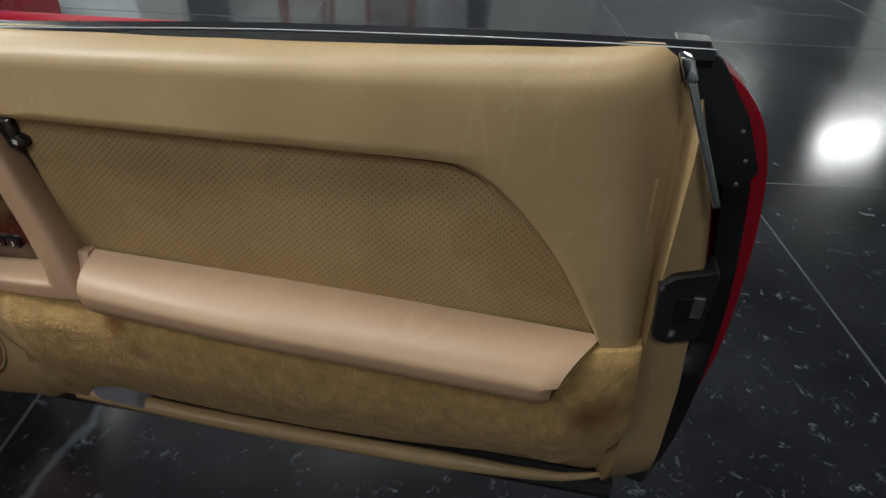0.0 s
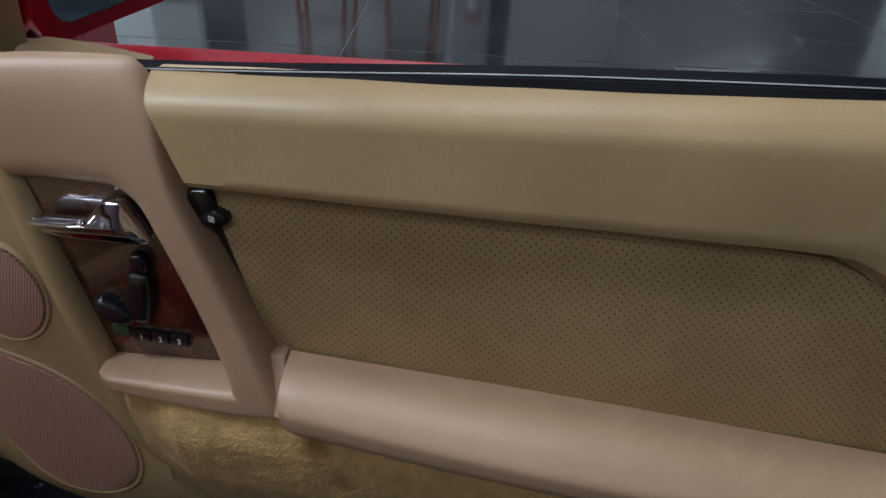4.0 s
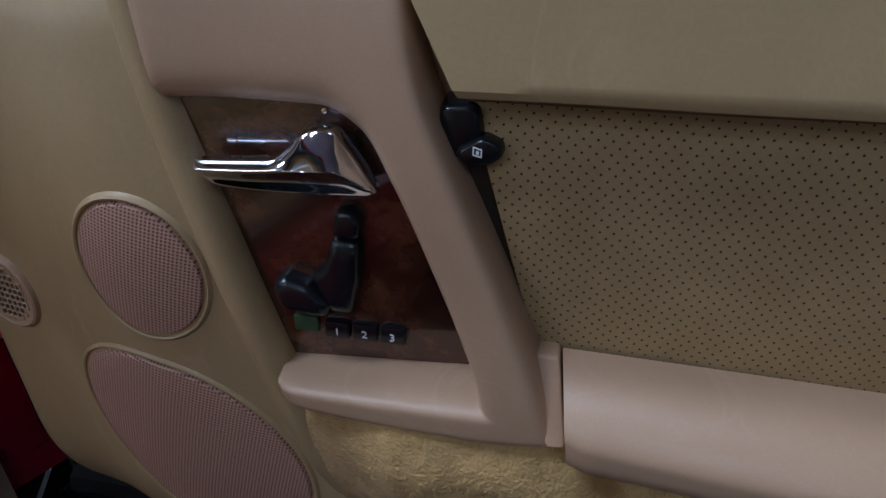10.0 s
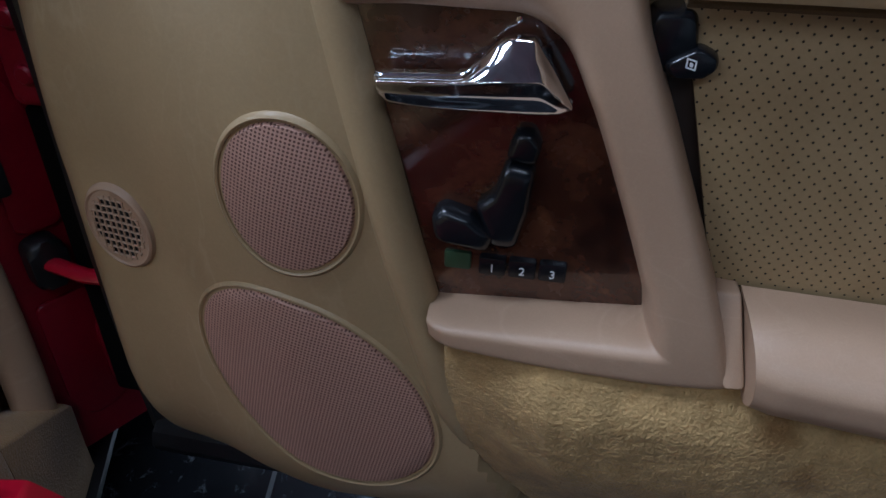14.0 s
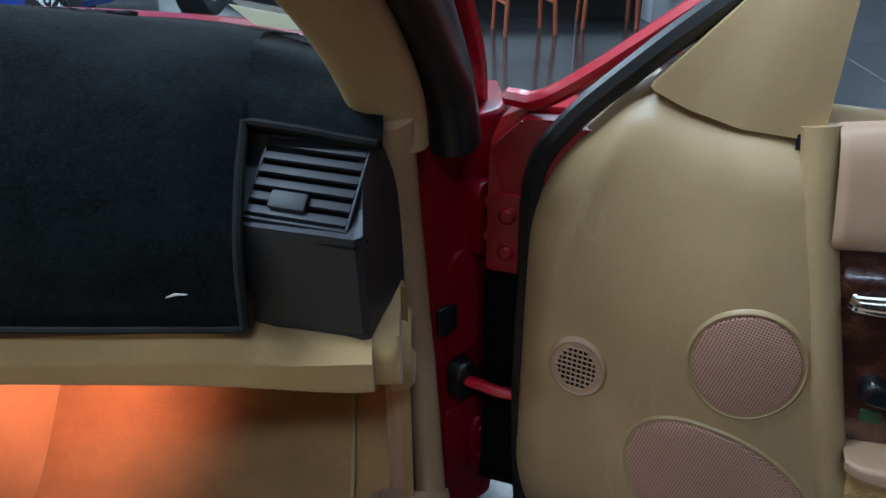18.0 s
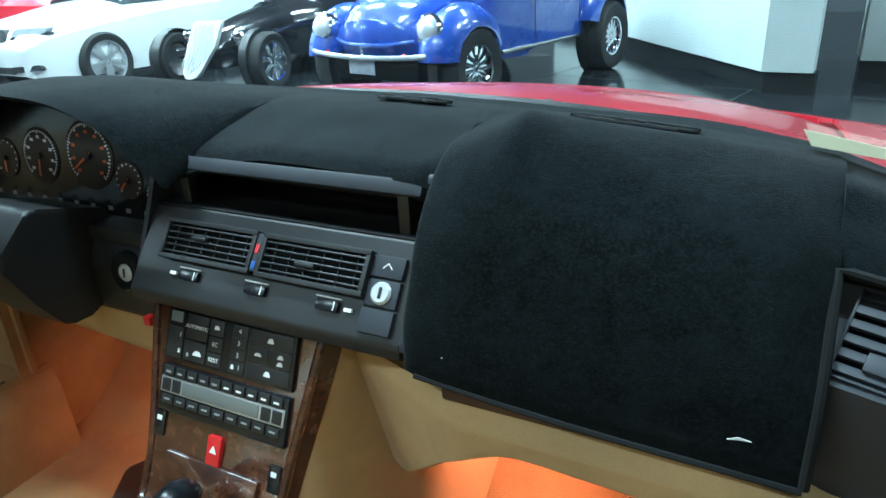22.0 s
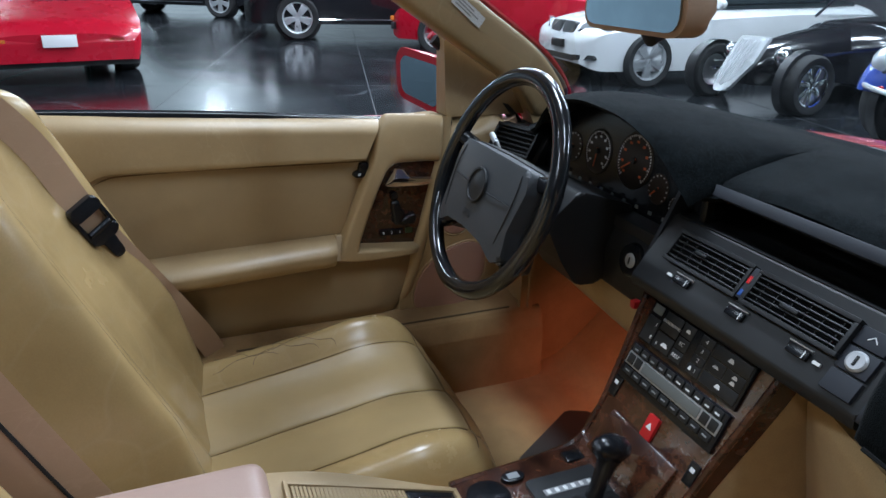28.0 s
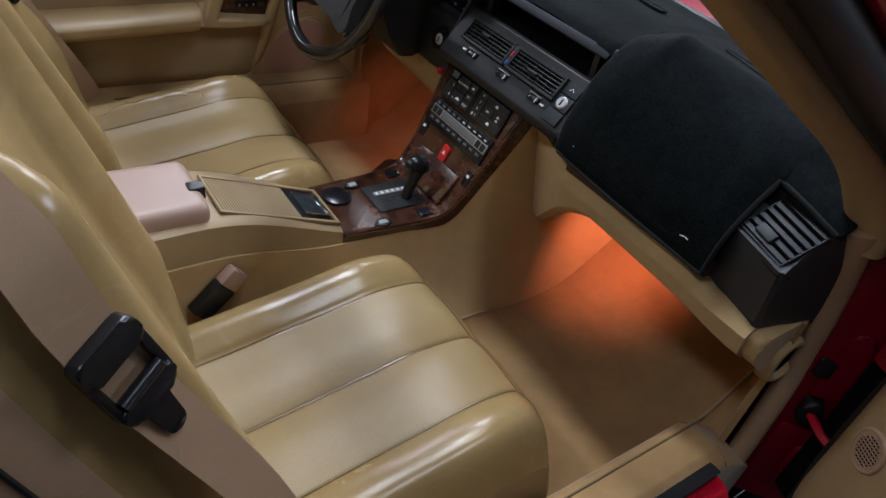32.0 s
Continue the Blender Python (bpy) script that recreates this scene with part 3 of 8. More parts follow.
def box(x0, x1, y0, y1, z0, z1, bevel=0.0, m=None, seg=2):
    bm = bmesh.new()
    bmesh.ops.create_cube(bm, size=1, matrix=Matrix.LocRotScale(((x0 + x1) / 2, (y0 + y1) / 2, (z0 + z1) / 2), None, (x1 - x0, y1 - y0, z1 - z0)))
    if bevel:
        bmesh.ops.bevel(bm, geom=list(bm.edges), offset=bevel, segments=seg, profile=0.6, affect="EDGES", clamp_overlap=True)
    if m is not None:
        bmesh.ops.transform(bm, matrix=m, verts=bm.verts)
    return bm


def joined(*parts):
    """Several bmeshes as one."""
    out = parts[0]
    for other in parts[1:]:
        me = bpy.data.meshes.new("joining")
        other.to_mesh(me)
        other.free()
        out.from_mesh(me)
        bpy.data.meshes.remove(me)
    return out


def lettering(words, size, m):
    """Flat raised letters in the built-in font, laid out by the matrix m (x along the line, z towards the reader)."""
    cu = bpy.data.curves.new("letters", "FONT")
    cu.body, cu.size, cu.extrude, cu.align_x, cu.align_y, cu.resolution_u = words, size, 0.0002, "CENTER", "CENTER", 3
    ob = new("letters", cu)
    me = bpy.data.meshes.new_from_object(ob.evaluated_get(bpy.context.evaluated_depsgraph_get()))
    bpy.data.objects.remove(ob)
    bpy.data.curves.remove(cu)
    bm = bmesh.new()
    bm.from_mesh(me)
    bpy.data.meshes.remove(me)
    bmesh.ops.transform(bm, matrix=m, verts=bm.verts)
    return bm


PLACED = {}


def mesh_of(name, bm, mat, sharp=38.0):
    bmesh.ops.recalc_face_normals(bm, faces=bm.faces)
    limit = radians(sharp)
    for f in bm.faces:
        f.smooth = True
    for e in bm.edges:
        e.smooth = len(e.link_faces) != 2 or e.calc_face_angle(0) < limit
    me = bpy.data.meshes.new(name)
    bm.to_mesh(me)
    bm.free()
    me.materials.append(mat)
    return me


def thing(name, base, label, category, group="", kind="", m=None):
    """An empty at a thing's base, which carries its parts. Parts are drawn in the world, or, where m is given, in its own frame."""
    ob = tagged(new(name), label, category, group, kind)
    ob.empty_display_size = 0.1
    ob.matrix_world = m if m is not None else Matrix.Translation(base)
    PLACED[ob] = Matrix.Identity(4) if m is not None else Matrix.Translation(base).inverted()
    return ob


def part(name, bm, mat, parent, label="", sharp=38.0):
    ob = tagged(new(name, mesh_of(name, bm, mat, sharp)), label)
    ob.parent = parent
    if parent in PLACED:
        ob.matrix_parent_inverse = PLACED[parent]
    return ob


def single(name, bm, mat, label, category, group="", kind="", sharp=38.0):
    """A thing that is one mesh."""
    return tagged(new(name, mesh_of(name, bm, mat, sharp)), label, category, group, kind)

# ---- doors ----
def make_door(name, m, side, label, driver=False):
    """A car door in its own frame: x from hinge to latch, z up, w inwards. side: -1 where inwards is -y."""
    door = thing(name, None, label, "car door", "doors of the red car", m=m)

    def at(u, z, w):
        return Vector((u, side * w, z))

    def solid(u0, u1, z0, z1, w0, w1, bevel=0.0):
        return prism(rounded([(u0, z0, bevel), (u1, z0, bevel), (u1, z1, bevel), (u0, z1, bevel)], 3), w0, w1, at, bevel * 0.8, 2)

    sill = curve1([(0.05, 0.79), (0.28, 0.806), (0.49, 0.82), (0.80, 0.845), (1.16, 0.863), (1.30, 0.866)])
    face = curve1([(0.045, 0.080), (0.054, 0.094), (0.070, 0.112), (0.088, 0.1235), (0.116, 0.1285), (0.146, 0.1345), (0.2, 0.152), (0.267, 0.164), (0.33, 0.161), (0.36, 0.159), (0.6, 0.160), (1.18, 0.160), (1.215, 0.142), (1.26, 0.124)])
    trim = LEATHER if driver else PINK

    # red outer shell, rounded at the rear
    rear = spline([(1.19, 0.202, 0), (1.25, 0.225, 0), (1.298, 0.32, 0), (1.318, 0.42, 0), (1.323, 0.50, 0), (1.321, 0.58, 0), (1.316, 0.65, 0), (1.306, 0.71, 0), (1.290, 0.755, 0), (1.264, 0.79, 0), (1.232, 0.814, 0)], 40)
    outline = [Vector((-0.01, 0.235))] + [Vector((p.x, p.y)) for p in rear] + [Vector((0.03, 0.77)), Vector((0.0, 0.755)), Vector((-0.01, 0.73))]

    def hull(p, q):
        return 0.012 * math.sin((q - 0.2) * 4.6)
    shell = part("outer_skin", prism(outline, 0.03, -0.03, at, 0.012, 3, lambda p, q: -hull(p, q)), RED, door, "glossy red outer skin")
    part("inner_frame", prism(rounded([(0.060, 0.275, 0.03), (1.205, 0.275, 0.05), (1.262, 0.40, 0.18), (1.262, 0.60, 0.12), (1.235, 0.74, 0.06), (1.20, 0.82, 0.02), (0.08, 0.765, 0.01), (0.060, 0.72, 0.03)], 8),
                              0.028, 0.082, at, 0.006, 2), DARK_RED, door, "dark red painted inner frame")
    # rubber seal that runs up the front edge and down the rear edge
    front = spline([at(0.060, 0.24, 0.076), at(0.048, 0.42, 0.074), at(0.048, 0.60, 0.074), at(0.050, 0.712, 0.076), at(0.080, 0.770, 0.080), at(0.132, 0.824, 0.082), at(0.20, 0.885, 0.082), at(0.30, 0.965, 0.080)], 44)
    part("front_seal", tube(front, 0.0125, 8), RUBBER, door, "black rubber seal")
    # shade on the door's front edge is put in by the darker red
    part("front_edge_cover", prism(rounded([(-0.004, 0.585, 0.004), (0.044, 0.585, 0.004), (0.046, 0.705, 0.01), (0.072, 0.766, 0.006), (0.030, 0.764, 0.006), (-0.004, 0.728, 0.012)], 4), 0.034, 0.060, at, 0.005, 2), DARK_RED, door, "front edge behind the seal in shade-darkened red")
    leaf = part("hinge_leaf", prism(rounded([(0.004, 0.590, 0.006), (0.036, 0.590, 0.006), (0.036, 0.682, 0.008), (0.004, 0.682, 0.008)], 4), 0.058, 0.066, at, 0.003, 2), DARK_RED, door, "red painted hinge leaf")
    for z in (0.614, 0.658):
        part("leaf_bolt", lathe([(0, 0.006), (0.006, 0.0058), (0.008, 0.004), (0.0085, 0.001), (0.011, 0.0)], Matrix.Translation(at(0.020, z, 0.066)) @ pose(0, 0, 0, -90 * side), 16), DARK_RED, leaf)
    seal_out = spline([(1.268, 0.21, 0), (1.288, 0.30, 0), (1.298, 0.392, 0), (1.302, 0.489, 0), (1.299, 0.574, 0), (1.291, 0.649, 0), (1.283, 0.704, 0), (1.272, 0.745, 0), (1.250, 0.790, 0), (1.228, 0.824, 0)], 36)
    seal_in = spline([(1.200, 0.822, 0), (1.222, 0.785, 0), (1.244, 0.742, 0), (1.256, 0.700, 0), (1.264, 0.645, 0), (1.272, 0.572, 0), (1.274, 0.489, 0), (1.270, 0.395, 0), (1.262, 0.305, 0), (1.245, 0.215, 0)], 36)
    # black block stands in for the deep shade at the hinge edge
    part("hinge_shade_block", solid(-0.008, 0.046, 0.25, 0.580, 0.0, 0.052, 0.006), VOID, door, "black block painted in for the shaded hinge edge")
    part("rear_seal", prism([Vector((p.x, p.y)) for p in seal_out + seal_in], 0.030, 0.066, at, 0.008, 3), RUBBER, door, "black rubber rear edge seal")

    # tan base panel with the front speaker pod
    low = curve1([(0.048, 0.31), (0.068, 0.262), (0.11, 0.243), (0.25, 0.24), (0.45, 0.262), (0.8, 0.262), (1.05, 0.256), (1.20, 0.250), (1.245, 0.258), (1.258, 0.29)])
    high = curve1([(0.048, 0.700), (0.060, 0.722), (0.105, 0.775), (0.140, 0.812), (0.155, 0.820), (0.184, 0.808), (0.228, 0.799), (0.28, 0.801), (0.49, 0.785), (1.0, 0.812), (1.19, 0.825), (1.212, 0.785), (1.238, 0.70), (1.252, 0.62), (1.258, 0.50)])

    pod_line = curve1([(0.24, 0.46), (0.31, 0.432), (0.40, 0.388), (0.515, 0.354), (0.62, 0.324), (0.72, 0.30), (0.81, 0.28)])

    def base(s, t):
        u = lerp(0.048, 1.258, s)
        a, b = low(u), high(u)
        z = lerp(a, b, t)
        w = face(u)
        w -= 0.055 * max(0, (0.36 - z) / 0.12) ** 2 * (1 if u > 0.4 else 0.75)
        w -= 0.030 * max(0, (z - (b - 0.05)) / 0.05) ** 2 + (0.030 * max(0, (z - 0.60) / 0.20) ** 2 if u < 0.40 else 0)
        # fold of slack leather that runs down from the top corner
        w += 0.0035 * math.exp(-((u - 0.075 - 0.30 * (z - 0.60)) / 0.010) ** 2) * min(1, max(0, (z - 0.55) / 0.1)) * (u < 0.3)
        if u > pod_line(z) + 0.006 and u < 1.2:
            w -= 0.026
        return at(u, z, w)
    part("panel", sheet(base, 150, 40, Vector((0, -side * 0.03, 0))), LEATHER, door, "tan leather door panel")

    # raised edge of the speaker pod
    edge = spline([at(0.286, 0.803, 0.128), at(0.300, 0.72, 0.142), at(0.324, 0.62, 0.150), at(0.352, 0.515, 0.152), at(0.384, 0.41, 0.150), at(0.424, 0.343, 0.134), at(0.478, 0.298, 0.112)], 36)
    part("pod_edge", tube(edge, [0.0155] * 26 + [0.015, 0.0145, 0.014, 0.013, 0.012, 0.0105, 0.009, 0.0075, 0.006, 0.0045, 0.003], 12), LEATHER, door)

    # recessed panel of punched leather
    def recess(s, t):
        u, z = lerp(lerp(0.553, 0.482, t), 1.175, s), lerp(0.50, 0.735, t)
        return at(u, z, 0.148 + 0.006 * math.sin(math.pi * t) + 0.004 * math.sin(math.pi * s))
    part("perforated_panel", sheet(recess, 30, 12, Vector((0, -side * 0.012, 0))), LEATHER_BACK if driver else LEATHER_HOLES, door, "tan leather panel" if driver else "perforated tan leather panel")

    # padded upper roll, which turns down behind the recessed panel
    inner = spline([(0.486, 0.7235, 0), (0.70, 0.7265, 0), (0.93, 0.7285, 0), (0.99, 0.722, 0), (1.035, 0.692, 0), (1.09, 0.632, 0), (1.132, 0.565, 0), (1.150, 0.533, 0)], 60)
    outer = spline([(0.441, 0.806, 0), (0.62, 0.817, 0), (0.90, 0.834, 0), (1.08, 0.846, 0)], 34)[:-1] + spline([(1.08, 0.846, 0), (1.150, 0.853, 0), (1.169, 0.846, 0), (1.181, 0.79, 0), (1.188, 0.69, 0), (1.197, 0.538, 0)], 26)

    def turn_down(s):
        k = min(1, max(0, (s - 0.30) / 0.55))
        return k * k * (3 - 2 * k)

    def roll(s, t):
        i = min(59, int(s * 60))
        a = inner[i].lerp(inner[i + 1], s * 60 - i)
        b = outer[i].lerp(outer[i + 1], s * 60 - i)
        p = a.lerp(b, t)
        lip = min(1, t / 0.13)
        lip = (1 - (1 - lip) ** 2.4) ** 0.5
        lean = 0.016 * t + 0.030 * max(0, (t - 0.70) / 0.30) ** 2.2
        k = turn_down(s)
        w = 0.148 + 0.026 * lip * (1 - 0.25 * k) - lean * (1 - 0.45 * k) - 0.006 * k * max(0, (t - 0.6) / 0.4)
        w += 0.0012 * noise.noise(Vector((p.x * 14, p.y * 5, side)))
        return at(p.x, p.y, w)
    part("upper_roll", sheet(roll, 60, 18, Vector((0, -side * 0.02, 0))), LEATHER, door, "smooth tan leather upper roll")
    part("roll_welt", tube([at(p.x, p.y - 0.001, 0.150) for p in inner], 0.0028, 6), STITCH, door, "dark seam")

    # lower carpet, shaggy and bulging
    left = spline([(0.372, 0.512, 0), (0.378, 0.44, 0), (0.402, 0.375, 0), (0.445, 0.31, 0)], 24)
    right = spline([(1.198, 0.536, 0), (1.203, 0.44, 0), (1.190, 0.375, 0), (1.135, 0.312, 0)], 24)

    bulge = curve1([(0.0, 0.178), (0.08, 0.192), (0.22, 0.202), (0.42, 0.198), (0.65, 0.180), (0.85, 0.150), (1.0, 0.120)]) if not driver else curve1([(0.0, 0.150), (0.3, 0.172), (0.6, 0.172), (0.85, 0.150), (1.0, 0.128)])

    def shag(s, t):
        i = min(23, int(t * 24))
        a, b = left[i].lerp(left[i + 1], t * 24 - i), right[i].lerp(right[i + 1], t * 24 - i)
        p = a.lerp(b, s)
        if t > 0.75:
            p.y -= (t - 0.75) * 0.14 * math.sin(math.pi * s) ** 0.5
        w = lerp(0.150, bulge(t), min(1, 8 * s + 0.30, (10 * (1 - s) + 0.12) ** 0.5))
        fuzz = 0 if driver else 1
        w += fuzz * (0.0010 * noise.noise(Vector((p.x * 40, p.y * 34, 3))) + 0.0006 * noise.noise(Vector((p.x * 190 + 40 * p.y, p.y * 150, 9))) + 0.0009 * noise.noise(Vector((p.x * 420, p.y * 300, 5))))
        return at(p.x, p.y, w)
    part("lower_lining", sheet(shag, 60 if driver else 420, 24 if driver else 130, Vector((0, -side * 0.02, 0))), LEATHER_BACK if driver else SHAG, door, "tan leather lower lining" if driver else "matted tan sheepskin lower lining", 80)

    # long pocket lid that doubles as armrest
    prof = [(0.156, 0.569), (0.185, 0.565), (0.208, 0.559), (0.224, 0.550), (0.230, 0.541), (0.230, 0.530), (0.222, 0.517), (0.202, 0.510), (0.156, 0.512)]

    lid_w, lid_z = (curve1([(k / (len(prof) - 1), p[c]) for k, p in enumerate(prof)]) for c in (0, 1))

    def lid(s, t):
        w, z = lid_w(t), lid_z(t)
        ends = min(1, s / 0.02, (1 - s) / 0.02)
        w = 0.156 + (w - 0.156) * (0.93 + 0.07 * ends ** 0.5) * (0.78 + 0.22 * math.sin(0.5 * math.pi * min(1, s / 0.55)))
        front_u = 0.5520 + 0.0095 * min(1, t / 0.75)
        back_u = lerp(1.104, 1.152, max(0, (0.234 - w) / 0.074) if t < 0.5 else 0)
        u = lerp(front_u, back_u, s)
        return at(u, z - 0.006 - 0.019 * s + 0.003 * math.sin(math.pi * s), w)
    lid_mesh = sheet(lid, 50, 24, None)
    lid_mesh.verts.ensure_lookup_table()
    for row in (lid_mesh.verts[:25], lid_mesh.verts[-25:]):
        lid_mesh.faces.new(row)
    part("pocket_lid", lid_mesh, trim, door, "tan pocket lid that serves as armrest" if driver else "rosy tan pocket lid that serves as armrest")
    part("lid_hinge_block", prism(rounded([(0.530, 0.564, 0.003), (0.5505, 0.5635, 0.003), (0.5600, 0.515, 0.003), (0.548, 0.514, 0.003)], 3), 0.13, 0.166, at, 0.004, 3, lambda p, q: 0.6 * max(0, 0.565 - q)), trim, door)

    # pull handle surround in one sweep
    rim_out = [(0.296, 0.807), (0.345, 0.813), (0.422, 0.817), (0.451, 0.785), (0.465, 0.731), (0.498, 0.655), (0.531, 0.580), (0.550, 0.535), (0.559, 0.509), (0.515, 0.503), (0.440, 0.500), (0.366, 0.503)]
    rim_in = [(0.309, 0.706), (0.350, 0.709), (0.400, 0.709), (0.426, 0.699), (0.446, 0.668), (0.471, 0.612), (0.485, 0.578), (0.496, 0.548), (0.4985, 0.534), (0.478, 0.531), (0.420, 0.526), (0.362, 0.521)]
    curves = [curve1([(k, p[c]) for k, p in enumerate(line)]) for line in (rim_out, rim_in) for c in (0, 1)]
    grow = curve1([(0.48, 0.036), (0.52, 0.033), (0.60, 0.021), (0.70, 0.010), (0.76, -0.002), (0.79, -0.012), (0.83, -0.034)])

    def surround(s, t):
        ox, oz, ix, iz = (c(s * (len(rim_out) - 1)) for c in curves)
        k = 0.5 - 0.5 * math.cos(math.pi * t)
        u, z = lerp(ox, ix, k), lerp(oz, iz, k)
        crown = 0.162 + grow(z) * (0.7 + 0.3 * min(1, max(0, (u - 0.36) / 0.15)))
        end = min(1, s / 0.012, (1 - s) / 0.02) ** 0.5
        lift = (1 - abs(2 * k - 1) ** 7) ** 0.5 * (0.85 + 0.15 * end)
        return at(u, z, 0.130 + (crown - 0.130) * lift)
    part("pull_surround", sheet(surround, 120, 24), trim, door, "tan pull handle surround" if driver else "rosy tan pull handle surround", 75)

    # burl veneer with handle and switches
    veneer = part("wood_panel", prism([Vector(q) for q in ((0.296, 0.722), (0.435, 0.722), (0.485, 0.66), (0.530, 0.545), (0.520, 0.515), (0.350, 0.51))], 0.12, 0.1495, at, 0.001, 1), WOOD, door, "dark glossy burl walnut panel")
    # crisp chrome lever: a flat bar that ends in a pointed hump
    top = curve1([(0.334, 0.6800), (0.366, 0.6825), (0.378, 0.6838), (0.388, 0.6912), (0.399, 0.7010), (0.406, 0.7030), (0.414, 0.7028), (0.4212, 0.6944), (0.430, 0.6823), (0.4375, 0.6705)])
    ridge_z = curve1([(0.334, 0.6780), (0.366, 0.6802), (0.382, 0.6822), (0.409, 0.6860), (0.4196, 0.6872), (0.428, 0.6790), (0.4375, 0.6690)])
    ridge_w = curve1([(0.334, 0.179), (0.382, 0.180), (0.409, 0.183), (0.4196, 0.184), (0.428, 0.178), (0.4375, 0.171)])
    foot_z = curve1([(0.331, 0.6655), (0.337, 0.6608), (0.3585, 0.6596), (0.400, 0.6608), (0.430, 0.6627), (0.4375, 0.6665)])
    hump = curve1([(0.376, 0.0), (0.402, 0.004), (0.420, 0.004), (0.4375, 0.0)])

    def grip(s, t):
        u = lerp(0.331, 0.4375, s)
        zr, wr, zt, zf = ridge_z(u), ridge_w(u), top(u), foot_z(u)
        end = min(1, 0.55 + 14 * s, 0.50 + 10 * (1 - s))
        ring = [(zf + 0.002, 0.158), (zf, 0.1625), (zf + 0.0010, 0.1650), (lerp(zf, zr, 0.48), lerp(0.1650, wr, 0.30)), (zr - 0.0012, wr - 0.0006), (zr + 0.0004, wr - 0.0002), (lerp(zr, zt, 0.5), lerp(wr, 0.172 - hump(u), 0.42)),
                (zt - 0.0012, 0.1725 - hump(u) * 0.8), (zt, 0.1705 - hump(u)), (zt - 0.002, 0.158 - hump(u)), (zf + 0.005, 0.154 - hump(u))]
        k = t * 11
        i, f = int(k + 1e-6) % 11, k - int(k + 1e-6)
        a, b, c, d = (ring[(i + j) % 11] for j in (-1, 0, 1, 2))
        z, w = (b[n] + f * 0.5 * (c[n] - a[n]) * (1 - f) ** 2 * 0.6 + (c[n] - b[n]) * f * f * (3 - 2 * f) - f * f * (1 - f) * 0.3 * (d[n] - b[n]) for n in (0, 1))
        return at(u, z, 0.166 + (w - 0.166) * end)
    lever = sheet(lambda a, b: grip(b, a), 44, 60, None, True)
    lever.verts.ensure_lookup_table()
    lever.faces.new([lever.verts[61 * k] for k in range(44)])
    lever.faces.new([lever.verts[61 * k + 60] for k in range(44)])
    part("door_handle", lever, CHROME, door, "polished chrome inside door handle", 50)
    part("handle_root", solid(0.392, 0.424, 0.670, 0.694, 0.14, 0.158, 0.003), GLOSSY, door)
    part("screw", lathe([(0.0, 0.0), (0.0018, 0.0), (0.0016, 0.0012), (0, 0.0015)], Matrix.Translation(at(0.405, 0.708, 0.1505)) @ pose(0, 0, 0, 90 if side < 0 else -90), 12), CHROME, door)
    part("seat_head_switch", pillow(rounded([(0.4035, 0.6300, 0.005), (0.4215, 0.6270, 0.005), (0.4245, 0.6400, 0.007), (0.4180, 0.6485, 0.006), (0.4085, 0.6480, 0.006)], 5), 0.147, 0.1605, at), GLOSSY, door, "black seat-shaped switch, headrest")
    part("seat_back_switch", pillow(rounded([(0.3990, 0.5695, 0.006), (0.4145, 0.5690, 0.007), (0.4205, 0.5960, 0.020), (0.4222, 0.6255, 0.006), (0.4045, 0.6285, 0.006), (0.3985, 0.6080, 0.012), (0.3880, 0.5975, 0.006)], 5), 0.147, 0.1625, at), GLOSSY, door, "black seat-shaped switch, backrest")
    part("seat_base_switch", pillow(rounded([(0.3640, 0.5700, 0.009), (0.3985, 0.5665, 0.006), (0.4020, 0.5780, 0.006), (0.3860, 0.5910, 0.010), (0.3680, 0.5960, 0.008), (0.3610, 0.5880, 0.008)], 5), 0.147, 0.1650, at), GLOSSY, door, "black seat-shaped switch, cushion")
    for k, mark in enumerate(("", "1", "2", "3")):
        u = 0.378 if k == 0 else 0.3818 + 0.0193 * k
        z = 0.5515 + 0.0004 * k
        b = part("memory_button", solid(u - 0.0088, u + 0.0088, z - 0.0066, z + 0.0066, 0.147, 0.1555 if k else 0.1525, 0.0018), GREEN_PLASTIC if k == 0 else GLOSSY, door, "dim green indicator" if k == 0 else "black memory button")
        if mark:
            rot = pose(0, 0, 0, 90, 0, 0) if side < 0 else pose(0, 0, 0, 90, 0, 180)
            part("figure", lettering(mark, 0.0086, Matrix.Translation(at(u, z - 0.0012, 0.1558)) @ rot), WHITE_PRINT, b)
    # window switch at the roll's front end
    ws = part("window_switch", pillow(rounded([(0.468, 0.700, 0.004), (0.471, 0.7185, 0.006), (0.4925, 0.7200, 0.007), (0.4965, 0.7030, 0.010), (0.490, 0.6865, 0.008), (0.474, 0.6860, 0.004)], 6), 0.13, 0.156, at, 0.22), GLOSSY, door, "black window lift switch")
    part("switch_paddle", pillow(rounded([(0.478, 0.6930, 0.006), (0.4960, 0.7040, 0.008), (0.5065, 0.6995, 0.006), (0.5080, 0.6925, 0.006), (0.5010, 0.6865, 0.006), (0.4840, 0.6855, 0.006)], 6), 0.136, 0.160, at, 0.25), GLOSSY, ws)
    tilted = lambda p, q, r: at(p - 0.0050, q - 0.0032 + 0.25 * (0.489 - p), r + 0.0042)
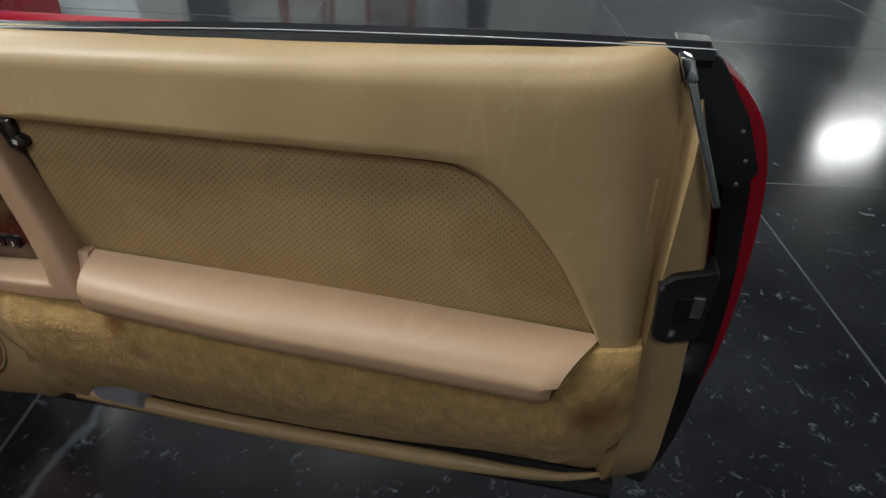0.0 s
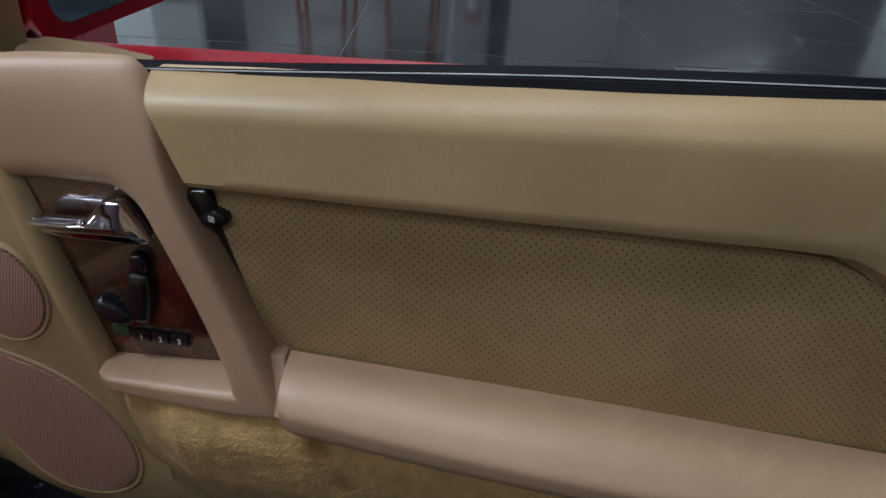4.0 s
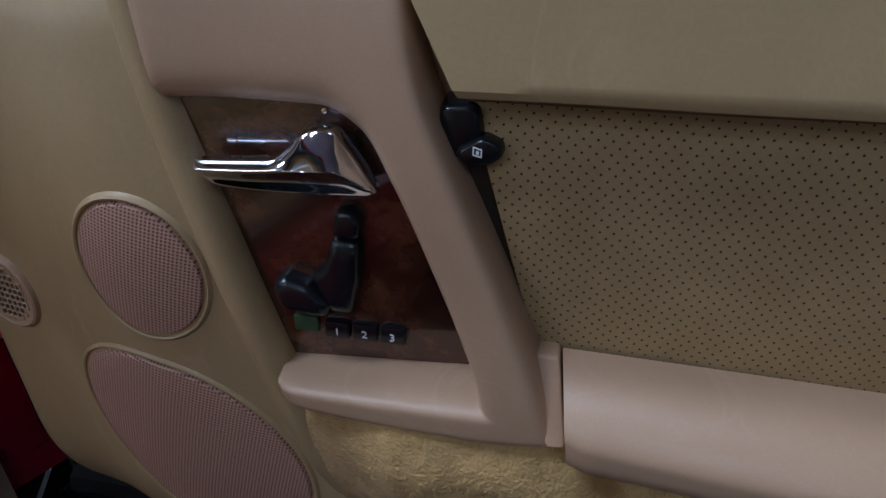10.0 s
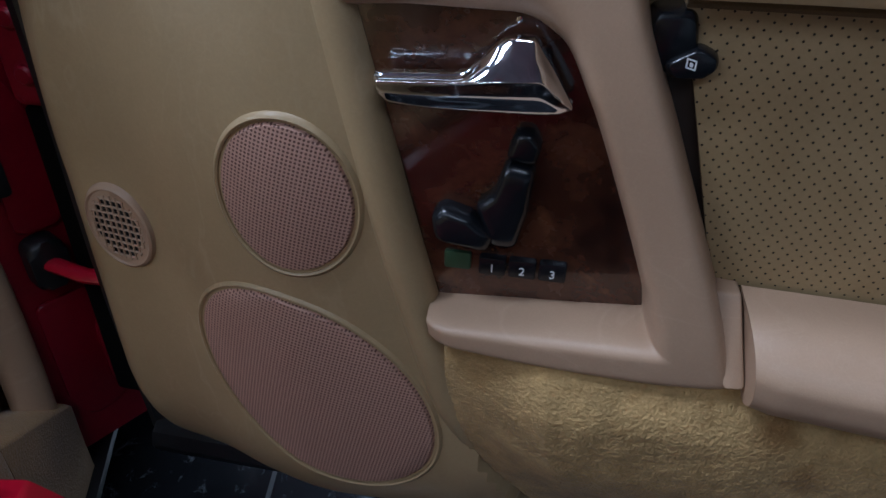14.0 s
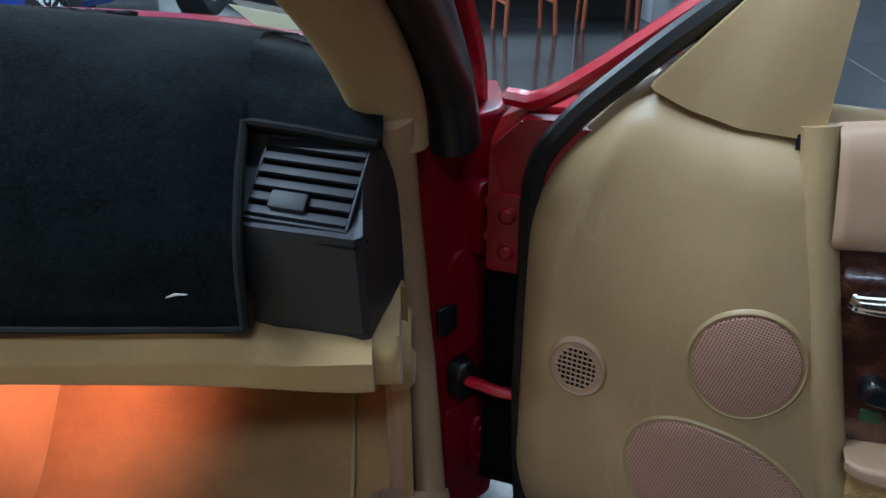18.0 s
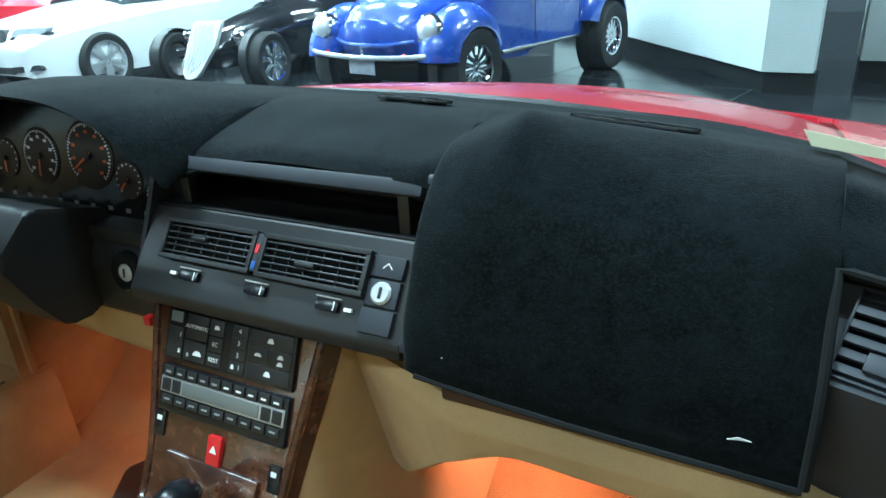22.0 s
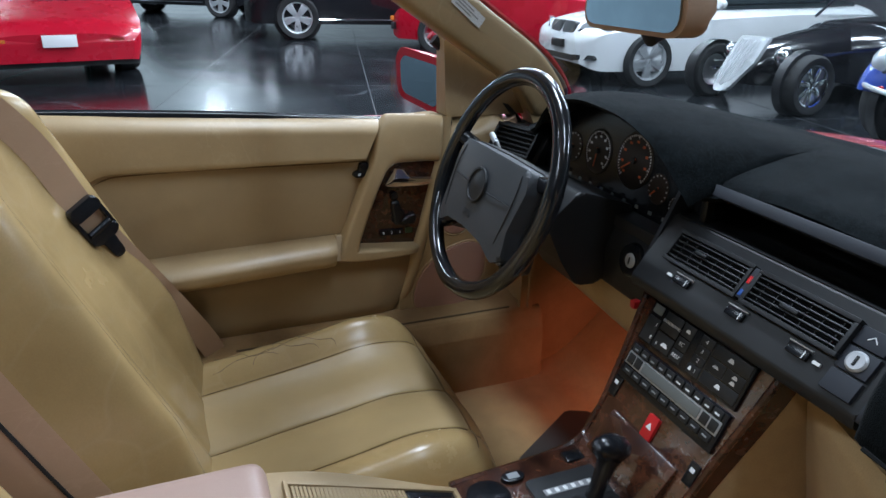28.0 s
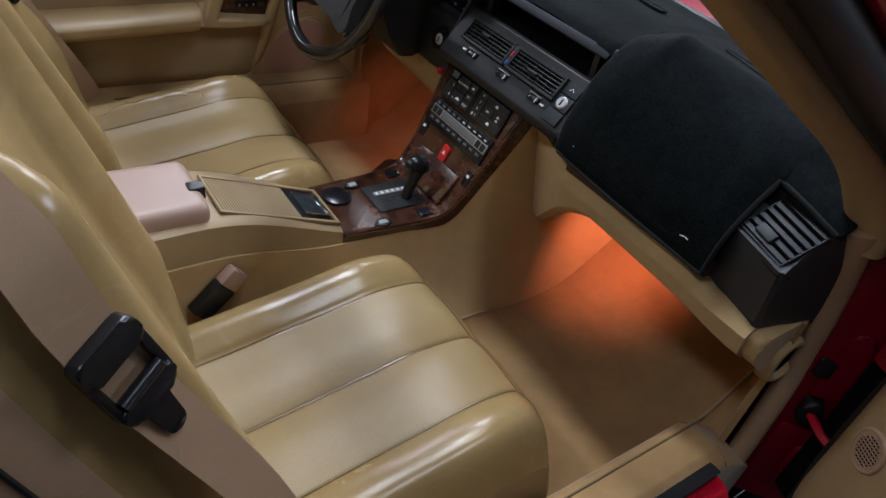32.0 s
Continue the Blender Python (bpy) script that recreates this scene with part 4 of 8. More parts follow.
    part("switch_mark", joined(*[prism(rounded([(a, 0.6955 + b, 0.0004), (a + w_, 0.6955 + b, 0.0004), (a + w_, 0.6955 + b + h, 0.0004), (a, 0.6955 + b + h, 0.0004)], 2), 0.1555, 0.1563, tilted) for a, b, w_, h in ((0.4955, 0.0022, 0.0052, 0.0008), (0.4955, 0.0066, 0.0052, 0.0008), (0.4955, 0.0022, 0.0008, 0.0052), (0.4999, 0.0022, 0.0008, 0.0052), (0.4973, 0.0035, 0.0018, 0.0022))]), WHITE_PRINT, ws)
    # shadow behind the passenger's pull handle is drawn as a dark brown filler
    part("pull_shade_filler", prism([Vector(q) for q in ((0.465, 0.712), (0.491, 0.700), (0.507, 0.662), (0.545, 0.572), (0.545, 0.545), (0.52, 0.545))], 0.12, 0.1478, at, 0.002, 1), LEATHER_BACK if driver else DARK_BROWN, door, "filler strip for the shade behind the pull handle")

    # three round loudspeaker covers
    def cover(title, cu, cz, ru, rz, turn, depth, mat, rim_mat, tip, thick=0.002):
        bend = lambda p, q: face(p)
        rim = [oval(cu, cz, ru + d, rz + d, turn, 48) for d in (0.0050, 0.0032, 0.0012, -0.0002, -0.0010 if thick < 0.003 else -thick)]
        bm = bmesh.new()
        rows = []
        for loop, w in zip(rim, (-0.003, 0.0010, 0.0022, 0.0012, 0.0016 if thick > 0.003 else -0.0045)):
            rows.append([bm.verts.new(at(p.x, p.y, w + (0.0026 if thick > 0.003 else 0) + bend(p.x, p.y))) for p in loop])
        for a, b in zip(rows, rows[1:]):
            for k in range(48):
                bm.faces.new((a[k], a[(k + 1) % 48], b[(k + 1) % 48], b[k]))
        holder = part("speaker_rim", bm, rim_mat, door, tip)
        disc = bmesh.new()
        rings = [[disc.verts.new(at(p.x, p.y, -0.003 + 0.0030 * (f < 1.0) + 0.0022 * (f < 0.98) + depth * (1 - f * f) + bend(p.x, p.y))) for p in oval(cu, cz, (ru - 0.0022) * f, (rz - 0.0022) * f, turn, 48)] for f in (1.0, 0.995, 0.97, 0.85, 0.7, 0.55, 0.4, 0.2)]
        for a, b in zip(rings, rings[1:]):
            for k in range(48):
                disc.faces.new((a[k], a[(k + 1) % 48], b[(k + 1) % 48], b[k]))
        disc.faces.new(rings[-1])
        part(title, disc, mat, holder)
        return holder
    cover("speaker_cover", 0.268, 0.588, 0.0478, 0.0555, 0, 0.003, GRILLE, LEATHER, "round rosy speaker cover")
    cover("speaker_cover", 0.2735, 0.414, 0.1120, 0.0785, -45, 0.004, GRILLE, LEATHER, "large oval rosy speaker cover")
    tw = cover("speaker_backing", 0.1165, 0.5265, 0.0265, 0.0320, 0, -0.0010, BLACK, PINK, "small round tweeter rim", 0.0065)
    for k in range(-4, 5):
        x = k * 0.0053
        hw, hz = 0.028 * math.sqrt(max(0, 1 - (x / 0.0235) ** 2)), 0.0235 * math.sqrt(max(0, 1 - (x * 1.15 / 0.028) ** 2))
        part("grille_bar", tube([at(0.1165 + x, 0.5265 - hw, face(0.116 + x) + 0.0042), at(0.1165 + x, 0.5265 + hw, face(0.116 + x) + 0.0042)], 0.0009, 5), PINK, tw)
        part("grille_bar", tube([at(0.1165 + hz * j, 0.5265 + x * 1.15, face(0.116 + hz * j) + 0.0040) for j in (-1, -0.5, 0, 0.5, 1)], 0.0010, 5), PINK, tw)

    # sill seal, chrome end piece and latch
    strip = [(u, sill(u) - 0.010) for u in [0.27 + 0.93 * k / 20 for k in range(21)]]
    part("window_seal", joined(tube([at(u, z - 0.008, 0.122) for u, z in strip], 0.009, 8), tube([at(u, z - 0.011, 0.102) for u, z in strip], 0.012, 8)), GLOSSY, door, "glossy black window seal")
    # the highlight on the seal is drawn as a thin steel tube
    part("seal_highlight", tube([at(u, z + 0.0005, 0.1265) for u, z in strip], 0.0007, 6), STEEL, door, "thin bright tube drawn for the seal's highlight")
    part("outer_seal", tube([at(u, z - 0.019, 0.080) for u, z in strip], 0.014, 8), RUBBER, door)
    part("seal_end_cap", prism(rounded([(1.172, 0.848, 0.003), (1.206, 0.848, 0.006), (1.216, 0.836, 0.004), (1.246, 0.795, 0.01), (1.270, 0.740, 0.01), (1.256, 0.722, 0.006), (1.232, 0.726, 0.004), (1.196, 0.800, 0.004)], 4), 0.050, 0.122, at, 0.006, 3), RUBBER, door, "black rubber end cap")
    part("chrome_end_piece", joined(prism(rounded([(1.165, 0.856, 0.002), (1.177, 0.855, 0.003), (1.186, 0.834, 0.003), (1.174, 0.834, 0.003)], 3), 0.148, 0.163, at, 0.003, 3),
                                    prism(rounded([(1.1745, 0.837, 0.002), (1.1830, 0.837, 0.002), (1.2340, 0.7185, 0.003), (1.2275, 0.7160, 0.003)], 3), 0.153, 0.161, at, 0.004, 4)), CHROME, door, "polished chrome window guide")
    for cu, cz in ((1.244, 0.781), (1.254, 0.752), (1.252, 0.727)):
        part("clip", lathe([(0, 0.003), (0.002, 0.002), (0.0025, 0)], Matrix.Translation(at(cu, cz, 0.121)) @ pose(0, 0, 0, 90 if side < 0 else -90), 10), SATIN, door)
    plate = part("latch_plate", prism(rounded([(1.203, 0.553, 0.012), (1.222, 0.543, 0.012), (1.258, 0.541, 0.006), (1.262, 0.630, 0.006), (1.212, 0.629, 0.012), (1.199, 0.620, 0.008)], 5), 0.10, 0.160, at, 0.005, 3, lambda p, q: -0.45 * max(0, p - 1.205)), BLACK, door, "black plastic latch plate")
    part("latch_claw", solid(1.238, 1.252, 0.576, 0.604, 0.12, 0.1460, 0.003), SATIN, plate)
    part("latch_recess", solid(1.216, 1.238, 0.568, 0.606, 0.12, 0.1530, 0.003), GLOSSY, plate)
    part("latch_screw", lathe([(0, 0), (0.006, 0), (0.005, 0.003), (0.002, 0.0035), (0.002, 0.002), (0, 0.002)], Matrix.Translation(at(1.2240, 0.5565, 0.1495)) @ pose(0, 0, 0, 90 if side < 0 else -90), 14), SATIN, plate)
    if not driver:
        part("bottom_pipe", tube(spline([at(0.43, 0.268, 0.118), at(0.7, 0.262, 0.124), at(1.0, 0.258, 0.122), at(1.14, 0.252, 0.112), at(1.21, 0.262, 0.100)], 24), [0.012] * 18 + [0.011, 0.010, 0.009, 0.008, 0.0065, 0.005, 0.003], 10), LEATHER, door, "rounded tan lower edge")
        part("bottom_seal", tube(spline([at(0.06, 0.235, 0.085), at(0.6, 0.232, 0.085), at(1.22, 0.222, 0.085)], 20), 0.020, 8), RUBBER, door, "black rubber lower seal")
        part("courtesy_lens", prism(rounded([(0.46, 0.292, 0.004), (0.53, 0.285, 0.004), (0.545, 0.270, 0.004), (0.475, 0.276, 0.004)], 3), 0.10, 0.134, at, 0.002, 2), CLOUDY_LENS, door, "cloudy courtesy light lens")
    # corner cover and outside mirror
    part("mirror_corner", prism(rounded([(0.149, 0.815, 0.004), (0.184, 0.801, 0.02), (0.228, 0.791, 0.03), (0.288, 0.790, 0.006), (0.291, 0.935, 0.02), (0.262, 0.945, 0.02)] if not driver else [(0.02, 0.79, 0.006), (0.285, 0.802, 0.006), (0.288, 0.985, 0.01), (0.262, 0.985, 0.01), (0.03, 0.835, 0.01)], 4), 0.07, 0.112, at, 0.010, 3, lambda p, q: 0.22 * (p - 0.2) - 0.10 * (q - 0.80)), LEATHER, door, "tan corner cover")
    part("mirror_flange", tube(spline([at(0.005, 0.775, 0.02), at(0.06, 0.79, 0.05), at(0.20, 0.895, 0.062), at(0.30, 0.972, 0.06)], 20), 0.010, 8), RED, door, "red flange before the seal")
    turn = radians(16)
    out, lat = Vector((math.cos(turn), side * math.sin(turn), 0)), Vector((-math.sin(turn), side * math.cos(turn), 0))
    heart = at(0.262, 0.847, -0.098)

    def on_mirror(p, q, r):
        back = max(0.0, -r) / 0.075
        return heart + lat * p * (1 - 0.25 * back * back) + Vector((0, 0, q * (1 - 0.28 * back * back))) + out * r
    hs = part("mirror_housing", prism(rounded([(-0.100, -0.050, 0.035), (0.085, -0.075, 0.02), (0.100, -0.045, 0.02), (0.092, 0.062, 0.02), (-0.085, 0.076, 0.03), (-0.108, 0.05, 0.03)], 6), 0.0, -0.075, on_mirror, 0.020, 4), RED, door, "glossy red mirror housing")
    part("mirror_bezel", prism(rounded([(-0.100, -0.050, 0.035), (0.085, -0.075, 0.02), (0.100, -0.045, 0.02), (0.092, 0.062, 0.02), (-0.085, 0.076, 0.03), (-0.108, 0.05, 0.03)], 6), -0.002, 0.005, on_mirror, 0.004, 2), RED, hs)
    part("mirror_glass", prism(rounded([(-0.080, -0.036, 0.03), (0.066, -0.056, 0.015), (0.078, -0.036, 0.015), (0.072, 0.046, 0.015), (-0.068, 0.057, 0.025), (-0.087, 0.040, 0.02)], 6), 0.003, 0.0062, on_mirror, 0.001, 1), MIRROR, hs, "blue-tinted mirror glass")
    part("mirror_bracket", prism(rounded([(0.07, -0.05, 0.01), (0.155, -0.06, 0.01), (0.155, 0.02, 0.01), (0.07, 0.04, 0.01)], 3), -0.06, -0.008, on_mirror, 0.006, 2), RED, hs)
    return door


make_door("passenger_door", pose(0.90, 1.10, 0, 0, 0, -22.0), -1, "open red car door with tan leather and rosy trim")
make_door("driver_door", pose(-0.868, 1.085, 0, 0, 0, -90.0), 1, "closed red car door lined in tan leather", driver=True)

# ---- dashboard ----
dash = thing("dashboard", (0, 1.0, 0.45), "black and tan car dashboard with vents", "dashboard")


def box_at(x0, x1, y0, y1, z0, z1, bevel=0.004):
    return box(x0, x1, y0, y1, z0, z1, bevel)


def stations(rows, nu, nv, thick):
    """A sheet through profiles of (y, z), each at an x; rows: (x, [(y, z), ...])."""
    xs = [r[0] for r in rows]
    fs = [[curve1([(x, r[1][k][c]) for x, r in zip(xs, rows)]) for c in (0, 1)] for k in range(len(rows[0][1]))]
    cache = {}

    def f(s, t):
        x = lerp(xs[0], xs[-1], s)
        key = round(s, 5)
        if key not in cache:
            cache[key] = spline([(x, a(x), b(x)) for a, b in fs], nv)
        p = cache[key][round(t * nv)].copy()
        p += 0.0012 * Vector((noise.noise(p * 18), noise.noise(p * 18 + Vector((5, 0, 0))), noise.noise(p * 18 + Vector((9, 2, 0)))))
        return p
    return sheet(f, nu, nv, thick)


cover = thing("dash_cover", (0.2, 1.1, 0.65), "black felt cover fitted over the dashboard", "dash cover")
BACK = Vector((0, 0.006, -0.006))
part("passenger_flap", stations([
    (0.272, [(0.879, 0.648), (0.889, 0.709), (0.930, 0.791), (0.982, 0.843), (1.04, 0.857), (1.13, 0.857), (1.38, 0.822)]),
    (0.285, [(0.874, 0.648), (0.884, 0.71), (0.925, 0.793), (0.98, 0.848), (1.04, 0.861), (1.13, 0.858), (1.38, 0.822)]),
    (0.325, [(0.868, 0.646), (0.878, 0.71), (0.913, 0.791), (0.972, 0.856), (1.03, 0.876), (1.13, 0.860), (1.38, 0.820)]),
    (0.354, [(0.867, 0.645), (0.877, 0.71), (0.912, 0.790), (0.968, 0.859), (1.03, 0.890), (1.12, 0.862), (1.38, 0.820)]),
    (0.390, [(0.866, 0.644), (0.876, 0.71), (0.912, 0.788), (0.972, 0.854), (1.04, 0.881), (1.12, 0.861), (1.38, 0.818)]),
    (0.500, [(0.864, 0.641), (0.875, 0.71), (0.912, 0.780), (0.98, 0.838), (1.06, 0.864), (1.12, 0.855), (1.36, 0.815)]),
    (0.605, [(0.866, 0.637), (0.878, 0.71), (0.914, 0.774), (0.977, 0.826), (1.06, 0.848), (1.13, 0.842), (1.32, 0.808)]),
    (0.648, [(0.868, 0.634), (0.880, 0.70), (0.918, 0.752), (0.970, 0.803), (1.06, 0.842), (1.13, 0.836), (1.30, 0.805)])], 90, 44, BACK), FELT, cover, "black felt flap with a raised fold over the glovebox", 70)
part("corner_flap", stations([
    (0.646, [(0.956, 0.787), (0.964, 0.796), (0.978, 0.809), (1.0, 0.823), (1.06, 0.842), (1.30, 0.805)]),
    (0.700, [(0.946, 0.783), (0.955, 0.790), (0.972, 0.800), (1.0, 0.813), (1.06, 0.826), (1.26, 0.795)]),
    (0.768, [(0.932, 0.775), (0.943, 0.781), (0.965, 0.790), (1.0, 0.799), (1.06, 0.808), (1.18, 0.79)])], 20, 30, BACK), FELT, cover, "", 70)
part("centre_flap", stations([
    (-0.095, [(0.945, 0.800), (0.958, 0.812), (0.98, 0.828), (1.05, 0.848), (1.16, 0.862), (1.40, 0.828)]),
    (0.05, [(0.968, 0.826), (0.975, 0.832), (0.99, 0.838), (1.05, 0.850), (1.16, 0.862), (1.40, 0.828)]),
    (0.245, [(0.960, 0.822), (0.968, 0.830), (0.985, 0.838), (1.04, 0.850), (1.13, 0.862), (1.38, 0.822)]),
    (0.278, [(0.958, 0.815), (0.966, 0.824), (0.984, 0.840), (1.03, 0.855), (1.10, 0.860), (1.38, 0.822)])], 40, 26, BACK), FELT, cover, "", 70)
part("gauge_hood_flap", stations([
    (-0.770, [(1.000, 0.752), (1.010, 0.757), (1.03, 0.764), (1.07, 0.778), (1.13, 0.787), (1.20, 0.785)]),
    (-0.690, [(0.965, 0.770), (0.975, 0.776), (0.99, 0.784), (1.05, 0.80), (1.15, 0.81), (1.26, 0.795)]),
    (-0.585, [(0.935, 0.800), (0.945, 0.810), (0.97, 0.824), (1.04, 0.84), (1.15, 0.845), (1.34, 0.815)]),
    (-0.460, [(0.905, 0.878), (0.918, 0.887), (0.95, 0.894), (1.04, 0.894), (1.15, 0.878), (1.38, 0.822)]),
    (-0.340, [(0.895, 0.902), (0.908, 0.906), (0.945, 0.908), (1.04, 0.903), (1.15, 0.883), (1.40, 0.826)]),
    (-0.250, [(0.895, 0.898), (0.908, 0.902), (0.945, 0.904), (1.04, 0.899), (1.15, 0.880), (1.40, 0.827)]),
    (-0.165, [(0.899, 0.874), (0.910, 0.880), (0.945, 0.884), (1.04, 0.884), (1.15, 0.874), (1.40, 0.828)]),
    (-0.105, [(0.903, 0.836), (0.914, 0.843), (0.945, 0.854), (1.04, 0.866), (1.15, 0.868), (1.40, 0.828)]),
    (-0.070, [(0.910, 0.800), (0.928, 0.810), (0.96, 0.818), (1.04, 0.846), (1.15, 0.862), (1.40, 0.828)])], 60, 30, BACK), FELT, cover, "felt over the arched gauge hood", 70)
part("cover_seam", tube([(-0.09, 0.94, 0.801), (-0.088, 1.04, 0.846), (-0.086, 1.15, 0.861), (-0.085, 1.20, 0.856)], 0.004, 6), FELT_EDGE, cover)
part("flap_binding", tube(spline([(0.288, 0.872, 0.647), (0.45, 0.863, 0.641), (0.644, 0.866, 0.632)], 20), 0.003, 6), FELT_EDGE, cover)
part("vent_binding", tube(spline([(0.645, 0.868, 0.634), (0.6455, 0.880, 0.70), (0.646, 0.918, 0.753), (0.647, 0.954, 0.789)], 14) + [Vector(q) for q in ((0.656, 0.953, 0.7895), (0.70, 0.945, 0.784), (0.735, 0.938, 0.7785), (0.764, 0.931, 0.775))], 0.0046, 8), FELT_EDGE, cover)
# torn cuts over the defroster slots: a black patch for the shaded hole, with a turned-up lip behind it
for seed, ends, wide in ((3, ((0.079, 1.177, 0.8625), (0.194, 1.168, 0.8605)), (0.004, 0.010, 0.006, 0.009, 0.013, 0.008)), (8, ((0.362, 1.150, 0.857), (0.512, 1.112, 0.8555)), (0.003, 0.005, 0.008, 0.012, 0.019, 0.010))):
    rnd = random.Random(seed)
    a, b = Vector(ends[0]), Vector(ends[1])
    fat = curve1([(k / 5, w) for k, w in enumerate(wide)])
    near = [a.lerp(b, k / 22) + Vector((0, -fat(k / 22) * rnd.uniform(0.7, 1.15), 0)) for k in range(23)]
    far = [a.lerp(b, k / 22) + Vector((0, fat(k / 22) * rnd.uniform(0.75, 1.1), 0)) for k in range(23)]
    hole = part("defrost_slot", prism([Vector((p.x, p.y)) for p in near + far[::-1]], 0.0, 0.0025, lambda p, q, r, a=a, b=b: Vector((p, q, lerp(a.z, b.z, (p - a.x) / (b.x - a.x)) + 0.0015 - 0.22 * (q - lerp(a.y, b.y, (p - a.x) / (b.x - a.x))) + r))), VOID, cover, "ragged cut over a defroster slot")
    for side, lift in ((near, 0.002), (far, 0.005)):
        part("torn_lip", tube([p + Vector((0, 0, lift - 0.22 * (p.y - lerp(a.y, b.y, (p.x - a.x) / (b.x - a.x))))) for p in side], [0.0012] + [rnd.uniform(0.0016, 0.0034) for k in range(21)] + [0.0012], 6), FELT_EDGE, hole)
single("lint_scrap", prism(rounded([(0.582, 0.667, 0.0005), (0.594, 0.6695, 0.0005), (0.606, 0.670, 0.0005), (0.593, 0.6715, 0.0005)], 2), 0.0, 0.001, lambda p, q, r: Vector((p, 0.8645 + (q - 0.668) * 0.16 - r, q))), LINT, "white scrap of lint on the felt", "lint")
rnd = random.Random(4)
for k in range(5):
    x, z = rnd.uniform(0.3, 0.62), rnd.uniform(0.66, 0.70)
    single("lint_speck", lathe([(0, 0.001), (0.0012, 0.0005), (0.0012, 0)], Matrix.Translation((x, 0.8665 + (z - 0.64) * 0.16, z)) @ pose(0, 0, 0, 90), 6), LINT, "tiny white speck of lint on felt", "lint")

# right-hand vent pod
pod_rows = [(0.636, [(0.905, 0.612), (0.902, 0.665), (0.900, 0.718), (0.926, 0.730), (0.952, 0.752), (0.966, 0.778), (0.985, 0.786)]),
            (0.744, [(0.890, 0.607), (0.879, 0.663), (0.866, 0.716), (0.898, 0.727), (0.927, 0.748), (0.944, 0.771), (0.970, 0.778)]),
            (0.751, [(0.892, 0.607), (0.882, 0.663), (0.872, 0.716), (0.890, 0.733), (0.917, 0.754), (0.942, 0.771), (0.972, 0.777)]),
            (0.781, [(1.012, 0.592), (1.010, 0.640), (1.004, 0.690), (0.998, 0.715), (0.992, 0.735), (0.985, 0.755), (0.985, 0.768)])]


def pod_face(s, t):
    k = min(2, int(s * 18 / 6))
    (xa, a), (xb, b) = pod_rows[k], pod_rows[k + 1]
    f, j = s * 3 - k, round(t * 6)
    return Vector((lerp(xa, xb, f), lerp(a[j][0], b[j][0], f), lerp(a[j][1], b[j][1], f)))


part("vent_pod", sheet(pod_face, 18, 6, Vector((-0.004, 0.03, -0.004))), SLATE, dash, "blue-grey plastic vent pod", 20)
part("pod_foot", prism([Vector(q) for q in ((0.652, 0.906), (0.744, 0.891), (0.751, 0.893), (0.778, 1.01), (0.652, 1.01))], 0.600, 0.612, same), SLATE, dash)
across, upward = Vector((0.096, -0.028, -0.0055)).normalized(), Vector((0, 0.0655, 0.0535))
upward = (upward - across * upward.dot(across)).normalized()
slope = Matrix((across, upward, across.cross(upward))).transposed().to_4x4()  # x along the dash, y up the face, z out of it
slope.translation = Vector((0.7025, 0.9165, 0.7495)) - slope.to_3x3() @ Vector((0, 0, 0.0095))


def face_box(m, x0, x1, y0, y1, z0, z1, bevel=0.0015):
    return box(x0, x1, y0, y1, z0, z1, bevel, m)


def vent(parent, m, half_w, half_h, slats, uprights=0, tab=None, mat=BLACK, thick=0.0011):
    e, top = (0.006, 0.010) if thick < 0.002 else (0.0025, 0.0082)
    rim = part("vent_surround", joined(face_box(m, -half_w - e, half_w + e, half_h, half_h + e, -0.01, top, 0.001), face_box(m, -half_w - e, half_w + e, -half_h - e, -half_h, -0.01, top, 0.001),
                                       face_box(m, -half_w - e, -half_w, -half_h, half_h, -0.01, top, 0.001), face_box(m, half_w, half_w + e, -half_h, half_h, -0.01, top, 0.001)), mat, parent)
    # flat black sheet stands in for the shaded depth behind the slats
    part("vent_shade_sheet", face_box(m, -half_w, half_w, -half_h, half_h, -0.004, 0.0012, 0), VOID, rim)
    for k in range(slats):
        y = -half_h + (k + 0.5) * 2 * half_h / slats
        part("slat", box(-half_w, half_w, -thick, thick, -0.0022, 0.0024, 0.0007, m @ Matrix.Translation((0, y, 0.0060)) @ pose(0, 0, 0, -10)), mat, rim)
    for k in range(uprights):
        x = -half_w + (k + 0.5) * 2 * half_w / uprights
        part("upright", box(x - 0.0007, x + 0.0007, -half_h, half_h, 0.0012, 0.0034, 0, m), BLACK, rim)
    if tab:
        part("vent_tab", box(tab[0] - tab[2], tab[0] + tab[2], tab[1] - tab[3], tab[1] + tab[3], 0.003, 0.0135, 0.003, m), mat, rim)
    return rim


vent(dash, slope, 0.0455, 0.0395, 6, 0, (-0.009, -0.0225, 0.0170, 0.0085), SLATE, 0.0040)
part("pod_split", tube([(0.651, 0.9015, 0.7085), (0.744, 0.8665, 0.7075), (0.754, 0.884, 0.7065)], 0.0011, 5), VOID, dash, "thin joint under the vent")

# padded tan knee panel below, with the duct at its end
knee = curve1([(0.15, 0.380), (0.20, 0.395), (0.25, 0.445), (0.29, 0.490), (0.34, 0.535), (0.40, 0.556), (0.475, 0.553), (0.61, 0.546), (0.74, 0.533), (0.78, 0.535)])


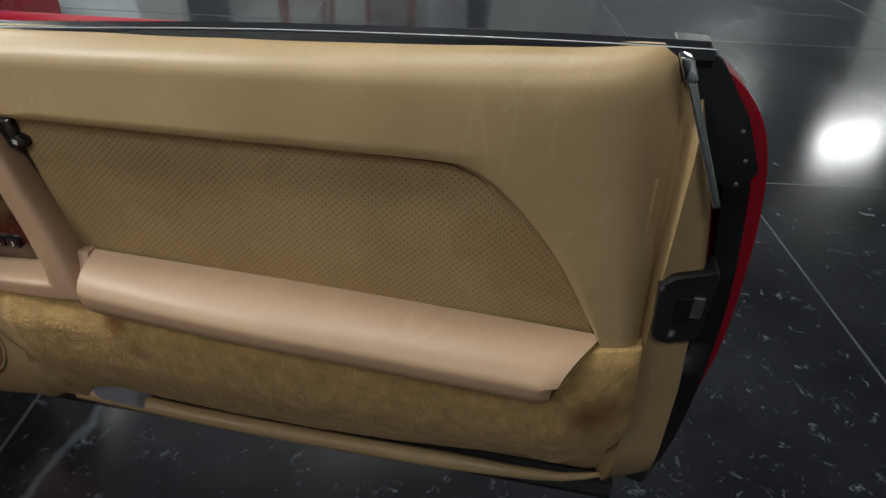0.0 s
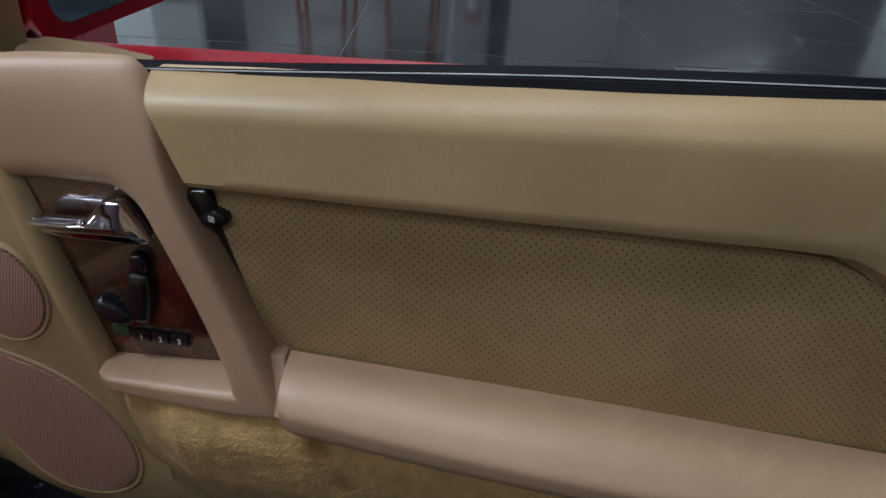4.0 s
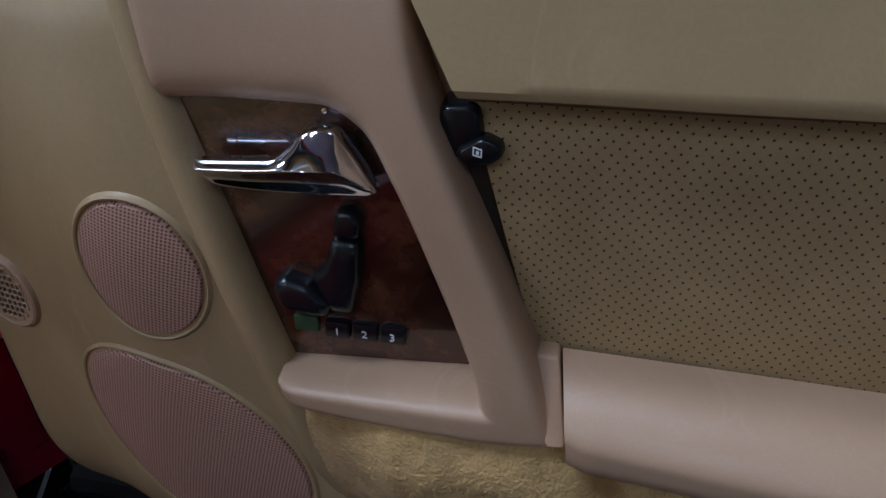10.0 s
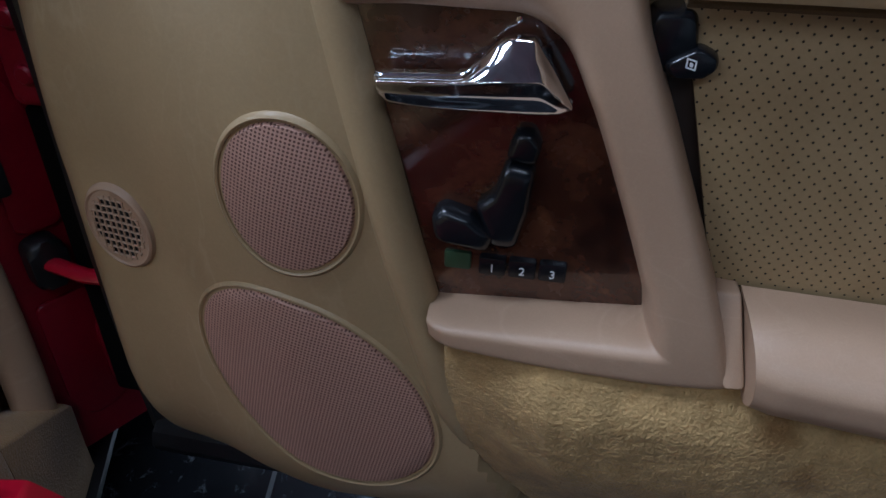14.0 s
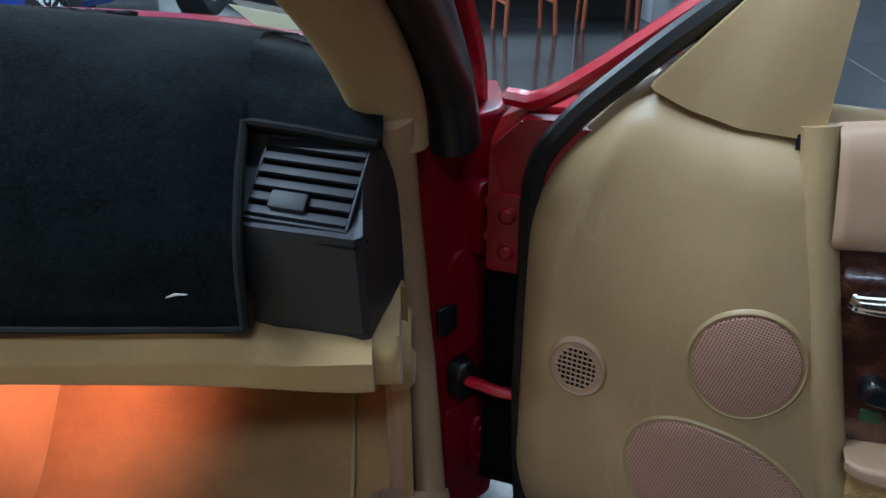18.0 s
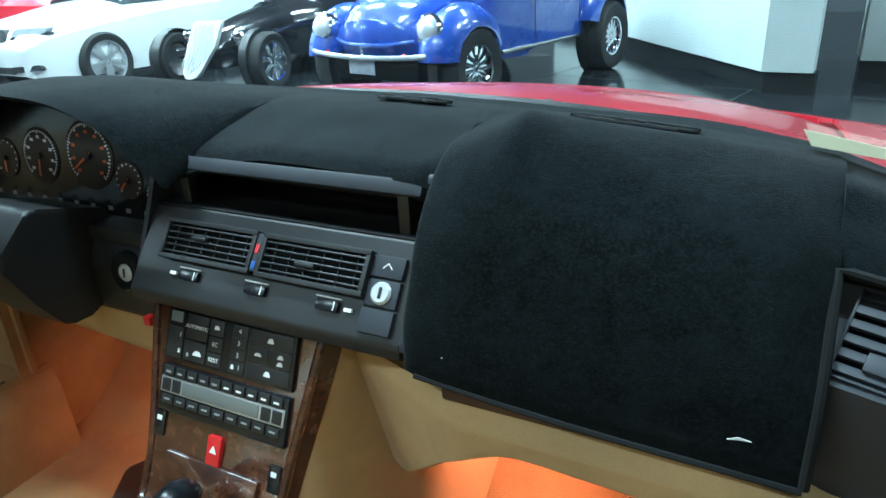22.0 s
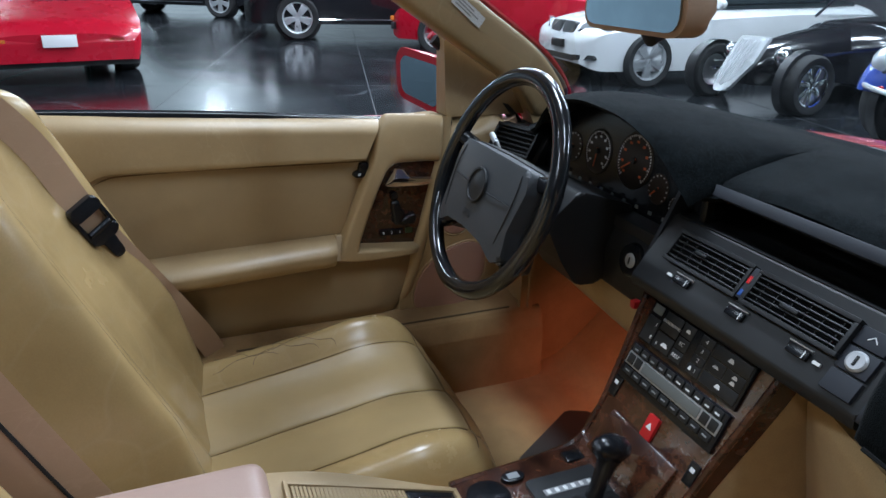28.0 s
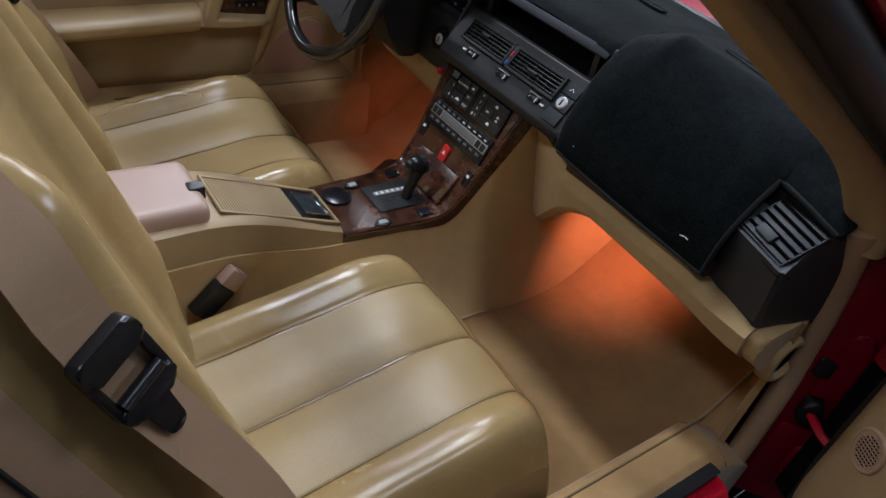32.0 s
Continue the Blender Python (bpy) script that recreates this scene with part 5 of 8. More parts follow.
def knee_panel(s, t):
    x = lerp(0.16, 0.752, s)
    low = knee(x)
    a = 0.06 + t * 3.0
    k = min(1, max(0, (x - 0.16) / 0.17))
    front, foot = lerp(0.945, 0.882, k), lerp(1.01, 0.882, k)
    pts = [(front + 0.06, 0.628 - 0.045 * min(1, max(0, (x - 0.735) / 0.02))), (front, 0.622 - 0.024 * min(1, max(0, (x - 0.60) / 0.08))), (lerp(front, foot, 0.25) - 0.012, 0.598 - 0.010 * min(1, max(0, (x - 0.60) / 0.08))), (foot - 0.006, low + 0.018), (foot + 0.02, low), (foot + 0.16, low + 0.005)]
    k = t * (len(pts) - 1)
    i = min(len(pts) - 2, int(k))
    y, z = lerp(pts[i][0], pts[i + 1][0], k - i), lerp(pts[i][1], pts[i + 1][1], k - i)
    return Vector((x, y, z + 0.001 * noise.noise(Vector((x * 9, y * 9, z * 9)))))


part("dash_lower_edge", box(0.315, 0.6475, 0.877, 0.96, 0.622, 0.650, 0.004), DASH_BROWN, dash, "dark brown lower edge of the dash")
part("knee_panel", sheet(knee_panel, 44, 30, Vector((0, 0.012, 0.003))), LIT_SUEDE, dash, "tan suede-like knee panel", 50)
part("knee_side", prism(rounded([(0.886, 0.553, 0.03), (0.882, 0.596, 0.02), (1.0, 0.600, 0.0), (1.06, 0.600, 0.0), (1.06, 0.45, 0.02), (0.95, 0.502, 0.05)], 6), 0.690, 0.777, lambda p, q, r: Vector((r, p - 0.002, q)), 0.024, 5), LIT_SUEDE, dash)
duct = Matrix.Translation((0.7765, 1.001, 0.513)) @ pose(0, 0, 0, 0, 88, -3) @ Matrix.Diagonal((1.12, 1.0, 1.0, 1.0))
part("side_duct", lathe([(0.026, 0.002), (0.028, 0.009), (0.033, 0.013), (0.039, 0.012), (0.044, 0.006), (0.046, -0.012)], duct, 36), LIT_SUEDE, dash, "round tan side duct")
# black disc painted in for the shaded hole of the duct
part("duct_shade_disc", lathe([(0.0, 0.003), (0.027, 0.004)], duct, 24), VOID, dash)

# middle fascia: slanted black panel with two vents, sliders and lock
fas = rounded([(0.882, 0.650, 0.006), (0.880, 0.668, 0.01), (0.948, 0.760, 0.006), (0.975, 0.762, 0.0), (1.06, 0.755, 0.0), (1.06, 0.65, 0.0)], 4)
part("fascia", prism(fas, -0.132, 0.266, lambda p, q, r: Vector((r, p, q)), 0.004, 2), BLACK, dash, "black middle fascia")
part("fascia_cheek", prism(rounded([(0.874, 0.66, 0.01), (0.945, 0.765, 0.01), (0.965, 0.830, 0.008), (1.05, 0.84, 0), (1.05, 0.66, 0)], 4), 0.2665, 0.274, lambda p, q, r: Vector((r, p, q)), 0.003, 2), SLATE, dash)
part("fascia_cheek", prism(rounded([(0.890, 0.66, 0.01), (0.940, 0.765, 0.01), (0.955, 0.800, 0.008), (1.05, 0.81, 0), (1.05, 0.66, 0)], 4), -0.140, -0.1325, lambda p, q, r: Vector((r, p, q)), 0.003, 2), SLATE, dash)
slant = math.degrees(math.atan2(0.068, 0.092))
fm = Matrix.Translation((0.067, 0.914, 0.714)) @ pose(0, 0, 0, 90 - slant, 0, 0)
vent(dash, fm @ Matrix.Translation((-0.084, 0.0145, 0.003)), 0.067, 0.0200, 5, 6, (-0.012, 0.004, 0.012, 0.0028))
vent(dash, fm @ Matrix.Translation((0.0725, 0.0135, 0.003)), 0.068, 0.0200, 5, 6, (-0.006, -0.003, 0.014, 0.0032))
divider = part("vent_divider", face_box(fm, -0.0105, -0.0020, -0.008, 0.038, -0.002, 0.0115), SLATE, dash)
part("warm_mark", face_box(fm, -0.0090, -0.0035, 0.014, 0.025, 0.011, 0.0122), RED_PLASTIC, divider)
part("cold_mark", face_box(fm, -0.0090, -0.0035, -0.005, 0.004, 0.011, 0.0122), BLUE_PLASTIC, divider)
for x, y in ((-0.105, -0.0275), (0.0, -0.0275), (0.1025, -0.0275)):
    sl = part("slider", face_box(fm, x - 0.015, x + 0.015, y - 0.006, y + 0.006, -0.001, 0.0055), GLOSSY, dash, "black air slider")
    part("slider_scale", face_box(fm, x - 0.017, x + 0.017, y + 0.008, y + 0.0095, 0.001, 0.0045, 0), WHITE_PRINT, sl)
    part("slider_mark", face_box(fm, x + 0.009, x + 0.0105, y - 0.005, y + 0.005, 0.005, 0.006, 0), WHITE_PRINT, sl)
for x, y in ((-0.131, -0.0275), (0.130, -0.0285)):
    part("vent_symbol", face_box(fm, x - 0.005, x + 0.005, y - 0.002, y + 0.002, 0.001, 0.0045, 0), WHITE_PRINT, dash)
for y0, y1 in ((0.013, 0.037), (-0.019, 0.0105), (-0.048, -0.0215)):
    part("switch_tile", face_box(fm, 0.147, 0.187, y0, y1, -0.001, 0.006), SLATE, dash, "dark grey tile beside the vent")
part("tile_arrow", joined(face_box(fm @ Matrix.Translation((0.1645, 0.026, 0.0062)) @ pose(0, 0, 0, 0, 0, 45), -0.0045, 0.0045, -0.0006, 0.0006, 0, 0.0006, 0),
                          face_box(fm @ Matrix.Translation((0.1700, 0.026, 0.0062)) @ pose(0, 0, 0, 0, 0, -45), -0.0045, 0.0045, -0.0006, 0.0006, 0, 0.0006, 0)), WHITE_PRINT, dash)


def lock_barrel(parent, m, r):
    lk = part("lock_barrel", lathe([(0, 0.0035), (r * 0.8, 0.004), (r, 0.002), (r * 1.02, -0.004)], m, 26), LOCK_FACE, parent, "bright metal lock barrel")
    part("key_slot", box(-r * 0.14, r * 0.14, -r * 0.5, r * 0.5, 0.003, 0.0048, 0.0006, m), RUBBER, lk)
    return lk


lock_barrel(dash, fm @ Matrix.Translation((0.167, -0.0040, 0.006)), 0.0125)
# open tray above the vents
part("tray_floor", prism([Vector(q) for q in ((0.950, 0.762), (1.06, 0.768), (1.06, 0.760), (0.950, 0.752))], -0.13, 0.265, lambda p, q, r: Vector((r, p, q))), BLACK, dash, "dark open storage tray")
part("tray_back", box(-0.13, 0.265, 1.05, 1.06, 0.76, 0.845), RUBBER, dash)
part("tray_lip", box(-0.103, 0.262, -0.005, 0.005, -0.009, 0.009, 0.003, Matrix.Translation((0, 0.962, 0.815)) @ pose(0, 0, 0, -35)), SLATE, dash, "raised grey tray flap")
for x in (-0.085, 0.238):
    part("tray_strut", box(x - 0.007, x + 0.007, 0.957, 0.972, 0.762, 0.812, 0.002), BLACK, dash)

# gauge cluster under the hood
cluster = prism(rounded([(-0.620, 0.715, 0.02), (-0.075, 0.715, 0.02), (-0.075, 0.775, 0.02), (-0.19, 0.860, 0.06), (-0.33, 0.888, 0.08), (-0.48, 0.862, 0.06), (-0.62, 0.79, 0.03)], 6), -0.01, 0.01,
                lambda p, q, r: Vector((p, 0.985 + 0.12 * (q - 0.8) - r, q)), 0.002, 1)
part("gauge_panel", cluster, GLOSSY, dash, "black gauge panel")
gm = Matrix.Translation((0, 0.974, 0.8)) @ pose(0, 0, 0, 83, 0, 0)
for gx, gy, gr, needle, ink in ((-0.284, 0.005, 0.050, 215, ORANGE_PRINT), (-0.393, -0.004, 0.042, 265, ORANGE_PRINT), (-0.478, -0.014, 0.030, 270, WHITE_PRINT), (-0.208, -0.024, 0.026, 225, ORANGE_PRINT), (-0.158, -0.040, 0.017, 40, ORANGE_PRINT)):
    m = gm @ Matrix.Translation((gx, gy, 0))
    dial = part("dial", lathe([(0, 0.0005), (gr * 0.98, 0.0005), (gr, 0.0)], m, 36), DARK_BROWN, dash, "round black gauge dial")
    marks = []
    n = 41 if gr > 0.035 else 13
    for k in range(n):
        a = radians(225 - 270 * k / (n - 1))
        long = 0.12 if k % 5 == 0 else 0.06
        marks.append(box(gr * (0.90 - long), gr * 0.90, -0.0013, 0.0013, 0.0008, 0.0014, 0, m @ pose(0, 0, 0, 0, 0, math.degrees(a))))
    part("scale", joined(*marks), WHITE_PRINT, dial)
    if gr > 0.035:
        for k in range(9):
            a = radians(225 - 270 * k / 8)
            part("scale_number", box(-0.0034, 0.0034, -0.0022, 0.0022, 0.0008, 0.0012, 0, m @ Matrix.Translation((gr * 0.66 * math.cos(a), gr * 0.66 * math.sin(a), 0))), ORANGE_PRINT if gx > -0.3 else WHITE_PRINT, dial)
    part("needle", box(-gr * 0.15, gr * 0.72, -0.0015, 0.0015, 0.003, 0.004, 0.0003, m @ pose(0, 0, 0, 0, 0, needle)), ORANGE_PRINT, dial)
    part("needle_cap", lathe([(0, 0.006), (gr * 0.12, 0.0055), (gr * 0.13, 0.001)], m, 16), BLACK, dial)
for k in range(11):
    part("warning_light", box(-0.0045, 0.0045, -0.003, 0.003, 0.0005, 0.0015, 0, gm @ Matrix.Translation((-0.49 + 0.036 * k, -0.064, 0.010))), DISPLAY, dash)
part("cluster_ledge", box(-0.62, -0.09, 0.925, 1.0, 0.700, 0.722, 0.006), BLACK, dash)
# lower dash on the driver's side with ignition lock
part("driver_lower_dash", prism(rounded([(0.925, 0.585, 0.02), (0.915, 0.66, 0.03), (0.935, 0.715, 0.015), (1.05, 0.72, 0), (1.05, 0.58, 0)], 4), -0.69, -0.135, lambda p, q, r: Vector((r, p, q)), 0.008, 2), BLACK, dash, "black lower dash")
ig = Matrix.Translation((-0.184, 0.918, 0.664)) @ pose(0, 0, 0, 82, 0, 0)
part("ignition_ring", lathe([(0.013, 0.004), (0.022, 0.006), (0.028, 0.004), (0.031, -0.006)], ig, 30), GLOSSY, dash, "glossy black ignition bezel")
lock_barrel(dash, ig @ Matrix.Translation((0, 0, 0.002)), 0.0125)
left_vent_frame = Matrix.Translation((-0.640, 0.925, 0.762)) @ pose(0, 0, 0, 58, 0, 16)
part("left_vent_pod", box(-0.075, 0.075, -0.060, 0.045, -0.10, -0.012, 0.01, left_vent_frame), BLACK, dash, "black vent pod")
vent(dash, left_vent_frame, 0.058, 0.026, 5)
part("driver_knee_panel", sheet(lambda s, t: Vector((lerp(-0.46, -0.145, s), 0.950 - 0.012 * math.sin(math.pi * t) + 0.05 * max(0, t - 0.8), lerp(0.60, 0.497, t) + 0.02 * (1 - s) * t)), 20, 12, Vector((0, 0.02, 0))), LIT_SUEDE, dash, "tan knee panel below the wheel")
part("driver_dash_end", box(-0.815, -0.69, 0.955, 1.16, 0.60, 0.772, 0.012), BLACK, dash)
part("release_tag", box(-0.150, -0.137, 0.898, 0.912, 0.598, 0.612, 0.003), RED_PLASTIC, dash, "small red tab")

# ---- steering wheel ----
wm = Matrix.Translation((-0.356, 0.735, 0.765)) @ pose(0, 0, 0, 90 - 21, 0, 0)  # x right, y up the wheel, z to the driver
wheel = thing("steering_wheel", (-0.352, 0.735, 0.768), "black four-spoke car steering wheel with padded hub", "steering wheel")
bm = bmesh.new()
rows = []
for k in range(64):
    a = 2 * math.pi * k / 64
    grip = 0.0155 + 0.0006 * math.sin(10 * a) * (1 if math.sin(a) < 0.4 else 0)
    rows.append([bm.verts.new(wm @ Vector(((0.190 + grip * math.cos(b)) * math.cos(a), (0.190 + grip * math.cos(b)) * math.sin(a), grip * 0.92 * math.sin(b)))) for b in (2 * math.pi * j / 16 for j in range(16))])
for k in range(64):
    for j in range(16):
        bm.faces.new((rows[k][j], rows[(k + 1) % 64][j], rows[(k + 1) % 64][(j + 1) % 16], rows[k][(j + 1) % 16]))
part("rim", bm, RIM_BLACK, wheel, "worn shiny black leather rim")
put = lambda p, q, r: wm @ Vector((p, q, r))
# hub pad with four arms, hollowed between the lower ones
half_pad = [(0.0, 0.054, 0.0), (0.122, 0.052, 0.014), (0.134, 0.018, 0.02), (0.126, -0.050, 0.03), (0.132, -0.098, 0.010), (0.112, -0.110, 0.010), (0.070, -0.091, 0.03), (0.0, -0.085, 0.0)]
pad_line = half_pad + [(-x, y, r) for x, y, r in half_pad[-2:0:-1]]
hub = part("hub_pad", prism(rounded(pad_line, 6), -0.022, 0.016, put, 0.014, 5, lambda p, q: 0.010 - 0.75 * p * p - 0.5 * (q + 0.02) ** 2), HUB, wheel, "dark grey padded hub")
part("hub_back", prism(rounded([(x * 1.05, y * 1.06 - 0.001, r) for x, y, r in pad_line], 6), -0.050, -0.016, put, 0.004, 2), BLACK, wheel, "black shell behind the pad")
for sx in (-1, 1):
    part("hub_groove", tube([put(sx * x, -0.012, 0.0262 - 0.75 * x * x) for x in (0.036, 0.06, 0.085, 0.108)], 0.0011, 5), RUBBER, hub)
    part("hub_groove", tube([put(sx * (0.110 + 0.006 * math.sin(k)), y, 0.0262 - 0.75 * 0.0125 - 0.5 * (y + 0.02) ** 2) for k, y in enumerate((0.040, 0.015, -0.012, -0.045, -0.078))], 0.0011, 5), RUBBER, hub)
em = wm @ Matrix.Translation((0, -0.010, 0.0255))
part("emblem_ring", lathe([(0.026, 0.0), (0.027, 0.003), (0.031, 0.003), (0.032, 0.0)], em, 40), BLACK, hub, "round raised emblem")
part("emblem_mark", lathe([(0, 0.0032), (0.008, 0.0026), (0.020, 0.0008), (0.027, 0.0)], em, 32), BLACK, hub)
part("hub_letters", lettering("SRS", 0.017, wm @ Matrix.Translation((0, -0.062, 0.0255))), BLACK, hub)
for sx in (-1, 1):
    part("spoke", bar(spline([put(sx * 0.100, 0.034, -0.012), put(sx * 0.140, 0.040, -0.016), put(sx * 0.180, 0.048, -0.004)], 8), wm.to_3x3() @ Vector((0, 1, 0)), 0.014, 0.011, 0.6, 14), GLOSSY, wheel, "black upper spoke")
    part("spoke", bar(spline([put(sx * 0.100, -0.092, -0.012), put(sx * 0.124, -0.106, -0.016), put(sx * 0.148, -0.121, -0.004)], 8), wm.to_3x3() @ Vector((0.5, sx * 0.8, 0)), 0.014, 0.011, 0.6, 14), GLOSSY, wheel, "black lower spoke")
    part("spoke_screw", lathe([(0, 0.004), (0.004, 0.003), (0.005, 0.0)], wm @ Matrix.Translation((sx * 0.122, -0.103, 0.002)), 10), SATIN, wheel)
column = thing("steering_column", (-0.352, 0.85, 0.66), "black plastic steering column with stalk", "steering column")
part("shroud", tube([wm @ Vector((0, -0.006, -0.02)), wm @ Vector((0, -0.008, -0.07)), wm @ Vector((0, -0.012, -0.24))], [0.052, 0.056, 0.06], 20), BLACK, column)
part("lower_shroud", prism(rounded([(0.790, 0.715, 0.02), (0.830, 0.640, 0.03), (0.866, 0.590, 0.02), (0.915, 0.588, 0.02), (0.960, 0.640, 0.01), (0.960, 0.735, 0.01), (0.850, 0.770, 0.02)], 5), -0.088, 0.088, lambda p, q, r: Vector((-0.318 + r * (0.75 + 1.2 * max(0, 0.70 - q) * -1), p, q)), 0.030, 4), BLACK, column, "black lower half of the column cover")
part("stalk", tube([wm @ Vector((-0.06, 0.025, -0.06)), wm @ Vector((-0.115, 0.050, -0.055)), wm @ Vector((-0.140, 0.062, -0.053))], [0.006, 0.005, 0.006], 10), BLACK, column, "black combination stalk")
part("stalk_tip", tube([wm @ Vector((-0.132, 0.058, -0.053)), wm @ Vector((-0.158, 0.070, -0.051))], 0.0058, 10), LOCK_FACE, column, "worn pale tip")

# ---- centre console ----
con = thing("centre_console", (0.01, 0.55, 0.17), "tan centre console with burl walnut and switches", "centre console")
CX = 0.015


def shift_x(p, q, r):
    return Vector((CX + r, p, q))


# rising wooden stack, drawn along its side line in (y, z)
taper = curve1([(0.54, 0.083), (0.66, 0.090), (0.785, 0.102), (0.85, 0.115), (0.93, 0.141), (0.97, 0.147)])
ridge = spline([(0.552, 0.400, 0), (0.66, 0.402, 0), (0.750, 0.404, 0), (0.786, 0.413, 0), (0.813, 0.448, 0), (0.840, 0.497, 0), (0.876, 0.576, 0), (0.912, 0.655, 0)], 40)
belly = spline([(0.550, 0.374, 0), (0.66, 0.374, 0), (0.768, 0.373, 0), (0.806, 0.388, 0), (0.838, 0.435, 0), (0.868, 0.492, 0), (0.908, 0.574, 0), (0.948, 0.655, 0)], 40)


def stack(s, t):
    k = round(t * 40)
    p = (ridge, ridge, belly, belly)[round(s * 4) % 4][k]
    side = (-1, 1, 1, -1)[round(s * 4) % 4]
    return Vector((CX + side * taper(p.x), p.x, p.y))


bm = sheet(stack, 4, 40, None, True)
bm.verts.ensure_lookup_table()
bm.faces.new([bm.verts[41 * k] for k in range(4)])
part("wooden_fascia", bm, WOOD, con, "glossy burl walnut console")
for sx in (-1, 1):
    part("wood_edge", tube(spline([(CX + sx * 0.083, 0.553, 0.397), (CX + sx * 0.099, 0.760, 0.401), (CX + sx * 0.106, 0.813, 0.445), (CX + sx * 0.113, 0.846, 0.507), (CX + sx * 0.135, 0.912, 0.652)], 24), 0.006, 8), WOOD, con, "rounded polished edge")
top_x, top_z = curve1([(-0.20, 0.116), (0.20, 0.114), (0.30, 0.108), (0.50, 0.0935), (0.56, 0.0875), (0.78, 0.099), (0.866, 0.117), (0.945, 0.142), (1.05, 0.150), (1.42, 0.165)]), curve1([(-0.20, 0.430), (0.20, 0.432), (0.30, 0.428), (0.50, 0.385), (0.56, 0.376), (0.765, 0.374), (0.806, 0.392), (0.866, 0.486), (0.945, 0.645), (1.0, 0.66), (1.42, 0.66)])
foot_x, foot_y = curve1([(-0.20, 0.190), (0.50, 0.192), (0.80, 0.192), (0.95, 0.200), (1.22, 0.215), (1.42, 0.225)]), curve1([(-0.20, 0.166), (0.50, 0.166), (0.95, 0.167), (1.08, 0.187), (1.22, 0.292), (1.42, 0.49)])
for sx in (-1, 1):
    def flank(s, t, sx=sx):
        y = lerp(-0.20, 1.42, s)
        x = lerp(top_x(y), foot_x(y), t) - 0.020 * math.sin(math.pi * t) + 0.012 * t ** 6 + 0.0025 * noise.noise(Vector((y * 6, t * 3, sx)))
        return Vector((CX + sx * x, y, lerp(top_z(y), foot_y(y), t)))
    part("console_flank", sheet(flank, 100, 20, Vector((-sx * 0.01, 0, 0))), LIT_SUEDE, con, "tan carpeted console side", 60)
sm = Matrix.Translation((CX, 0.868, 0.556)) @ pose(0, 0, 0, 90 - 23.8, 0, 0)  # x right, y up the face, z out


def on_face(x0, x1, y0, y1, z0, z1, bevel=0.001):
    return box(x0, x1, y0, y1, z0, z1, bevel, sm)


climate = part("climate_panel", on_face(-0.104, 0.104, 0.022, 0.090, -0.004, 0.006, 0.003), GLOSSY, con, "black climate control panel")
for x0, x1, y0, y1 in ((-0.100, -0.074, 0.026, 0.066), (-0.070, -0.034, 0.055, 0.086), (-0.031, -0.008, 0.066, 0.086), (-0.031, -0.008, 0.046, 0.064), (-0.070, -0.034, 0.027, 0.052), (-0.031, -0.008, 0.027, 0.044),
                       (0.006, 0.030, 0.027, 0.042), (0.006, 0.030, 0.043, 0.056), (0.006, 0.030, 0.057, 0.071), (0.006, 0.030, 0.072, 0.086), (0.034, 0.099, 0.068, 0.086), (0.034, 0.064, 0.047, 0.066), (0.066, 0.099, 0.047, 0.066), (0.034, 0.099, 0.027, 0.045)):
    part("climate_button", on_face(x0, x1, y0, y1, 0.005, 0.0070, 0.0006), BLACK, climate)
part("climate_display", on_face(-0.098, -0.078, 0.072, 0.086, 0.005, 0.0072, 0.0005), DISPLAY, climate)
for words, x, y, size in (("AUTOMATIC", -0.052, 0.0705, 0.0066), ("EC", -0.0195, 0.055, 0.008), ("REST", -0.0195, 0.0355, 0.0075), ("4", 0.018, 0.079, 0.008), ("3", 0.018, 0.064, 0.008), ("2", 0.018, 0.0495, 0.008), ("1", 0.022, 0.0345, 0.008), ("0", -0.063, 0.034, 0.007), ("1", -0.078, 0.057, 0.008), ("8", -0.078, 0.036, 0.008)):
    part("button_words", lettering(words, size, sm @ Matrix.Translation((x, y, 0.0073))), WHITE_PRINT, climate)
for x, y, w, h in ((-0.019, 0.0765, 0.010, 0.005), (-0.047, 0.038, 0.016, 0.006), (0.066, 0.0765, 0.011, 0.006), (0.049, 0.057, 0.013, 0.004), (0.083, 0.060, 0.010, 0.005), (0.083, 0.052, 0.010, 0.005), (0.066, 0.0365, 0.011, 0.006), (0.012, 0.0345, 0.006, 0.006)):
    part("button_symbol", prism(rounded([(x - w / 2, y - h / 2, 0.001), (x + w / 2, y - h / 2, 0.001), (x + w * 0.22, y + h / 2, 0.001), (x - w * 0.22, y + h / 2, 0.001)], 2), 0.0070, 0.0076, lambda p, q, r: sm @ Vector((p, q, r))), WHITE_PRINT, climate)
radio = part("radio", on_face(-0.104, 0.104, -0.045, 0.016, -0.004, 0.007, 0.003), GLOSSY, con, "black cassette radio")
part("radio_rim", on_face(-0.100, 0.100, -0.020, 0.001, 0.0065, 0.0082, 0.0005), STEEL, radio, "silver frame line")
part("radio_display", on_face(-0.062, 0.062, -0.0175, -0.0015, 0.0075, 0.009, 0.0005), DISPLAY, radio)
for x in (-0.090, -0.073, 0.073, 0.090):
    part("radio_button", on_face(x - 0.007, x + 0.007, -0.0175, -0.0015, 0.0075, 0.0095, 0.001), BLACK, radio)
for k in range(10):
    x = -0.088 + 0.0195 * k
    part("station_key", on_face(x - 0.0085, x + 0.0085, 0.002, 0.0145, 0.0065, 0.0095, 0.001), BLACK, radio)
    part("key_mark", on_face(x - 0.004, x + 0.004, 0.006, 0.0085, 0.0094, 0.0099, 0), WHITE_PRINT if k > 4 else GREY_PRINT, radio)
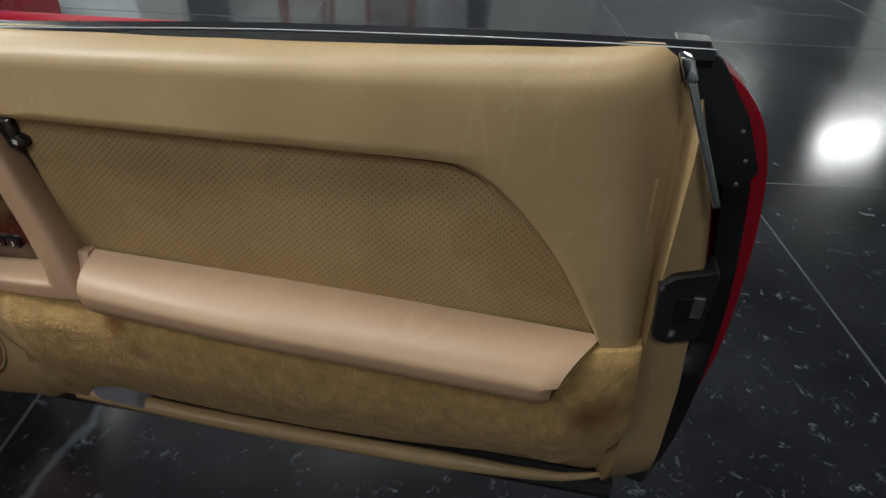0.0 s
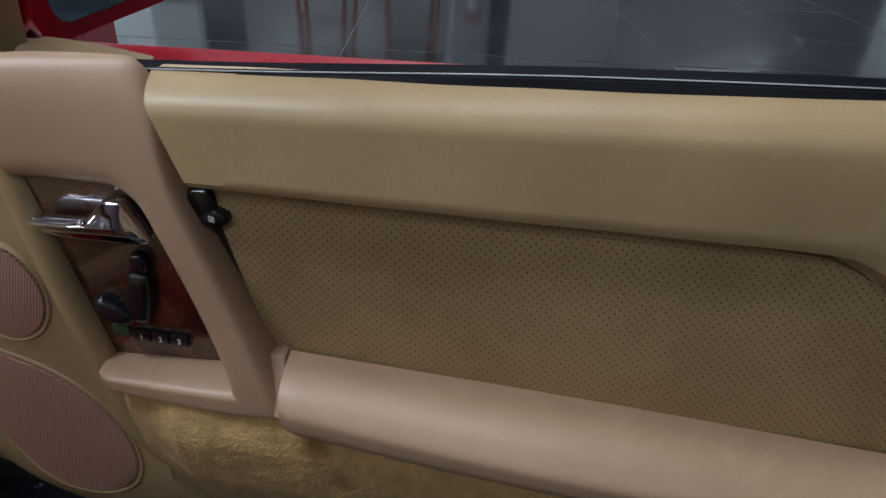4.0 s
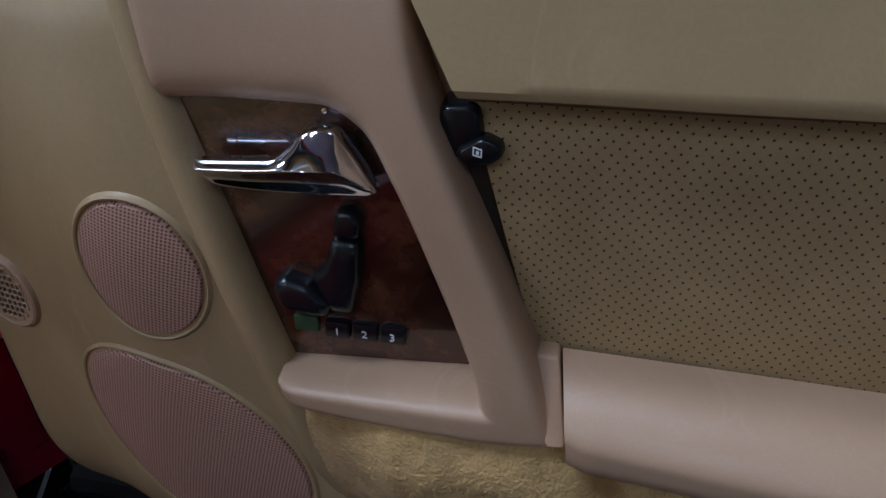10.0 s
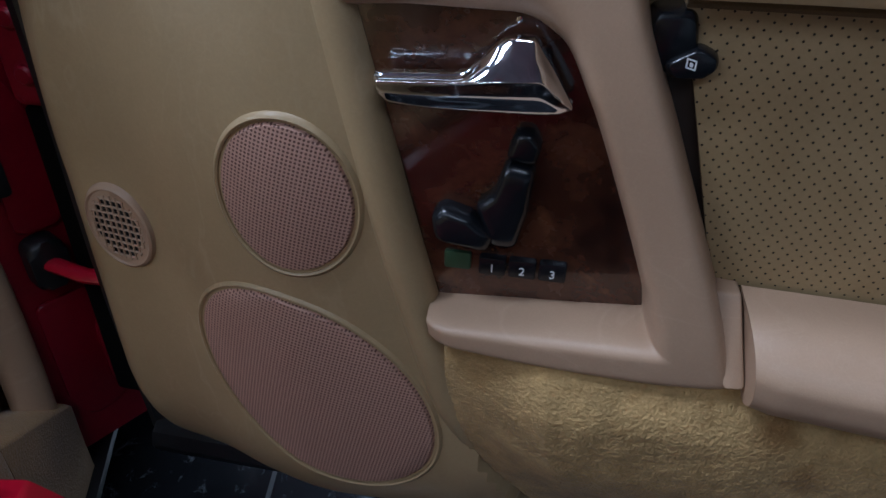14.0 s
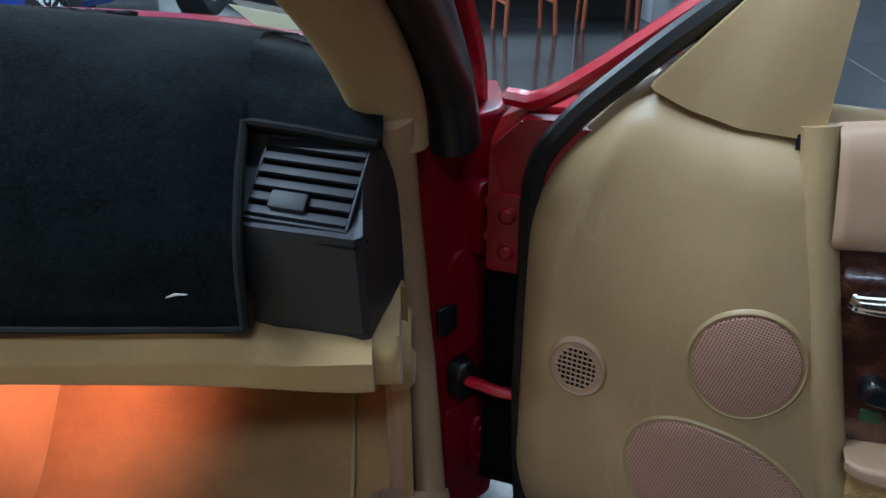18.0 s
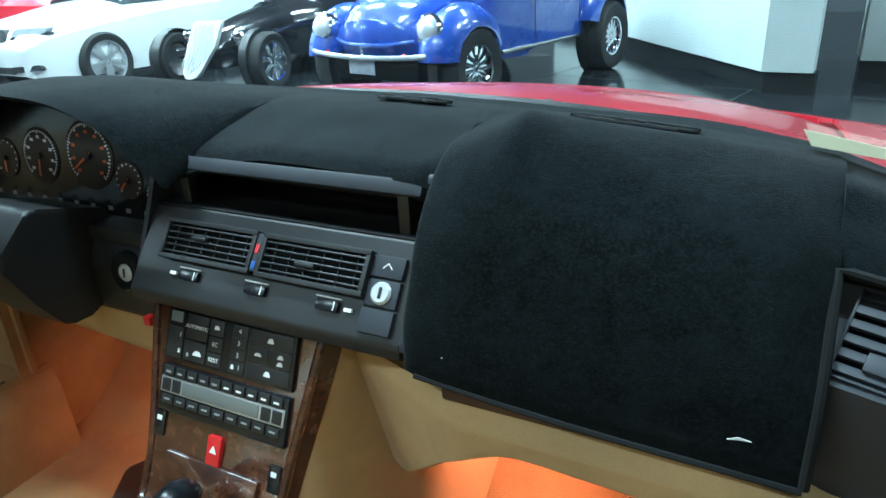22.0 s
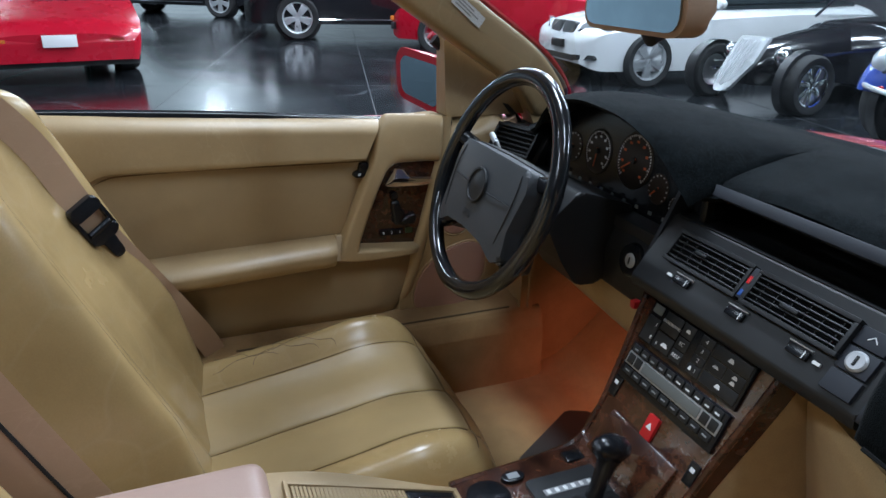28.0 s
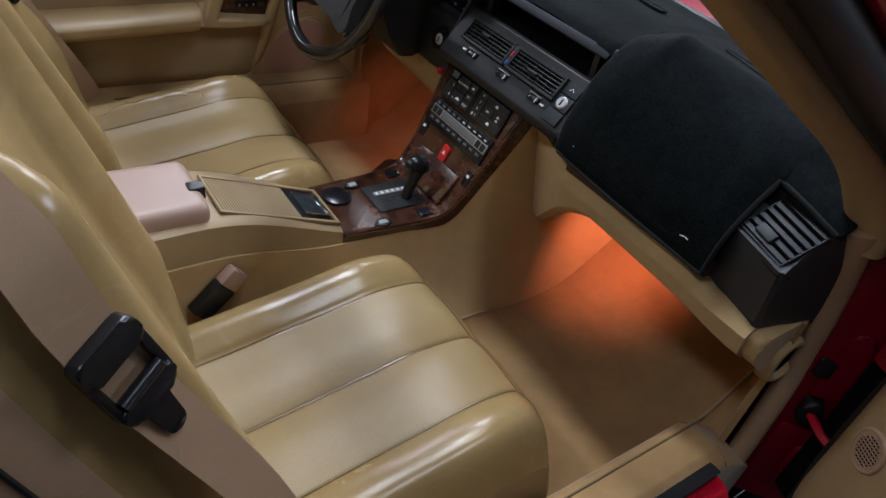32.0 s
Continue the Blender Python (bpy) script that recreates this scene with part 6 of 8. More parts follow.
for k in range(9):
    x = -0.086 + 0.0215 * k
    part("lower_key", on_face(x - 0.0095, x + 0.0095, -0.034, -0.0225, 0.0065, 0.0092, 0.001), BLACK, radio)
    part("key_mark", on_face(x - 0.0045, x + 0.0045, -0.029, -0.0268, 0.0091, 0.0097, 0), GREY_PRINT, radio)
hz = part("hazard_switch", on_face(-0.011, 0.011, -0.094, -0.056, -0.002, 0.008, 0.002), RED_PLASTIC, con, "red hazard light switch")
part("hazard_mark", prism([Vector((-0.006, -0.077)), Vector((0.006, -0.077)), Vector((0.0, -0.067))], 0.008, 0.0086, lambda p, q, r: sm @ Vector((p, q, r))), WHITE_PRINT, hz)
for x, y in ((-0.098, -0.062), (0.094, -0.084)):
    sw = part("side_switch", on_face(x - 0.009, x + 0.009, y - 0.017, y + 0.017, -0.002, 0.005, 0.002), GLOSSY, con, "black rocker switch")
    part("switch_symbol", on_face(x - 0.004, x + 0.004, y + 0.003, y + 0.009, 0.005, 0.0056, 0), WHITE_PRINT, sw)
part("ashtray_lid", box(-0.075, 0.075, -0.040, 0.034, -0.006, 0.004, 0.002, Matrix.Translation((CX, 0.806, 0.446)) @ pose(0, 0, 0, 54)), WOOD, con, "wooden ashtray lid")
# selector gate, lever and switches on the flat wood
gate = part("selector_gate", prism(rounded([(CX - 0.045, 0.655, 0.008), (CX + 0.05, 0.655, 0.008), (CX + 0.05, 0.775, 0.008), (CX - 0.045, 0.775, 0.008)], 4), 0.400, 0.4065, same, 0.002, 2), BLACK, con, "black selector gate")
part("gate_scale", box(CX - 0.018, CX - 0.006, 0.672, 0.752, 0.406, 0.4075), GREY_PRINT, gate)
for k in range(6):
    part("gate_letter", box(CX - 0.016, CX - 0.008, 0.676 + 0.0135 * k, 0.682 + 0.0135 * k, 0.4075, 0.408, 0), WHITE_PRINT, gate)
slot = [(CX + 0.010, 0.67, 0.407), (CX + 0.018, 0.69, 0.407), (CX + 0.012, 0.71, 0.407), (CX + 0.02, 0.73, 0.407), (CX + 0.02, 0.765, 0.407)]
part("gate_slot", tube(slot, 0.0055, 8, flat=0.4), RUBBER, gate)
lever = part("selector_lever", tube(spline([(CX + 0.018, 0.735, 0.405), (CX + 0.016, 0.746, 0.44), (CX + 0.012, 0.757, 0.468)], 8), [0.013, 0.0125, 0.012, 0.012, 0.0125, 0.013, 0.014, 0.016, 0.019], 14), GLOSSY, con, "black selector lever")
part("selector_knob", lathe([(0, 0.022), (0.014, 0.020), (0.024, 0.012), (0.027, 0.002), (0.023, -0.008), (0.014, -0.016)], Matrix.Translation((CX + 0.010, 0.760, 0.478)) @ pose(0, 0, 0, -18) @ Matrix.Diagonal((0.8, 1.25, 1, 1)), 24), GLOSSY, lever, "shiny black knob")
part("round_cover", lathe([(0, 0.007), (0.028, 0.0065), (0.0325, 0.004), (0.033, 0.0)], Matrix.Translation((CX - 0.036, 0.594, 0.4015)), 32), GLOSSY, con, "round glossy black cover")
for x, y in ((CX - 0.061, 0.645), (CX + 0.082, 0.642)):
    sw = part("seat_heat_switch", prism(oval(x, y, 0.012, 0.019, 0, 20), 0.400, 0.4075, same, 0.002, 2), GLOSSY, con, "small oval switch")
    part("switch_symbol", box(x - 0.006, x + 0.006, y - 0.009, y + 0.009, 0.4075, 0.408, 0), GREY_PRINT, sw)
for x, y in ((CX + 0.080, 0.745), (CX - 0.072, 0.755)):
    part("rocker_switch", box(x - 0.012, x + 0.012, y - 0.016, y + 0.016, 0.400, 0.4085, 0.003), GLOSSY, con, "black rocker switch")
# tan rear half with roll-top tray and padded lid
top = curve1([(-0.12, 0.495), (0.24, 0.497), (0.30, 0.493), (0.56, 0.402)])


def rear_top(s, t):
    y = lerp(-0.12, 0.552, s)
    z = top(y)
    x = [-0.125, -0.108, -0.098, -0.085, 0.085, 0.098, 0.108, 0.125][round(t * 7)]
    drop = [0.29, 0.05, 0.006, 0.0, 0.0, 0.006, 0.05, 0.29][round(t * 7)]
    return Vector((CX + x * lerp(1.0, 0.80, min(1, max(0, (y - 0.2) / 0.35))), y, max(0.185, z - drop)))


part("console_body", sheet(rear_top, 30, 7), LEATHER_BACK, con, "tan padded console body")
tm = Matrix.Translation((CX + 0.004, 0.428, 0.4525)) @ pose(0, 0, 0, -19.5, 0, 0)
tray = part("tray_edge", joined(box(-0.062, -0.055, -0.125, 0.128, 0, 0.006, 0.001, tm), box(0.055, 0.062, -0.125, 0.128, 0, 0.006, 0.001, tm), box(-0.062, 0.062, 0.122, 0.129, 0, 0.006, 0.001, tm), box(-0.062, 0.062, -0.127, -0.121, 0, 0.006, 0.001, tm)), LEATHER_BACK, con)
for k in range(30):
    y = -0.118 + 0.0054 * k
    part("shutter_slat", box(-0.054, 0.054, y, y + 0.0046, 0.001, 0.0048, 0.0012, tm, 1), LEATHER_BACK, tray)
well = part("ash_well", box(-0.054, 0.054, 0.046, 0.121, -0.002, 0.0032, 0.001, tm), GLOSSY, con, "open black tray")
part("well_insert", box(-0.032, 0.036, 0.060, 0.112, 0.003, 0.006, 0.003, tm), CAR_GLASS, well)
part("well_rim", joined(box(-0.036, -0.032, 0.058, 0.114, 0.003, 0.009, 0.001, tm), box(0.036, 0.040, 0.058, 0.114, 0.003, 0.009, 0.001, tm), box(-0.036, 0.040, 0.112, 0.116, 0.003, 0.009, 0.001, tm)), CHROME, well)
lid = part("armrest_lid", box(-0.082, 0.082, -0.13, 0.292, 0.470, 0.528, 0.026, Matrix.Translation((CX, 0, 0)), 5), ROSE, con, "rosy padded armrest lid")
part("lid_latch", box(0.006, 0.030, 0.268, 0.297, 0.505, 0.532, 0.004, Matrix.Translation((CX, 0, 0))), BLACK, lid, "black lid button")

# ---- footwells and floor of the car ----
body = thing("red_roadster", (0, 0.4, 0.0), "red open two-seat car body with tan carpets", "car")
for sx in (1, -1):
    rise = curve1([(0.0, 0.165), (0.95, 0.165), (1.08, 0.185), (1.22, 0.29), (1.38, 0.44), (1.46, 0.60)])

    def footwell(s, t, sx=sx):
        y, k = lerp(0.05, 1.46, s), t
        x = CX + sx * lerp(0.19, 0.735, k)
        z = rise(y) + 0.05 * max(0, (k - 0.86) / 0.14) ** 2 + 0.0025 * noise.noise(Vector((x * 7, y * 7, 1)))
        return Vector((x, y, z))
    part("footwell_carpet", sheet(footwell, 50, 30, Vector((0, 0, -0.01))), CARPET, body, "tan footwell carpet", 60)
    part("carpet_piping", tube([footwell(s, 0.02) + Vector((sx * 0.004, 0, 0.004)) for s in [0.45 + 0.5 * k / 20 for k in range(21)]], 0.004, 6), PIPING, body)
    part("carpet_piping", tube([footwell(s, 0.90) + Vector((-sx * 0.002, 0, 0.004)) for s in [0.62 + 0.35 * k / 16 for k in range(17)]], 0.0035, 6), PIPING, body)
    # carpeted sill and kick panel
    ix = 0.700 if sx > 0 else 0.600
    sill_prof = rounded([(ix, 0.155, 0), (ix + 0.012, 0.30, 0.02), (ix + 0.03, 0.348, 0.02), (0.80, 0.360, 0.012), (0.83, 0.345, 0.01), (0.83, 0.155, 0)], 4)
    part("sill_carpet", prism([Vector((sx * p.x, p.y)) for p in sill_prof], -0.15, 0.90 if sx > 0 else 1.02, lambda p, q, r: Vector((p, r, q)), 0.003, 1), CARPET, body, "tan carpeted sill")
    if sx > 0:
        part("sill_end", prism([Vector((p.x, p.y)) for p in sill_prof], 0.9005, 1.035, lambda p, q, r: Vector((p, r, 0.155 + (q - 0.155) * (1 - 0.48 * (r - 0.9005) / 0.1345))), 0.002, 1), CARPET, body, "carpeted end of the sill, sloping down to the pillar")
    part("sill_seam", tube([(sx * (ix + 0.045), 0.30 + 0.04 * k, 0.351) for k in range(17)], 0.0022, 5), STITCH, body)
    part("sill_strip", box(min(sx * 0.815, sx * 0.838), max(sx * 0.815, sx * 0.838), -0.1, 0.86 if sx > 0 else 0.96, 0.352, 0.364, 0.003), RUBBER, body, "dark sill trim strip")
    part("rocker", prism([Vector((sx * p.x, p.y)) for p in rounded([(0.83, 0.16, 0.01), (0.905, 0.20, 0.03), (0.905, 0.27, 0.02), (0.858, 0.335, 0.015), (0.83, 0.345, 0.0)], 4)], -0.45, 0.87 if sx > 0 else 1.15, lambda p, q, r: Vector((p, r, q)), 0.002, 1), RED, body, "red rocker panel")
    part("kick_panel", sheet(lambda s, t, sx=sx, ix=ix: Vector((sx * (ix + 0.035 + 0.02 * math.sin(3 * s) + (0.037 if sx > 0 else 0.0) * max(0, 1 - s / 0.26) ** 1.6), lerp(0.985 if sx > 0 else 0.965, 1.44, s), lerp(0.18, 0.60, t))), 24, 10, Vector((sx * 0.012, 0, 0))), CARPET, body, "tan kick panel")
# passenger foot board seam and driver's dead pedal and mat
part("pedal", box(-0.345, -0.245, -0.008, 0.008, -0.03, 0.03, 0.006, Matrix.Translation((0, 1.12, 0.36)) @ pose(0, 0, 0, -25)), RUBBER, body, "black rubber pedal")
part("pedal", box(-0.215, -0.165, -0.008, 0.008, -0.08, 0.07, 0.006, Matrix.Translation((0, 1.14, 0.29)) @ pose(0, 0, 0, -40)), RUBBER, body, "black rubber pedal")
part("kick_end", sheet(lambda s, t: Vector((lerp(-0.80, -0.630, s), 0.985 - 0.01 * math.sin(math.pi * s), lerp(0.34, 0.76, t))), 8, 8, Vector((0, 0.01, 0))), CARPET, body, "tan carpet closing the kick panel")
part("carpet_stud", lathe([(0, 0.006), (0.008, 0.005), (0.010, 0.0)], Matrix.Translation((-0.628, 1.012, 0.300)) @ pose(0, 0, 0, 60), 16), CARPET, body)
part("heel_pad", prism(rounded([(-0.425, 0.985, 0.01), (-0.395, 1.035, 0.02), (-0.215, 1.045, 0.02), (-0.20, 0.80, 0.02), (-0.31, 0.80, 0.03)], 5), 0.160, 0.184, lambda p, q, r: Vector((p, q, r + 0.10 * max(0, q - 0.95))), 0.005, 2), DARK_BROWN, body, "dark brown heel pad on the driver's carpet")

# ---- body shell round the cabin ----
# right-hand hinge pillar in dark red
for sx in (1, -1):
    pts = [Vector((sx * p[0], p[1])) for p in ((0.765, 1.06), (0.792, 1.024), (0.815, 1.042), (0.893, 1.105), (0.905, 1.14), (0.905, 1.24), (0.765, 1.24))]
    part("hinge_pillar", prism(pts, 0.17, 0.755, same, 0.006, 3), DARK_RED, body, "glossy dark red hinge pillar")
    jamb = Matrix(((sx * 0.778, 0, sx * 0.628, sx * 0.815), (0.628, 0, -0.778, 1.042), (0, 1, 0, 0), (0, 0, 0, 1)))  # x across the pillar, y up, z out of it

    def on_jamb(points, low, high, bevel, jamb=jamb):
        return prism(rounded(points, 4), low, high, lambda p, q, r: jamb @ Vector((p, q, r)), bevel, 3)
    part("pillar_pressing", on_jamb([(0.020, 0.455, 0.008), (0.064, 0.455, 0.008), (0.064, 0.560, 0.010), (0.050, 0.600, 0.014), (0.028, 0.600, 0.014), (0.020, 0.575, 0.010)], -0.002, 0.005, 0.004), DARK_RED, body, "raised pressing in the red pillar")
    part("pillar_pressing", on_jamb([(0.012, 0.375, 0.01), (0.070, 0.375, 0.01), (0.078, 0.225, 0.02), (0.030, 0.205, 0.02), (0.012, 0.25, 0.01)], -0.002, 0.004, 0.0035), DARK_RED, body, "raised pressing in the red pillar")
    part("pillar_trim", bar(spline([(sx * 0.808, 0.985, 0.12), (sx * 0.806, 1.012, 0.25), (sx * 0.800, 1.032, 0.372), (sx * 0.791, 1.042, 0.523), (sx * 0.781, 1.020, 0.673), (sx * 0.777, 0.985, 0.758), (sx * 0.776, 0.975, 0.785)], 36), (sx * 0.8, 0.6, 0), 0.0195, 0.017, 0.8), PINK, body, "rosy tan pillar trim")
    # windscreen pillar: tan trim inside, black seal, red outside
    up = [(sx * 0.770, 0.995, 0.800), (sx * 0.740, 0.915, 0.895), (sx * 0.697, 0.755, 0.995), (sx * 0.655, 0.590, 1.095), (sx * 0.62, 0.47, 1.165), (sx * 0.59, 0.38, 1.205)]
    if sx < 0:
        up = [(x, y + 0.075, z + 0.004) for x, y, z in up]
    if sx > 0:
        part("screen_pillar_trim", bar(spline([(0.775, 1.005, 0.75)] + up, 40), (1, 0, 0), 0.035, 0.030, 0.75), LEATHER, body, "smooth tan windscreen pillar trim")
        off = ((0.056, 0.040, 0.006), (0.086, 0.090, 0.018))
    else:
        part("screen_pillar_trim", bar(spline([(-0.775, 1.03, 0.77)] + up, 40), (1, 0, 0), 0.030, 0.050, 0.45), LEATHER, body, "broad flat tan windscreen pillar trim")
        off = ((0.004, 0.050, 0.018), (0.014, 0.066, 0.024))
    part("screen_pillar_seal", tube(spline([(sx * 0.838, 1.050, 0.735)] + [(x + sx * off[0][0], y + off[0][1], z + off[0][2]) for x, y, z in up], 40), 0.034 if sx > 0 else 0.012, 12, flat=0.85), RUBBER, body, "black rubber pillar seal")
    part("screen_pillar", tube(spline([(sx * 0.868, 1.16, 0.74)] + [(x + sx * off[1][0], y + off[1][1], z + off[1][2]) for x, y, z in up], 40), 0.016 if sx > 0 else 0.011, 8, flat=0.7), RED, body, "red windscreen pillar")
    # hinges, with two bolts each on the pillar
    for z in (0.632, 0.29):
        hg = part("door_hinge", on_jamb([(0.058, z - 0.047, 0.012), (0.094, z - 0.047, 0.010), (0.094, z + 0.047, 0.010), (0.058, z + 0.047, 0.018)], -0.002, 0.009, 0.004), DARK_RED, body, "red painted door hinge")
        for dz in (-0.021, 0.021):
            part("hinge_bolt", lathe([(0, 0.014), (0.007, 0.0138), (0.009, 0.012), (0.0095, 0.0095), (0.0135, 0.0088), (0.0135, 0.007)], jamb @ Matrix.Translation((0.076, z + dz, 0)), 18), DARK_RED, hg)
        part("hinge_arm", tube([(sx * 0.884, 1.085, z), (sx * 0.898, 1.082, z), (sx * 0.908, 1.092, z)], 0.014, 10), DARK_RED, hg)
    part("check_boot", on_jamb([(0.018, 0.398, 0.010), (0.052, 0.398, 0.010), (0.052, 0.450, 0.014), (0.018, 0.450, 0.014)], 0.0, 0.022, 0.008), RUBBER, body, "black rubber boot of the check strap")
    part("check_strap", tube([jamb @ Vector((0.035, 0.424, 0.018)), Vector((sx * 0.890, 1.022, 0.426)), Vector((sx * 0.945, 1.010, 0.420))], 0.0085, 10, flat=0.8), RED, body, "red painted check strap")
    part("check_plate", on_jamb([(0.001, 0.497, 0.003), (0.029, 0.497, 0.003), (0.029, 0.534, 0.003), (0.001, 0.534, 0.003)], 0.0, 0.0065, 0.002), RUBBER, body, "black contact plate")
    # the dark of the gap is a black box, not real depth
    part("gap_shade_box", box(min(sx * 0.888, sx * 0.902), max(sx * 0.888, sx * 0.902), 1.112, 1.125, 0.20, 0.60, 0.004), VOID, body, "black box painted as the shaded gap behind the hinges")
    # wing behind the hinge, level with the bonnet's edge
    wing_edge = curve1([(1.115, 0.776), (1.36, 0.763), (1.9, 0.706), (2.4, 0.604), (2.43, 0.598)])
    part("front_wing", sheet(lambda s, t, sx=sx: Vector((sx * (0.905 - 0.10 * max(0, (t - 0.72) / 0.28) ** 1.5 - 0.06 * max(0, s - 0.6) ** 2), lerp(1.115, 2.42, s), lerp(0.24 if s < 0.2 or s > 0.72 else 0.24 + 0.40 * math.sin(math.pi * (s - 0.2) / 0.52) ** 0.5, wing_edge(lerp(1.115, 2.42, s)) - 0.012, t))), 40, 16, Vector((-sx * 0.012, 0, 0))), RED, body, "glossy red front wing")
    part("wing_top", sheet(lambda s, t, sx=sx: Vector((sx * lerp(0.806 - 0.06 * max(0, s - 0.6) ** 2, 0.704 - 0.042 * s, t), lerp(1.115, 2.42, s), wing_edge(lerp(1.115, 2.42, s)) - 0.012 * (1 - t))), 20, 4, Vector((0, 0, -0.01))), RED, body)
    for wy in (1.78, -0.73):
        wh = part("road_wheel", lathe([(0.20, -0.10), (0.29, -0.105), (0.315, -0.08), (0.318, 0.08), (0.29, 0.105), (0.20, 0.10)], Matrix.Translation((sx * 0.79, wy, 0.318 + GROUND)) @ pose(0, 0, 0, 0, 90), 40), TYRE, body)
        part("wheel_rim", lathe([(0.0, 0.06), (0.06, 0.065), (0.08, 0.04), (0.17, 0.05), (0.20, 0.08), (0.205, -0.08)], Matrix.Translation((sx * 0.79, wy, 0.318 + GROUND)) @ pose(0, 0, 0, 0, 90 if sx > 0 else -90), 32), SILVER, wh)
    # rear quarter and inner cabin side
    part("rear_quarter", sheet(lambda s, t, sx=sx: Vector((sx * (0.90 - 0.08 * t * t - 0.15 * max(0, s - 0.5) ** 2), lerp(-0.26, -1.75, s), lerp(0.22 if s < 0.12 or s > 0.55 else 0.22 + 0.42 * math.sin(math.pi * (s - 0.12) / 0.43) ** 0.5, 0.84, t))), 36, 10, Vector((-sx * 0.012, 0, 0))), RED, body, "red rear quarter panel")
hood_z = curve1([(1.36, 0.808), (1.45, 0.815), (1.9, 0.757), (2.4, 0.655), (2.55, 0.575)])
part("bonnet", sheet(lambda s, t: Vector((lerp(-0.70, 0.70, t) * (1 - 0.06 * s), lerp(1.36 - 0.16 * (2 * t - 1) ** 2, 2.55 - 0.12 * (2 * t - 1) ** 2, s), hood_z(lerp(1.36, 2.55, s)) - 0.028 * (2 * t - 1) ** 2 - 0.02 * (2 * t - 1) ** 6)), 40, 40, Vector((0, 0, -0.012))), RED, body, "glossy red bonnet")
part("cowl_seal", tube(spline([(-0.70, 1.20, 0.786), (-0.4, 1.33, 0.815), (0.0, 1.375, 0.822), (0.4, 1.33, 0.815), (0.70, 1.20, 0.786)], 40), 0.014, 8), RUBBER, body, "black cowl seal")
for x in (-0.18, 0.239):
    part("washer_jet", lathe([(0, 0.008), (0.006, 0.007), (0.009, 0.003), (0.010, 0.0)], Matrix.Translation((x, 1.435, 0.812)), 14), RUBBER, body, "small washer jet")
part("nose", sheet(lambda s, t: Vector((lerp(-0.82, 0.82, t), 2.55 - 0.25 * (2 * t - 1) ** 4 - 0.05 * s, lerp(0.60, 0.25, s))), 10, 24, Vector((0, -0.02, 0))), RED, body)
part("tail", sheet(lambda s, t: Vector((lerp(-0.82, 0.82, t), -1.78 + 0.15 * (2 * t - 1) ** 4, lerp(0.84, 0.28, s))), 10, 24, Vector((0, 0.02, 0))), RED, body)
part("boot_deck", sheet(lambda s, t: Vector((lerp(-0.80, 0.80, t), lerp(-0.45, -1.78, s), 0.845 + 0.03 * math.sin(math.pi * s) - 0.03 * (2 * t - 1) ** 4)), 12, 16, Vector((0, 0, -0.012))), RED, body)
part("rear_bulkhead", sheet(lambda s, t: Vector((lerp(-0.74, 0.74, t), lerp(-0.22, -0.45, s), lerp(0.17, 0.84, s))), 10, 10, Vector((0, -0.02, 0))), CARPET, body, "tan rear bulkhead")
part("floor_pan", box(-0.84, 0.84, -1.6, 2.4, 0.14, 0.152), RUBBER, body)
part("firewall", box(-0.78, 0.78, 1.46, 1.475, 0.15, 0.735), RUBBER, body)
# windscreen between the pillars
def screen(s, t):
    x = lerp(-1, 1, t)
    y = lerp(1.20, 0.42, s) + 0.17 * (1 - x * x) * (1 - 0.35 * s)
    return Vector((x * lerp(0.765, 0.60, s), y, lerp(0.80, 1.21, s)))


shield = part("windscreen", sheet(screen, 20, 24), GLASS, body, "clear windscreen glass")
shield.visible_shadow = False
part("screen_header", tube([screen(1.0, k / 20) + Vector((0, -0.01, 0.005)) for k in range(21)], 0.026, 10), LEATHER, body, "tan windscreen header")


def on_glass(x, z):
    s = (z - 0.80) / 0.41
    return screen(s, 0.5 + 0.5 * x / lerp(0.765, 0.60, s)) + Vector((0, -0.003, -0.002))


single("paper_note", sheet(lambda s, t: on_glass(lerp(lerp(0.608, 0.700, s), lerp(0.619, 0.708, s), t), lerp(lerp(0.868, 0.849, s), lerp(0.837, 0.829, s), t)), 8, 4, Vector((0, -0.0006, -0.0004))), PAPER, "pale paper note stuck inside the windscreen", "paper")

# inside mirror
im = thing("inside_mirror", (0.0, 0.70, 1.05), "tan inside rear-view mirror on its stem", "mirror")
part("mirror_shell", prism(rounded([(-0.092, 1.046, 0.024), (0.092, 1.046, 0.024), (0.086, 1.105, 0.02), (-0.086, 1.105, 0.02)], 5), 0.0, 0.035, lambda p, q, r: Vector((p + 0.024, 0.705 + r, q)), 0.012, 3), PINK, im)
part("mirror_pane", prism(rounded([(-0.085, 1.051, 0.02), (0.085, 1.051, 0.02), (0.079, 1.100, 0.018), (-0.079, 1.100, 0.018)], 5), 0.0, 0.002, lambda p, q, r: Vector((p + 0.024, 0.704 - r, q))), MIRROR, im)
part("mirror_stem", tube([(0.01, 0.735, 1.06), (0.0, 0.755, 1.04), (0.0, 0.79, 1.055), (0.0, 0.80, 1.115)], [0.010, 0.012, 0.010, 0.012], 10), RUBBER, im)

# ---- seats ----
TALL = 0.70


